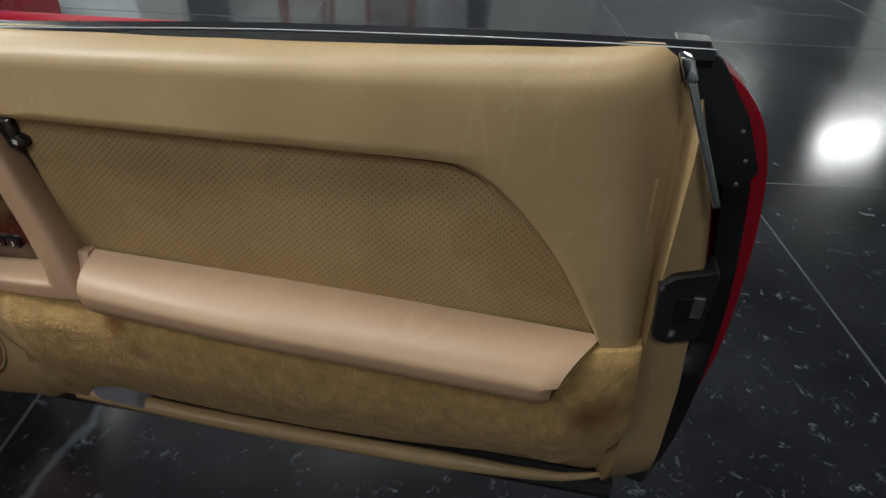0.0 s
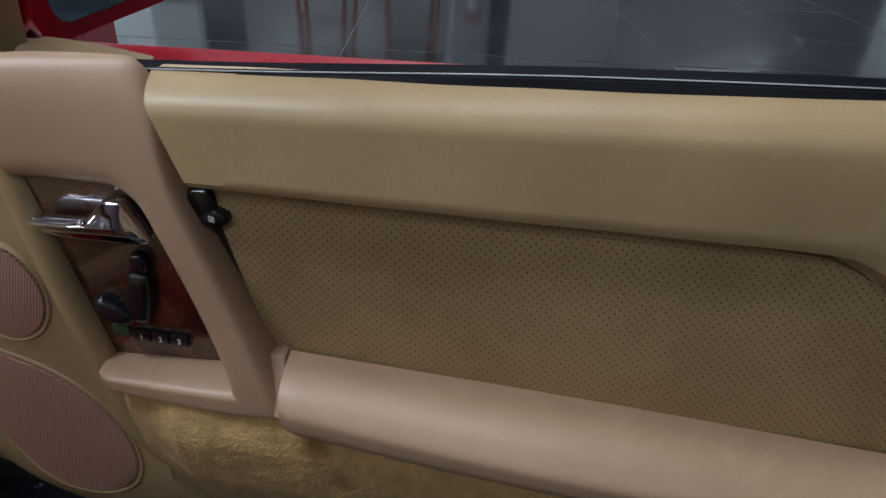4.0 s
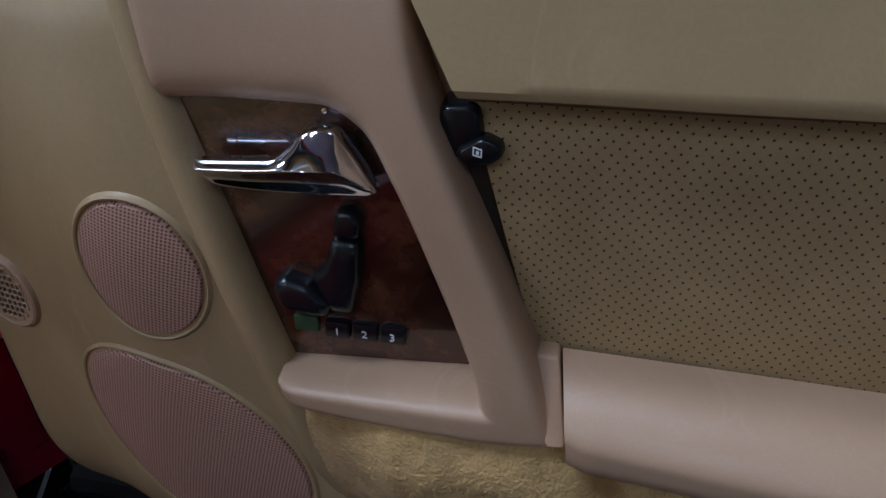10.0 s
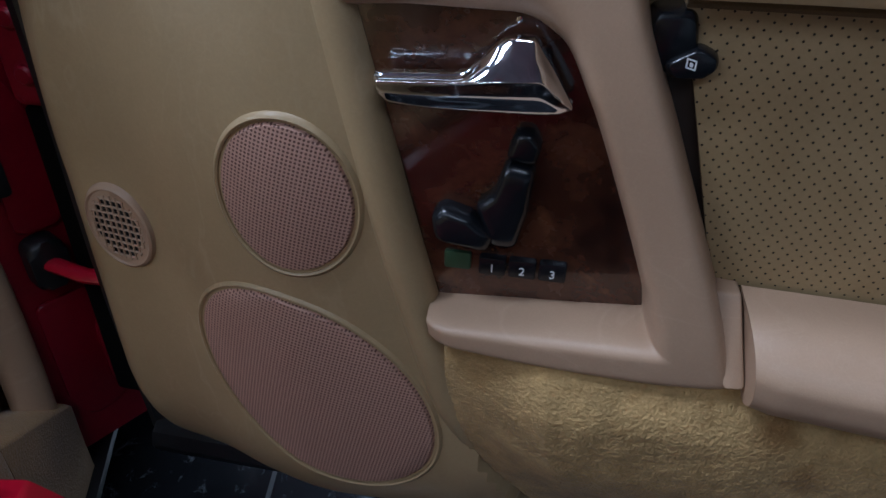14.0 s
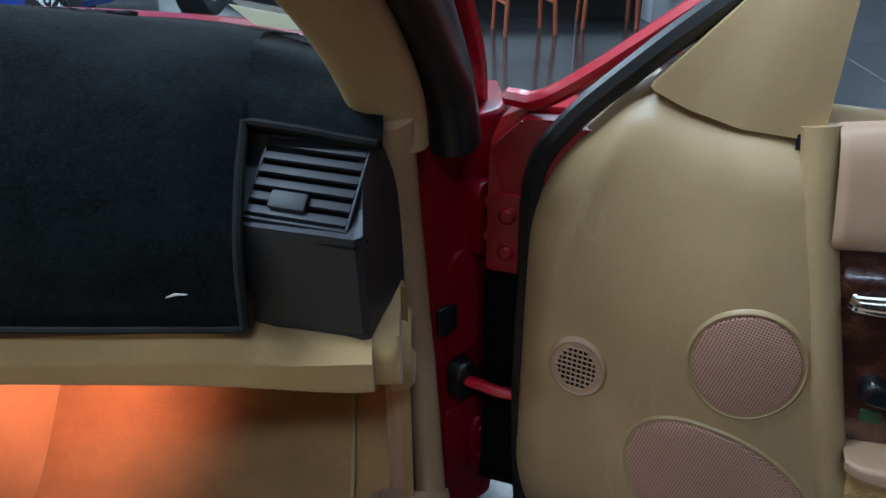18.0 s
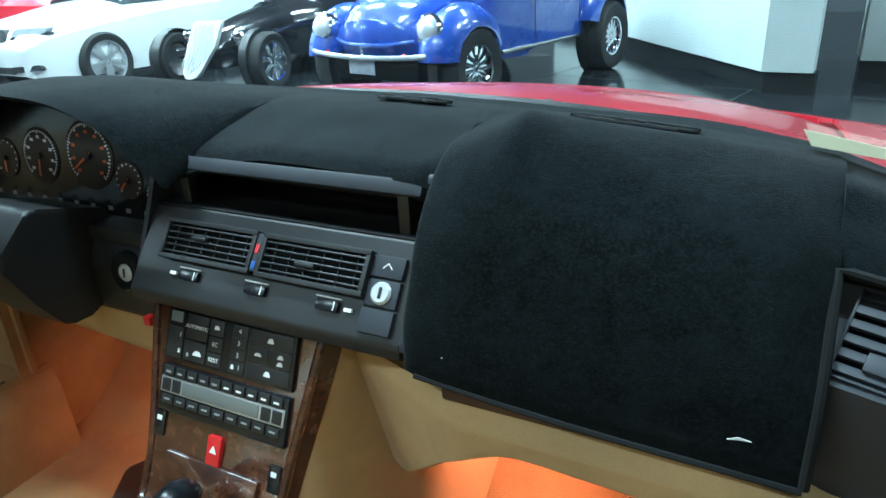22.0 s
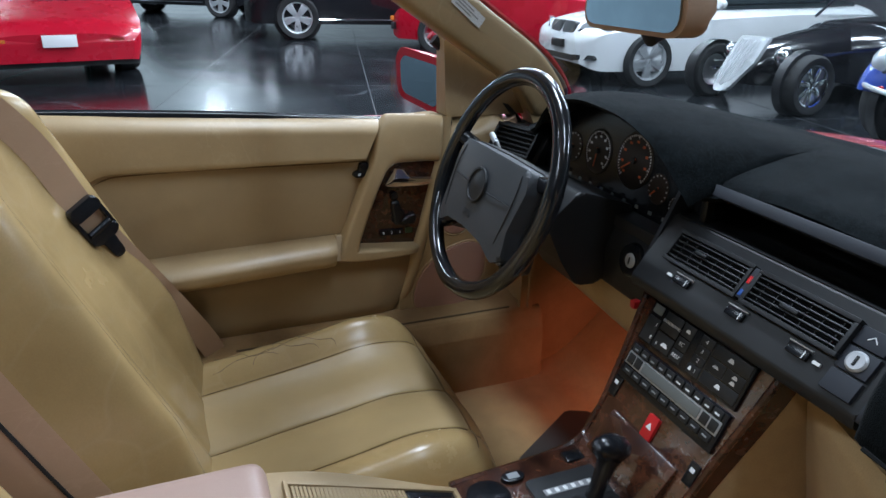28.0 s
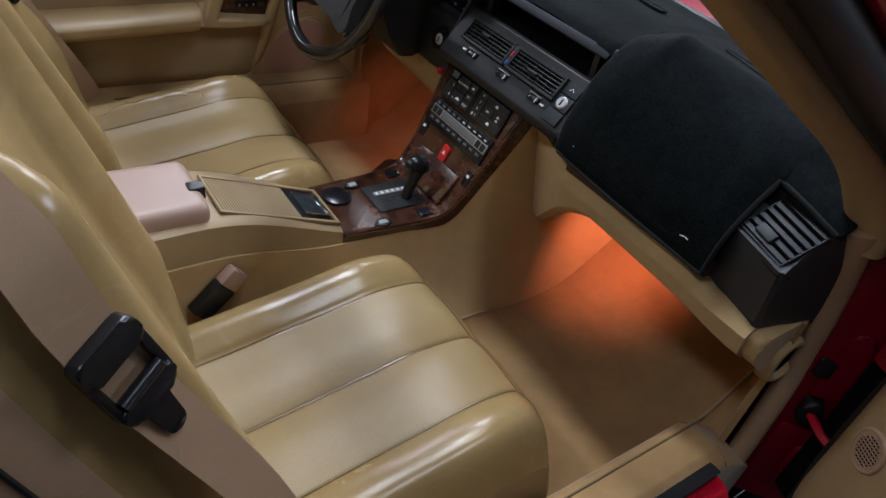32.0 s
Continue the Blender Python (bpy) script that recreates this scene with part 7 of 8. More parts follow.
def make_seat(name, cx, label, cushion_z, fore, hip, recline, swell):
    seat = thing(name, (cx, 0.4 + fore, 0.17), label, "car seat", "seats of the red car")
    half = 0.266
    seams = (-0.147, 0.0, 0.147)

    def shape(x):
        """Height of the padding across the seat: side bolsters and three flutes."""
        a = abs(x)
        z = swell[x > 0] * math.exp(-((a - 0.195) / 0.066) ** 2)
        for s in seams:
            z -= 0.004 * math.exp(-((x - s) / 0.006) ** 2) + 0.010 * math.exp(-((x - s) / 0.036) ** 2)
        if a > 0.21:
            z -= 0.062 * ((a - 0.21) / 0.056) ** 2.2
        return z
    ends = curve1([(0.08, -0.050), (0.30, -0.028), (0.45, -0.006), (0.57, 0.012), (0.64, 0.006), (0.69, -0.022), (0.725, -0.085), (0.735, -0.15)])

    def cushion(s, t):
        x = lerp(-half, half, t)
        k = curve1([(0, 0.08), (0.7, 0.58), (0.9, 0.71), (1.0, 0.735)])(s)
        pull = 0.060 * (abs(x) / half) ** 3
        z = cushion_z + ends(k) + shape(x) * (1 - 0.9 * max(0, (k - 0.62) / 0.115) ** 1.5) + 0.010 * max(0, (0.34 - k) / 0.26) * -1
        z += 0.0015 * noise.noise(Vector((x * 11 + cx, k * 9, 2)))
        return Vector((cx + x, k + fore - pull * (k > 0.5) * (k - 0.5) / 0.235, z))
    part("cushion", sheet(cushion, 50, 90), SEAT, seat, "tan leather seat cushion", 60)
    for a, b in zip(seams, seams[1:]):
        part("perforated_strip", sheet(lambda s, t, a=a, b=b: cushion(lerp(0.01, 0.825, s), (lerp(a + 0.004, b - 0.004, t) + half) / (2 * half)) + Vector((0, 0, 0.0014)), 40, 16), SEAT_HOLES, seat, "perforated leather strip", 60)
    for sv in seams:
        part("seam", tube([cushion(s, (sv + half) / (2 * half)) + Vector((0, 0, 0.0016)) for s in [0.08 + 0.74 * k / 30 for k in range(31)]], 0.0007, 5), SEAM_THREAD, seat, "stitched seam")
    part("cross_stitch", tube([cushion(0.83, t) + Vector((0, 0, 0.0024)) for t in [0.10 + 0.80 * k / 60 for k in range(61)]], 0.0008, 5), SEAM_THREAD, seat)
    if cx < 0:  # worn outer bolster, its creases drawn as thin dark lines
        for s0, t0, s1, t1 in ((0.22, 0.17, 0.62, 0.10), (0.30, 0.05, 0.52, 0.19), (0.40, 0.05, 0.58, 0.20), (0.20, 0.07, 0.40, 0.17), (0.34, 0.18, 0.46, 0.06), (0.52, 0.07, 0.74, 0.13)):
            part("leather_crease", tube([cushion(lerp(s0, s1, k / 14) + 0.012 * math.sin(k * 0.9 + 9 * s0), lerp(t0, t1, k / 14) + 0.006 * math.sin(k * 1.3 + 5 * t1)) + Vector((0, 0, -0.0001)) for k in range(15)], [0.0003] + [0.0008] * 13 + [0.0003], 5), STITCH, seat, "dark line drawn along a crease in the worn leather")
    # sides and front of the cushion down to the runner
    part("cushion_side", joined(*[sheet(lambda s, t, e=e: cushion(s, e).lerp(Vector((cushion(s, e).x + (0.004 if e else -0.004), cushion(s, e).y - 0.01 * t, 0.20)), t) + Vector(((0.010 if e else -0.010) * math.sin(math.pi * t), 0, 0)), 40, 8) for e in (0.0, 1.0)],
                                sheet(lambda s, t: cushion(1.0, s).lerp(Vector((cushion(1.0, s).x, cushion(1.0, s).y - 0.05, 0.20)), t), 30, 6)), LEATHER_BACK, seat, "tan leather cushion side")
    part("seat_runner", joined(box(cx - 0.20, cx - 0.16, 0.10 + fore, 0.62 + fore, 0.165, 0.215, 0.004), box(cx + 0.16, cx + 0.20, 0.10 + fore, 0.62 + fore, 0.165, 0.215, 0.004)), RUBBER, seat)
    # reclined backrest
    bm_ = Matrix.Translation((cx, hip, cushion_z - 0.03)) @ pose(0, 0, 0, recline, 0, 0)  # x across, y forward off the face, z up the back

    def wide(h):
        return curve1([(0, 0.262), (0.25, 0.268), (0.45, 0.262), (0.62, 0.240), (0.70, 0.20)])(h)

    def back(s, t):
        h = TALL * s
        x = lerp(-1, 1, t) * wide(h)
        a = abs(x) / wide(h)
        y = -0.038 + 0.056 * math.exp(-((a - 0.78) / 0.23) ** 2) * min(1, 0.35 + 2.2 * s) - 0.062 * max(0, (a - 0.80) / 0.20) ** 2
        for sv in seams:
            y -= 0.005 * math.exp(-((x - sv) / 0.010) ** 2) * min(1, max(0, (0.60 - h) / 0.12))
        y -= 0.06 * max(0, (s - 0.88) / 0.12) ** 2
        return bm_ @ Vector((x, y, h))
    part("backrest", sheet(back, 46, 70), SEAT, seat, "tan leather backrest", 60)
    for sv in (seams[0], seams[-1]):
        part("back_seam", tube([back(s, 0.5 + 0.5 * sv / wide(TALL * s)) + Vector((0, -0.002, 0.001)) for s in [0.02 + 0.8 * k / 24 for k in range(25)]], 0.0009, 5), SEAM_THREAD, seat)

    def shell(s, t):
        h = TALL * s
        x = lerp(-1, 1, t) * wide(h) * 1.015
        a = abs(lerp(-1, 1, t))
        return bm_ @ Vector((x, -0.165 - 0.03 * (1 - a ** 4), h))
    part("back_shell", sheet(shell, 24, 24), PINK, seat, "rosy tan seat shell")
    for e in (0.0, 1.0):
        part("back_side", sheet(lambda s, t, e=e: back(s, e).lerp(shell(s, e), t) + bm_.to_3x3() @ Vector(((0.006 if e else -0.006) * math.sin(math.pi * t), 0, 0)), 30, 6), PINK, seat, "rosy tan side of the backrest")
        part("side_seam", tube([back(s, e).lerp(shell(s, e), 0.42) + bm_.to_3x3() @ Vector(((0.006 if e else -0.006), 0, 0)) for s in [k / 24 for k in range(25)]], 0.0028, 6), RUBBER, seat, "dark joint")
    part("headrest", sheet(lambda s, t: bm_ @ Vector((0.205 * math.copysign(abs(math.cos(2 * math.pi * s)) ** 0.7, math.cos(2 * math.pi * s)) * math.sin(math.pi * t) ** 0.35, -0.075 + 0.065 * math.copysign(abs(math.sin(2 * math.pi * s)) ** 0.7, math.sin(2 * math.pi * s)) * math.sin(math.pi * t) ** 0.35, TALL + 0.085 - 0.115 * math.cos(math.pi * t))), 32, 16, None, True), SEAT, seat, "tan leather headrest")
    return seat, bm_


pseat, pback = make_seat("tan_car_seat", 0.412, "tan leather passenger seat with perforated flutes", 0.375, -0.02, 0.232, 21, (0.030, 0.026))
dseat, dback = make_seat("tan_car_seat", -0.392, "creased tan leather driver's seat with fluted cushion", 0.345, 0.0, 0.262, 24, (0.056, 0.030))


def make_belt(name, points, hold, facing, label):
    """A belt along points; the tongue sits at the share hold of its length and turns its face to facing."""
    belt = thing(name, points[-1], label, "seat belt", "seat belts")
    path = spline(points, 40)
    k = round(hold * 40)
    along = (path[k + 1] - path[k - 1]).normalized()
    face_out = Vector(facing)
    across = along.cross(face_out).normalized()
    face_out = across.cross(along).normalized()
    part("webbing", sheet(lambda s, t: path[min(40, round(s * 40))] + across * lerp(-0.024, 0.024, t), 40, 3, face_out * 0.002), PINK, belt, "rosy tan webbing")
    tm_ = Matrix((across, -along, face_out)).transposed().to_4x4()
    tm_.translation = path[k] + face_out * 0.006
    tm_ = tm_ @ Matrix.Scale(0.80, 4)
    put = lambda p, q_, r: tm_ @ Vector((p, q_, r))
    tongue = part("tongue", joined(prism(rounded([(-0.036, 0.016, 0.01), (0.036, 0.016, 0.01), (0.034, 0.048, 0.012), (-0.034, 0.048, 0.012)], 4), -0.004, 0.014, put, 0.005, 3),
                                    prism(rounded([(-0.032, -0.052, 0.014), (0.032, -0.052, 0.014), (0.036, -0.026, 0.008), (-0.036, -0.026, 0.008)], 4), -0.004, 0.012, put, 0.005, 3),
                                    box(-0.036, -0.026, -0.035, 0.03, -0.004, 0.010, 0.003, tm_), box(0.026, 0.036, -0.035, 0.03, -0.004, 0.010, 0.003, tm_)), GLOSSY, belt, "black plastic belt tongue")
    part("tongue_blade", prism(rounded([(-0.012, -0.102, 0.010), (0.012, -0.102, 0.010), (0.016, -0.048, 0.003), (-0.016, -0.048, 0.003)], 4), 0.0, 0.007, put, 0.002, 2), GLOSSY, tongue)
    part("tongue_bar", tube([tm_ @ Vector((-0.026, -0.020, 0.010)), tm_ @ Vector((0.026, -0.020, 0.010))], 0.006, 12), GLOSSY, tongue)
    return belt


make_belt("seat_belt", [(0.615, -0.05, 1.00), (0.645, -0.01, 0.93), (0.655, 0.005, 0.885), (0.662, 0.040, 0.80), (0.690, 0.134, 0.62), (0.715, 0.19, 0.46), (0.725, 0.21, 0.33)], 0.28, (0.62, 0.2, 0.55), "rosy seat belt with black tongue at the passenger seat")
make_belt("seat_belt", [(-0.49, -0.05, 0.95), (-0.525, 0.024, 0.84), (-0.55, 0.085, 0.70), (-0.60, 0.175, 0.53), (-0.655, 0.25, 0.37), (-0.68, 0.27, 0.28)], 0.38, (0.85, 0.35, 0.35), "rosy seat belt with black tongue at the driver's seat")
buckle = thing("belt_buckle", (0.13, 0.33, 0.36), "seat belt buckle with rosy body and black collar", "buckle")
bk = Matrix.Translation((0.138, 0.295, 0.380)) @ pose(0, 0, 0, -50, 0, 8)
part("buckle_collar", box(-0.012, 0.012, -0.022, 0.022, -0.07, 0.0, 0.004, bk), RUBBER, buckle, "black collar")
part("buckle_body", box(-0.012, 0.012, -0.021, 0.021, 0.0, 0.036, 0.004, bk), ROSE, buckle, "rosy buckle body")
part("buckle_button", box(-0.009, 0.009, -0.016, 0.016, 0.036, 0.0375, 0.001, bk), ROSE, buckle)

# ---- showroom ----
floor = tagged(new("floor", mesh_of("floor", box(-24, 15, -9, 14, GROUND - 0.1, GROUND), FLOOR)), "polished dark concrete showroom floor with saw-cut joints", "floor", kind="structure")
tilt = Matrix.Translation((3.02, 1.326, GROUND)) @ pose(0, 0, 0, 0, 0, -13.0)
for k in range(-14, 5):
    part("joint", box(k * 1.93 - 0.0035, k * 1.93 + 0.0035, -12, 14, 0.0, 0.0012, 0, tilt), JOINT, floor)
for k in range(-6, 8):
    part("joint", box(-28, 7, k * 1.93 + 0.65 - 0.0035, k * 1.93 + 0.65 + 0.0035, 0.0, 0.0011, 0, tilt), JOINT, floor)
for nm, dims in (("wall_west", (-24.2, -24, -9, 14)), ("wall_east", (15, 15.2, -9, 14)), ("wall_south", (-24.2, 15.2, -9.2, -9)), ("wall_north", (-24.2, 15.2, 14, 14.2))):
    w = tagged(new(nm, mesh_of(nm, box(*dims, GROUND, CEILING), WALL_DARK if nm == "wall_north" else WALL_WHITE)), "painted showroom wall", "wall", kind="structure")
tagged(new("ceiling", mesh_of("ceiling", box(-24.2, 15.2, -9.2, 14.2, CEILING, CEILING + 0.2), CEIL_DARK)), "grey painted showroom ceiling", "ceiling", kind="structure")
# housings for the added lamps, out of view
first = None
for lx, ly, power in LAMPS:
    if first is None:
        first = thing("unseen_ceiling_lamp", None, "long white ceiling lamp, unseen and added for light", "ceiling lamp", "ceiling lamps", m=pose(lx, ly, CEILING - 0.12))
        part("lamp_housing", box(-0.78, 0.78, -0.25, 0.25, 0.0, 0.12, 0.02), LAMP_HOUSING, first)
    else:
        copy_thing(first, pose(lx, ly, CEILING - 0.12))

EYE_SPOT = Vector((0.7, 0.35, 1.0))
DEEP = Matrix.Translation(EYE_SPOT) @ Matrix.Scale(1.08, 4) @ Matrix.Translation(-EYE_SPOT)  # the far things, sized for the floor's level
# white partition with black skirting
wall_run = [(-2.6, 10.2), (-1.3, 8.45), (0.36, 5.98), (0.70, 5.96), (0.72, 6.15), (0.55, 6.3), (-1.1, 8.6), (-2.4, 10.35)]
partition = thing("partition", None, "white painted bar wall with black top and skirting", "wall", kind="structure", m=DEEP)
part("partition_panel", prism([Vector(p) for p in wall_run], 0.16, 0.80, same), WALL_WHITE, partition)
part("bar_top", prism([Vector((p[0] * 1.0 + (-0.05 if k < 4 else 0.30), p[1] - (0.05 if k < 4 else -0.30))) for k, p in enumerate(wall_run)], 0.80, 0.85, same, 0.006, 2), BASE_BLACK, partition, "black bar top")
part("skirting", prism([Vector((p[0] * 1.0 + 0.02, p[1] + 0.03)) for p in wall_run], 0.0, 0.16, same), BASE_BLACK, partition, "black skirting")
counter = thing("counter", None, "long white bar counter with black base", "counter", m=DEEP)
part("counter_front", box(1.02, 3.05, 6.62, 6.7, 0.16, 1.05, 0.006, pose(0, 0, 0, 0, 0, 0)), WALL_WHITE, counter)
part("counter_base", box(1.02, 3.05, 6.64, 6.9, 0.0, 0.16), BASE_BLACK, counter)
part("counter_top", box(0.98, 3.1, 6.5, 7.2, 1.05, 1.09, 0.006), BASE_BLACK, counter)
part("counter_back", box(1.02, 3.05, 6.9, 7.1, 0.16, 1.05), WALL_WHITE, counter)
pier = thing("white_pier", None, "white painted pier with black base", "pier", kind="structure", m=DEEP)
part("pier_shaft", box(3.5, 4.6, 6.7, 6.9, 0.13, 3.0), WALL_WHITE, pier)
part("pier_base", box(3.5, 4.6, 6.69, 6.9, 0.0, 0.13), BASE_BLACK, pier)
part("pier_shaft", box(3.2, 3.5, 6.78, 6.9, 0.0, 3.0), WALL_DARK, pier)


def make_stool(m):
    st = thing("bar_stool", None, "red-stained wooden bar stool at the counter", "bar stool", "bar stools", m=m)
    for sx in (-1, 1):
        for sy in (-1, 1):
            part("leg", tube([(sx * 0.20, sy * 0.19, 0.0), (sx * 0.165, sy * 0.155, 0.74)], [0.017, 0.021], 6), STOOL_WOOD, st)
        part("side_stretcher", tube([(sx * 0.19, -0.18, 0.24), (sx * 0.19, 0.18, 0.24)], 0.012, 6), STOOL_WOOD, st)
        part("side_stretcher", tube([(sx * 0.178, -0.17, 0.48), (sx * 0.178, 0.17, 0.48)], 0.012, 6), STOOL_WOOD, st)
        part("back_post", tube([(sx * 0.165, 0.155, 0.74), (sx * 0.18, 0.20, 1.12)], [0.02, 0.016], 6), STOOL_WOOD, st)
    for sy in (-1, 1):
        part("front_stretcher", tube([(-0.185, sy * 0.175, 0.32), (0.185, sy * 0.175, 0.32)], 0.014, 6), STOOL_WOOD, st)
    part("seat", box(-0.20, 0.20, -0.19, 0.19, 0.74, 0.79, 0.012), STOOL_WOOD, st)
    part("backrest", box(-0.19, 0.19, 0.18, 0.215, 0.98, 1.12, 0.01), STOOL_WOOD, st)
    return st


stool = make_stool(DEEP @ pose(1.68, 5.92, 0, 0, 0, 8))
copy_thing(stool, DEEP @ pose(2.42, 6.22, 0, 0, 0, -6))
bin_ = thing("grey_box", None, "grey metal box with a round handle on the floor", "box", m=DEEP @ pose(2.97, 6.38, 0, 0, 0, 3))
part("box_body", box(-0.17, 0.17, -0.12, 0.12, 0.0, 0.95, 0.012), GREY_BOX, bin_)
part("box_label", box(-0.06, 0.08, -0.123, -0.119, 0.30, 0.36, 0), RED_PLASTIC, bin_, "red label")
part("box_knob", lathe([(0, 0.03), (0.035, 0.025), (0.045, 0.0)], pose(0.0, -0.12, 0.22, 90), 16), WHITE_PRINT, bin_)

LABEL = Matrix.Translation((-0.6572, 0.811, 1.0315)) @ Matrix((Vector((-0.21, 0.79, -0.58)), Vector((0.98, 0.19, -0.09)).cross(Vector((-0.21, 0.79, -0.58))), Vector((0.98, 0.19, -0.09)))).transposed().to_4x4()
# ---- parked cars ----
def road_wheel(parent, m, r, width, rim, kind, rim_mat):
    """A wheel in the frame m, whose z points outwards."""
    w = width / 2
    wh = part("wheel", lathe([(rim * 0.98, -w * 0.9), (r * 0.93, -w), (r, -w * 0.75), (r, w * 0.75), (r * 0.93, w), (rim * 1.08, w * 0.96), (rim, w * 0.88)], m, 36), TYRE, parent, "black tyre")
    bits = [lathe([(rim, w * 0.9), (rim * 0.93, w * 0.86), (rim * 0.88, w * 0.3), (rim * 0.85, -w * 0.6)], m, 32), lathe([(0, w * 0.7), (rim * 0.16, w * 0.68), (rim * 0.20, w * 0.45)], m, 16)]
    n = {"five": 5, "ten": 7, "dish": 12}[kind]
    for k in range(n):
        a = 360 * k / n
        wd = {"five": 0.085, "ten": 0.05, "dish": 0.045}[kind] * rim / 0.2
        if kind == "five":
            for d in (-9, 9):
                bits.append(box(rim * 0.14, rim * 0.92, -wd * 0.28, wd * 0.28, w * 0.45, w * 0.72, 0.004, m @ pose(0, 0, 0, 0, 0, a + d)))
        else:
            bits.append(box(rim * 0.14, rim * 0.92, -wd / 2, wd / 2, w * 0.40, w * 0.70, 0.004, m @ pose(0, 0, 0, 0, 0, a)))
    part("rim", joined(*bits), rim_mat, wh, "bright alloy rim")
    part("brake_disc", lathe([(0, w * 0.25), (rim * 0.62, w * 0.12), (rim * 0.86, -w * 0.3)], m, 24), SATIN if rim_mat is CHROME else RUBBER, wh)
    return wh


def loft_body(rows, nu, nv, power=2.6):
    """A car hull along its length. rows: (y, half width, bottom, side height, crown height)."""
    fy = [curve1([(r[0], r[k]) for r in rows]) for k in range(1, 5)]

    def f(s, t):
        y = lerp(rows[0][0], rows[-1][0], s)
        w, z0, zs, zt = (g(y) for g in fy)
        a = math.pi * (t - 0.5)
        c, d = math.cos(a), math.sin(a)
        if t <= 0.25 or t >= 0.75:
            k = (t / 0.25) if t <= 0.25 else ((1 - t) / 0.25)
            x = w * (0.94 + 0.06 * math.sin(math.pi * k / 2)) * (-1 if t <= 0.25 else 1)
            z = lerp(z0, zs, k)
        else:
            k = (t - 0.25) / 0.5
            e = 2 * k - 1
            x = w * math.copysign(abs(e), e)
            z = zs + (zt - zs) * (1 - abs(e) ** power) ** (1 / 1.6)
        return Vector((x, y, z))
    bm = sheet(f, nu, nv)
    bm.verts.ensure_lookup_table()
    for row in (list(bm.verts[:nv + 1]), list(bm.verts[-nv - 1:])):
        middle = bm.verts.new(sum((v.co for v in row), Vector()) / (nv + 1))
        for a, b in zip(row, row[1:] + row[:1]):
            bm.faces.new((a, b, middle))
    return bm


def parked_car(name, m, label, hull, glass_rows, paint, wheels, extras):
    car = thing(name, None, label, "car", "parked cars", m=m)
    part("body", loft_body(hull, 60, 48), paint, car)
    if glass_rows:
        part("windows", loft_body(glass_rows[0], 30, 40), CAR_GLASS, car, "dark side windows")
        part("roof", loft_body(glass_rows[1], 20, 30), paint, car)
    for x, y, r, width, rim, kind, rim_mat in wheels:
        side = 1 if x > 0 else -1
        part("wheel_arch", lathe([(r * 1.14, -0.09), (r * 1.14, 0.012), (r * 0.6, 0.012)], pose(x, y, r, 0, 90 * side, 0), 32), RUBBER, car)
        road_wheel(car, pose(x + side * 0.02, y, r, 0, 90 * side, 0), r, width, rim, kind, rim_mat)
    extras(car)
    return car


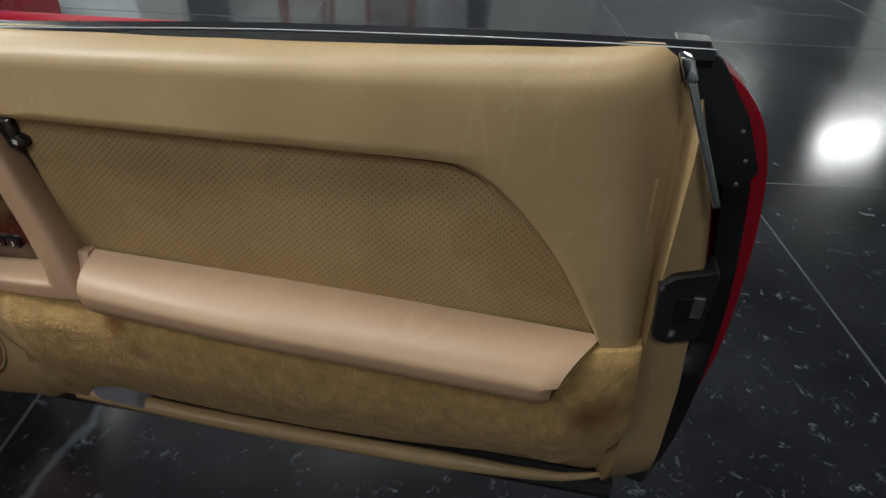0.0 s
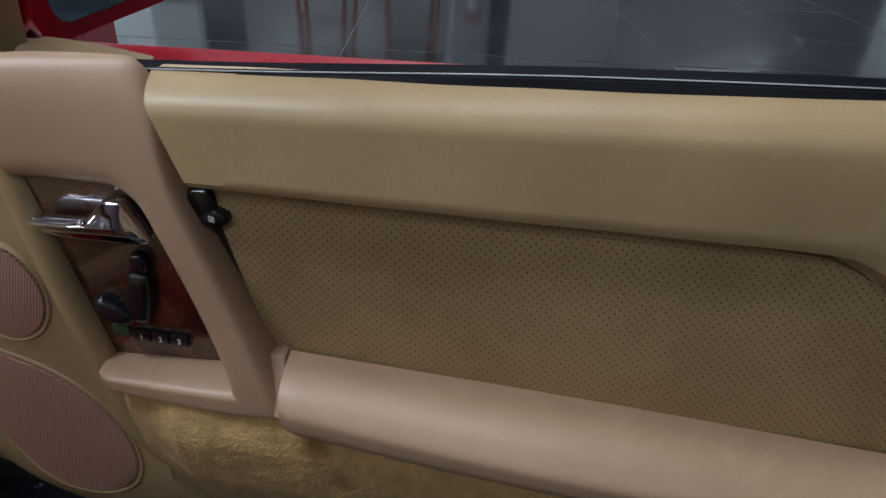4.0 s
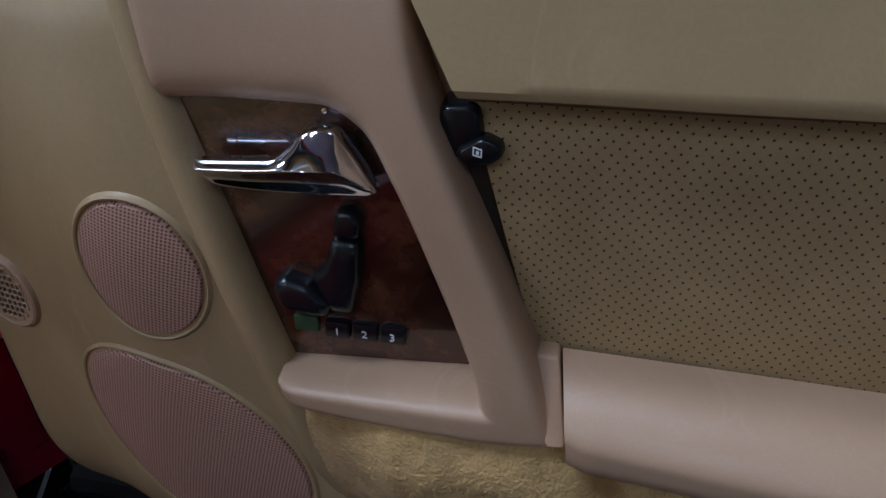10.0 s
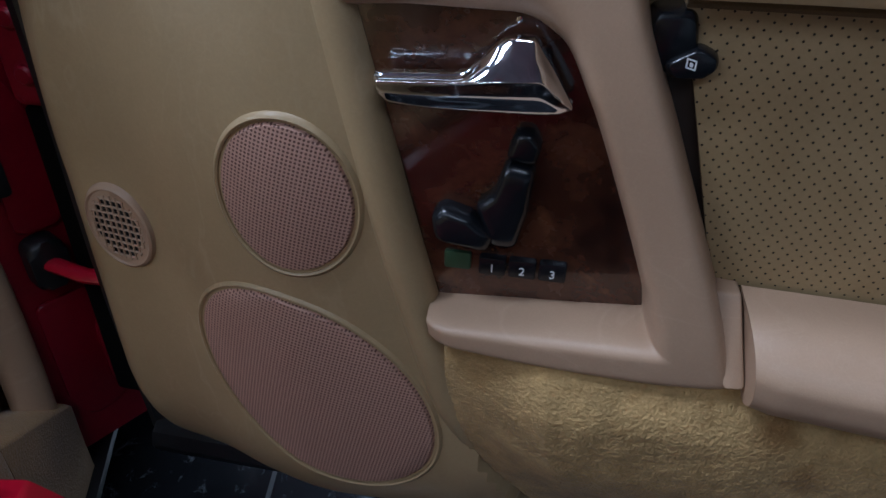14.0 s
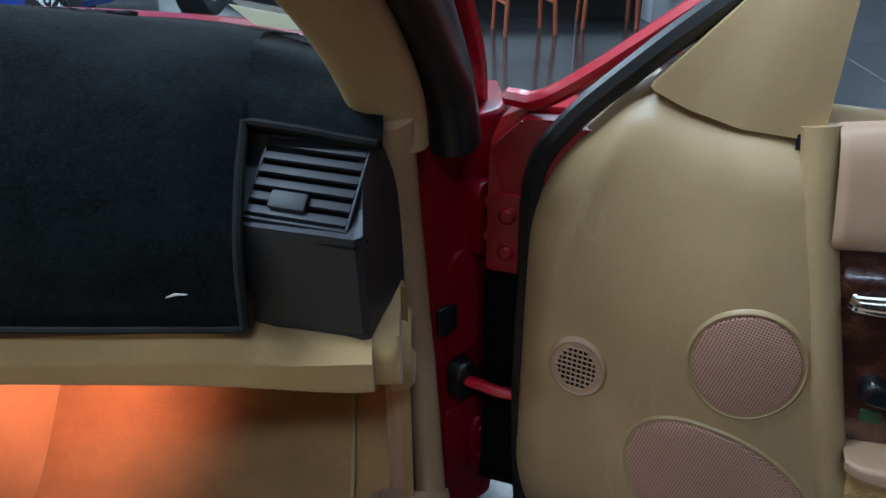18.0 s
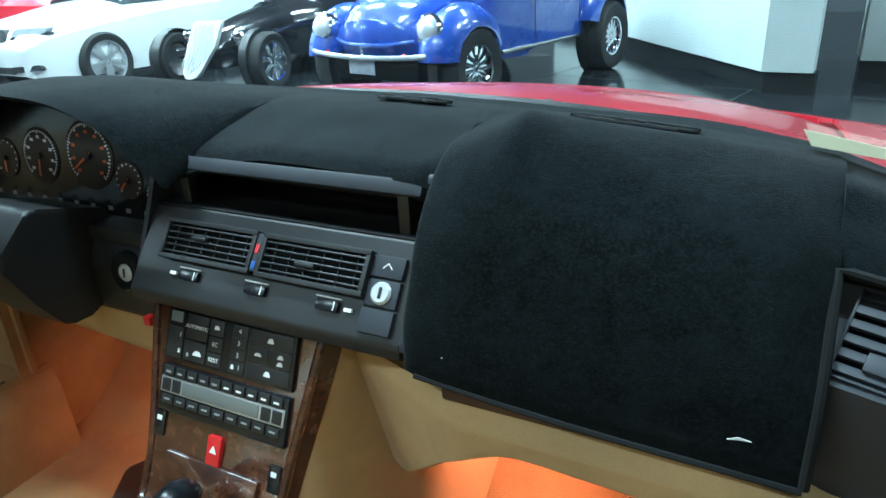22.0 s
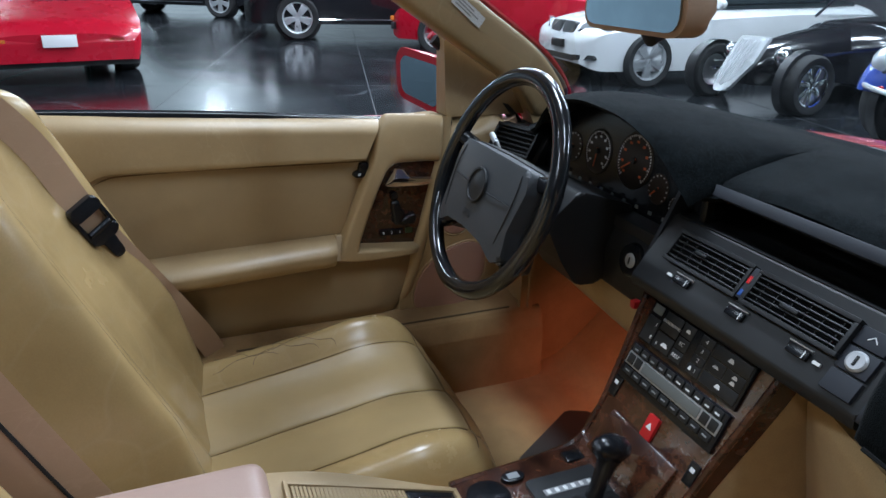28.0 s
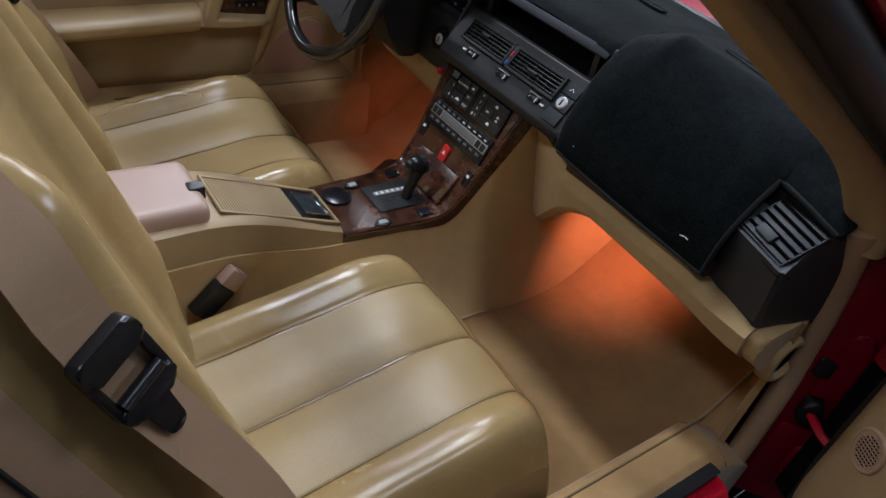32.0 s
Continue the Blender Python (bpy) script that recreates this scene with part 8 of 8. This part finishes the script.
# local frame: y towards the tail, nose at y = 0, x to the right of one who looks at the nose from the front... x > 0 is the car's left side
def white_extras(car):
    for sx in (-1, 1):
        part("headlight", prism(rounded([(sx * 0.42, 0.66, 0.02), (sx * 0.80, 0.70, 0.03), (sx * 0.83, 0.76, 0.02), (sx * 0.46, 0.74, 0.02)], 4), -0.05, 0.03, lambda p, q, r: Vector((p, 0.045 + 0.42 * max(0, abs(p) - 0.35) + 0.25 * (q - 0.7) - r, q)), 0.01, 2), CLEAR_LENS, car, "clear headlight")
        part("headlight_rim", prism(rounded([(sx * 0.40, 0.635, 0.02), (sx * 0.82, 0.68, 0.03), (sx * 0.84, 0.70, 0.02), (sx * 0.42, 0.665, 0.02)], 4), -0.05, 0.028, lambda p, q, r: Vector((p, 0.045 + 0.42 * max(0, abs(p) - 0.35) + 0.25 * (q - 0.7) - r, q)), 0.005, 2), BLACK, car)
        gr = part("grille", prism(rounded([(sx * 0.03, 0.60, 0.03), (sx * 0.33, 0.61, 0.04), (sx * 0.31, 0.74, 0.04), (sx * 0.04, 0.75, 0.03)], 4), -0.03, 0.04, lambda p, q, r: Vector((p, 0.045 + 0.15 * abs(p) ** 2 + 0.22 * (q - 0.6) - r, q)), 0.008, 2), BLACK, car, "black double grille half")
        for k in range(7):
            x = sx * (0.07 + 0.036 * k)
            part("grille_bar", box(x - 0.005, x + 0.005, -0.005, 0.005, 0.62, 0.735, 0.001, pose(0, 0.005 + 0.15 * x * x, 0, -12)), CHROME, gr)
        part("lower_intake", prism(rounded([(sx * 0.45, 0.30, 0.03), (sx * 0.78, 0.32, 0.03), (sx * 0.76, 0.38, 0.03), (sx * 0.40, 0.36, 0.02)], 4), -0.03, 0.03, lambda p, q, r: Vector((p, -0.025 + 0.42 * max(0, abs(p) - 0.45) - r, q)), 0.006, 2), BLACK, car, "black lower intake")
        part("door_mirror", lathe([(0, 0.06), (0.07, 0.04), (0.09, 0.0), (0.07, -0.04), (0, -0.06)], pose(sx * 1.0, 1.62, 1.0, 90, 0, 0) @ Matrix.Diagonal((1.2, 0.75, 1, 1)), 16), WHITE_PAINT, car, "white door mirror")
    part("middle_intake", prism(rounded([(-0.42, 0.28, 0.02), (0.42, 0.28, 0.02), (0.40, 0.35, 0.02), (-0.40, 0.35, 0.02)], 3), -0.03, 0.03, lambda p, q, r: Vector((p, 0.0 + 0.08 * p * p - r, q)), 0.004, 1), BLACK, car)
    part("intake_bar", prism(rounded([(-0.75, 0.315, 0.005), (0.75, 0.315, 0.005), (0.75, 0.33, 0.005), (-0.75, 0.33, 0.005)], 2), 0.0, 0.035, lambda p, q, r: Vector((p, -0.01 + 0.12 * p * p - r, q)), 0.003, 1), CHROME, car)
    part("plate", box(-0.15, 0.15, -0.045, -0.005, 0.42, 0.52, 0.004), BLACK, car, "dark front plate")
    part("window_line", tube([(0.86, 1.45, 0.97), (0.865, 2.4, 1.0), (0.85, 3.4, 1.03)], 0.012, 6), CHROME, car)


def at_left_front(x, y, heading, wx, wy, size=1.0):
    """The pose of a car whose left front wheel stands at (x, y), with its nose turned by heading degrees from -y; (wx, wy) is that wheel in the car's frame."""
    return pose(x, y, GROUND, 0, 0, heading) @ Matrix.Scale(size, 4) @ pose(-wx, -wy, 0)


sedan = [(0.0, 0.62, 0.26, 0.52, 0.58), (0.06, 0.74, 0.22, 0.58, 0.70), (0.22, 0.84, 0.19, 0.64, 0.78), (0.6, 0.89, 0.19, 0.70, 0.86), (1.3, 0.90, 0.19, 0.78, 0.97), (2.2, 0.90, 0.19, 0.84, 0.99), (3.4, 0.90, 0.20, 0.88, 1.0), (4.2, 0.86, 0.24, 0.88, 1.03), (4.6, 0.70, 0.34, 0.80, 0.95)]
sedan_glass = [[(1.25, 0.72, 0.9, 0.95, 0.98), (1.9, 0.78, 0.9, 1.15, 1.33), (2.5, 0.78, 0.9, 1.25, 1.42), (3.3, 0.76, 0.9, 1.2, 1.38), (4.1, 0.66, 0.9, 1.0, 1.06)], [(1.85, 0.60, 1.20, 1.31, 1.335), (2.5, 0.66, 1.25, 1.37, 1.435), (3.3, 0.64, 1.22, 1.34, 1.395), (3.5, 0.58, 1.2, 1.30, 1.34)]]
parked_car("white_sedan", at_left_front(-5.926, 5.289, -3.5, 0.80, 0.78, 0.912), "white saloon car parked on the showroom floor", sedan, sedan_glass, WHITE_PAINT,
           [(sx * 0.80, y, 0.325, 0.24, 0.235, "five", SILVER) for sx in (-1, 1) for y in (0.78, 3.58)], white_extras)


PROW = material("pale_silver_prow", (0.36, 0.37, 0.38), 0.35, 0.3, vary=0.1, scale=8, bump=0.0)


def rod_extras(car):
    part("nose_cone", loft_body([(-0.32, 0.06, 0.28, 0.34, 0.40), (-0.15, 0.16, 0.24, 0.42, 0.56), (0.2, 0.26, 0.24, 0.5, 0.70), (0.7, 0.36, 0.26, 0.58, 0.80), (1.2, 0.46, 0.28, 0.64, 0.86)], 24, 32), BLACK_PAINT, car, "narrow black nose")
    prow = part("silver_prow", prism(rounded([(-0.10, 0.18, 0.07), (0.10, 0.18, 0.07), (0.20, 0.50, 0.10), (0.20, 0.76, 0.05), (-0.20, 0.76, 0.05), (-0.20, 0.50, 0.10)], 6), 0, 0.06, lambda p, q, r: Vector((p, -0.46 + 0.68 * (q - 0.18) + 1.4 * p * p - r, q)), 0.03, 3), PROW, car, "pale silver grille prow")
    for k in range(7):
        x = -0.12 + 0.04 * k
        part("grille_slat", tube([(x, -0.52 + 0.04 + 1.4 * x * x, 0.24 + abs(x) * 0.6), (x, -0.52 + 0.37 + 1.4 * x * x, 0.72)], 0.007, 5), STEEL, prow)
    for sx in (-1, 1):
        part("headlight", lathe([(0, 0.06), (0.06, 0.05), (0.10, 0.01), (0.10, -0.05), (0.05, -0.10)], pose(sx * 0.36, -0.02, 0.56, 90), 20), CHROME, car, "clear headlight")
        part("suspension_arm", tube([(sx * 0.22, 0.15, 0.36), (sx * 0.66, 0.0, 0.33)], 0.022, 8), CHROME, car, "chrome suspension arm")
        part("suspension_arm", tube([(sx * 0.24, 0.40, 0.44), (sx * 0.66, 0.05, 0.42)], 0.018, 8), CHROME, car)
    part("windscreen_frame", tube([(-0.58, 1.55, 0.92), (-0.50, 1.80, 1.18), (0.50, 1.80, 1.18), (0.58, 1.55, 0.92)], 0.018, 6), CHROME, car)
    part("windscreen", sheet(lambda s, t: Vector((lerp(-0.57, 0.57, t) * (1 - 0.12 * s), 1.55 + 0.25 * s, 0.92 + 0.26 * s)), 4, 6), GLASS, car)


parked_car("black_roadster", at_left_front(-4.10, 5.72, 3.0, 0.66, 0.02, 0.875), "black hot-rod roadster with open front wheels and chrome rims", [(0.9, 0.36, 0.26, 0.60, 0.80), (1.5, 0.66, 0.22, 0.70, 0.92), (2.4, 0.80, 0.22, 0.76, 0.95), (3.2, 0.86, 0.24, 0.80, 0.95), (4.0, 0.70, 0.3, 0.74, 0.86)], None, BLACK_PAINT,
           [(sx * 0.66, 0.02, 0.315, 0.23, 0.22, "ten", CHROME) for sx in (-1, 1)] + [(sx * 0.78, 2.9, 0.36, 0.30, 0.255, "ten", CHROME) for sx in (-1, 1)], rod_extras)


def beetle_extras(car):
    part("bonnet", loft_body([(0.02, 0.30, 0.52, 0.62, 0.70), (0.18, 0.44, 0.50, 0.76, 0.92), (0.6, 0.56, 0.50, 0.92, 1.08), (1.1, 0.64, 0.5, 0.98, 1.16), (1.35, 0.66, 0.5, 1.0, 1.18)], 30, 36, 2.2), BLUE, car, "domed blue bonnet")
    part("bonnet_seam", joined(*[tube([(sx * (0.30 + 0.26 * min(1, k / 8)), 0.03 + 0.09 * k, 0.71 + 0.05 * k - 0.0017 * k * k) for k in range(13)], 0.006, 5) for sx in (-1, 1)]), RUBBER, car)
    for sx in (-1, 1):
        def fender(s, t, sx=sx):
            a = math.pi * (0.02 + 0.90 * s)
            r = 0.50
            cross = math.sin(math.pi * t)
            rad = r * (0.62 + 0.42 * cross ** 0.6)
            return Vector((sx * lerp(0.46, 0.86, t), 0.46 - rad * math.cos(a) * 0.98, 0.44 + rad * math.sin(a) * 0.86))
        part("front_fender", sheet(fender, 30, 16, Vector((0, 0, -0.01))), BLUE, car, "bulging blue front fender")
        lamp = part("headlight", lathe([(0, 0.075), (0.06, 0.065), (0.095, 0.03), (0.10, 0.0)], pose(sx * 0.62, 0.085, 0.70, 74, 0, 0) @ Matrix.Scale(1.15, 4), 24), CLEAR_LENS, car, "round headlight")
        part("headlight_ring", lathe([(0.095, 0.03), (0.112, 0.02), (0.115, -0.12), (0.06, -0.22)], pose(sx * 0.62, 0.085, 0.70, 74, 0, 0) @ Matrix.Scale(1.15, 4), 24), CHROME, lamp, "chrome ring")

        def rear(s, t, sx=sx):
            a = math.pi * (0.05 + 0.90 * s)
            rad = 0.52 * (0.66 + 0.40 * math.sin(math.pi * t) ** 0.6)
            return Vector((sx * lerp(0.52, 0.90, t), 2.90 - rad * math.cos(a), 0.50 + rad * math.sin(a) * 0.9))
        part("rear_fender", sheet(rear, 26, 14, Vector((0, 0, -0.01))), BLUE, car, "flared blue rear fender")
        part("running_board", tube([(sx * 0.74, 0.95, 0.42), (sx * 0.74, 2.4, 0.42)], 0.02, 8), SATIN, car, "bright side bar")
        part("turn_light", lathe([(0, 0.03), (0.022, 0.02), (0.026, 0.0)], pose(sx * 0.45, -0.05, 0.50, 90), 12), RED_LENS, car)
        part("door_mirror", lathe([(0, 0.03), (0.05, 0.02), (0.06, 0.0), (0.03, -0.03)], pose(sx * 0.80, 1.38, 1.22, 90), 16), BLACK, car, "black door mirror")
        part("door_line", tube([(sx * 0.792, 1.45, 0.5), (sx * 0.795, 1.42, 1.1)], 0.005, 5), RUBBER, car)
        part("door_line", tube([(sx * 0.80, 2.30, 0.6), (sx * 0.795, 2.30, 1.12)], 0.005, 5), RUBBER, car)
        part("door_handle", tube([(sx * 0.80, 2.12, 1.0), (sx * 0.815, 2.16, 1.0), (sx * 0.80, 2.24, 1.0)], 0.010, 6), CHROME, car)
    part("bumper_bar", tube(spline([(-0.72, 0.10, 0.52), (-0.60, -0.06, 0.50), (0.0, -0.12, 0.48), (0.60, -0.06, 0.50), (0.72, 0.10, 0.52)], 24), 0.022, 8), STEEL, car, "grey tube bumper")
    part("apron", sheet(lambda s, t: Vector((lerp(-0.50, 0.50, t), -0.03 + 0.16 * (2 * t - 1) ** 2 + 0.12 * max(0, 0.35 - s) ** 1.5 + 0.10 * max(0, s - 0.5), lerp(0.78 - 0.10 * (2 * t - 1) ** 2, 0.44, s))), 14, 18, Vector((0, 0.02, 0))), BLUE, car, "rounded blue nose")
    part("nose_lip", tube(spline([(-0.46, 0.08, 0.60), (-0.2, -0.03, 0.575), (0.2, -0.03, 0.575), (0.46, 0.08, 0.60)], 16), 0.018, 8), BLUE, car)
    part("undertray", box(-0.50, 0.50, 0.06, 0.30, 0.26, 0.48, 0.03), VOID, car)
    part("plate", box(-0.15, 0.15, -0.10, -0.09, 0.34, 0.46, 0.004), CLOUDY_LENS, car, "pale blue front plate")
    part("axle_beam", tube([(-0.62, 0.46, 0.36), (0.62, 0.46, 0.36)], 0.05, 10), RUBBER, car)
    part("windscreen_frame", tube(spline([(-0.60, 1.38, 1.14), (-0.52, 1.56, 1.44), (0.0, 1.58, 1.48), (0.52, 1.56, 1.44), (0.60, 1.38, 1.14)], 20), 0.025, 8), BLUE, car)
    part("windscreen", sheet(lambda s, t: Vector((lerp(-0.58, 0.58, t) * (1 - 0.1 * s), 1.38 + 0.18 * s, 1.14 + 0.3 * s)), 4, 6), GLASS, car)
    for sx in (-0.32, 0.32):
        part("bucket_seat", loft_body([(1.95, 0.2, 0.9, 1.3, 1.36), (2.1, 0.22, 0.9, 1.36, 1.42), (2.2, 0.2, 0.9, 1.3, 1.36)], 10, 20), FELT, car)
    part("engine_lid", lathe([(0, 0.1), (0.3, 0.05), (0.5, -0.1)], pose(0, 3.2, 0.9) @ Matrix.Diagonal((1, 0.8, 1, 1)), 24), BLUE, car)


parked_car("blue_buggy", at_left_front(-1.748, 5.318, -11.3, 0.68, 0.46, 0.915), "blue open beetle-shaped buggy with wide wheels and flared fenders", [(0.35, 0.42, 0.36, 0.6, 0.74), (0.8, 0.62, 0.34, 0.86, 0.98), (1.35, 0.76, 0.34, 1.02, 1.14), (1.5, 0.79, 0.40, 1.10, 1.14), (2.3, 0.80, 0.42, 1.12, 1.14), (2.9, 0.68, 0.46, 1.04, 1.12), (3.5, 0.40, 0.50, 0.78, 0.9)], None, BLUE,
           [(sx * 0.68, 0.46, 0.345, 0.31, 0.21, "dish", CHROME) for sx in (-1, 1)] + [(sx * 0.76, 2.90, 0.36, 0.30, 0.20, "dish", CHROME) for sx in (-1, 1)], beetle_extras)


def coupe_extras(car):
    for sx in (-1, 1):
        part("headlight", lathe([(0, 0.05), (0.07, 0.04), (0.10, 0.01), (0.10, -0.08)], pose(sx * 0.60, 0.22, 0.76, 62), 24), CLEAR_LENS, car, "round headlight")
        part("turn_light", box(sx * 0.60 - 0.11, sx * 0.60 + 0.11, 0.0, 0.06, 0.46, 0.53, 0.01), AMBER, car, "amber turn light")
    part("bumper", prism(rounded([(-0.80, 0.34, 0.03), (0.80, 0.34, 0.03), (0.80, 0.44, 0.02), (-0.80, 0.44, 0.02)], 3), 0, 0.06, lambda p, q, r: Vector((p, 0.02 + 0.14 * p * p - r, q)), 0.015, 2), BLACK, car, "black rubber bumper")


coupe = [(0.0, 0.62, 0.24, 0.48, 0.52), (0.15, 0.76, 0.20, 0.62, 0.64), (0.6, 0.82, 0.2, 0.76, 0.74), (1.3, 0.82, 0.2, 0.82, 0.88), (2.4, 0.82, 0.2, 0.86, 0.92), (3.3, 0.84, 0.2, 0.82, 0.95), (4.1, 0.74, 0.28, 0.66, 0.72)]
coupe_glass = [[(1.2, 0.62, 0.8, 0.88, 0.92), (1.7, 0.66, 0.8, 1.12, 1.24), (2.3, 0.66, 0.8, 1.16, 1.28), (3.0, 0.58, 0.8, 1.0, 1.12), (3.7, 0.45, 0.8, 0.84, 0.9)], [(1.72, 0.52, 1.12, 1.22, 1.25), (2.3, 0.56, 1.14, 1.24, 1.295), (2.7, 0.5, 1.1, 1.2, 1.24)]]
parked_car("red_coupe", at_left_front(-9.35, 4.10, -42, 0.74, 0.82), "red rounded sports coupe with black bumper", coupe, coupe_glass, RED, [(sx * 0.74, y, 0.31, 0.22, 0.20, "five", SATIN) for sx in (-1, 1) for y in (0.82, 3.05)], coupe_extras)


def wedge_extras(car):
    part("nose_slot", prism(rounded([(-0.62, 0.40, 0.02), (0.62, 0.40, 0.02), (0.60, 0.47, 0.02), (-0.60, 0.47, 0.02)], 3), 0, 0.04, lambda p, q, r: Vector((p, 0.02 + 0.10 * p * p - r, q)), 0.004, 1), BLACK, car, "black nose slot")
    part("plate", box(-0.16, 0.16, -0.05, -0.035, 0.37, 0.49, 0.004), WHITE_PRINT, car, "white front plate")
    for sx in (-1, 1):
        part("turn_light", box(sx * 0.55 - 0.08, sx * 0.55 + 0.08, 0.0, 0.03, 0.41, 0.46, 0.008), AMBER, car, "amber turn light")
    part("chin", prism(rounded([(-0.76, 0.16, 0.02), (0.76, 0.16, 0.02), (0.80, 0.25, 0.02), (-0.80, 0.25, 0.02)], 3), 0, 0.05, lambda p, q, r: Vector((p, 0.08 + 0.10 * p * p - r, q)), 0.01, 1), BLACK, car, "black chin")


wedge = [(0.0, 0.72, 0.22, 0.42, 0.50), (0.10, 0.82, 0.20, 0.50, 0.60), (0.5, 0.88, 0.18, 0.66, 0.70), (1.0, 0.90, 0.18, 0.80, 0.80), (1.7, 0.86, 0.18, 0.78, 0.88), (3.0, 0.86, 0.2, 0.82, 0.90), (4.3, 0.84, 0.28, 0.80, 0.82)]
parked_car("red_wedge_car", at_left_front(-8.62, -0.25, 103, 0.76, 0.95), "low red sports car with a pointed nose and white plate", wedge, [[(1.6, 0.6, 0.8, 0.86, 0.9), (2.3, 0.6, 0.8, 1.04, 1.16), (3.0, 0.56, 0.8, 1.02, 1.14), (3.8, 0.5, 0.8, 0.86, 0.9)], [(2.3, 0.46, 1.0, 1.13, 1.17), (2.7, 0.5, 1.0, 1.15, 1.185), (3.1, 0.46, 1.0, 1.1, 1.14)]], RED,
           [(sx * 0.76, y, 0.325, 0.24, 0.2, "five", SILVER) for sx in (-1, 1) for y in (0.95, 3.4)], wedge_extras)


def suv_extras(car):
    for sx in (-1, 1):
        part("headlight", box(sx * 0.66 - 0.16, sx * 0.66 + 0.16, 0.08, 0.2, 0.78, 0.88, 0.03), CLEAR_LENS, car, "clear headlight")
        part("fog_light", lathe([(0, 0.02), (0.05, 0.0)], pose(sx * 0.6, 0.0, 0.42, 90), 12), CLEAR_LENS, car)
    part("grille", box(-0.36, 0.36, -0.02, 0.1, 0.66, 0.86, 0.03), STEEL, car, "silver grille")
    part("sill_trim", tube([(0.93, 1.2, 0.34), (0.93, 3.3, 0.34)], 0.015, 6), CHROME, car)


suv = [(0.0, 0.70, 0.30, 0.70, 0.86), (0.2, 0.88, 0.26, 0.82, 0.98), (0.9, 0.94, 0.26, 0.95, 1.08), (1.6, 0.95, 0.26, 1.02, 1.12), (3.4, 0.95, 0.26, 1.06, 1.14), (4.6, 0.88, 0.32, 1.04, 1.12), (4.75, 0.8, 0.4, 0.95, 1.05)]
suv_glass = [[(1.4, 0.72, 1.0, 1.08, 1.14), (2.0, 0.78, 1.0, 1.45, 1.62), (3.2, 0.8, 1.0, 1.5, 1.70), (4.4, 0.74, 1.0, 1.45, 1.62), (4.7, 0.7, 1.0, 1.1, 1.16)], [(2.0, 0.6, 1.5, 1.6, 1.64), (3.2, 0.68, 1.5, 1.66, 1.72), (4.4, 0.62, 1.5, 1.6, 1.64)]]
for x, y, h in ((-12.0, 2.45, -10), (-19.2, -0.8, -31)):
    parked_car("black_utility_car", at_left_front(x, y, h, 0.82, 0.9), "black sport utility car parked along the wall", suv, suv_glass, BLACK_PAINT, [(sx * 0.84, yy, 0.37, 0.27, 0.26, "five", SILVER) for sx in (-1, 1) for yy in (0.9, 3.75)], suv_extras)


# label on the driver's windscreen pillar
tag = single("pillar_label", prism(rounded([(-0.045, -0.012, 0.003), (0.045, -0.012, 0.003), (0.045, 0.012, 0.003), (-0.045, 0.012, 0.003)], 3), 0, 0.0008, lambda p, q, r: LABEL @ Vector((p, q, r))), WHITE_PRINT, "white printed label on the windscreen pillar", "label")
for q in (-0.006, 0.0, 0.006):
    bar = part("print_line", box(-0.036, 0.030 - 3 * abs(q), q - 0.0012, q + 0.0012, 0.0008, 0.0013, 0, LABEL), GREY_PRINT, tag)
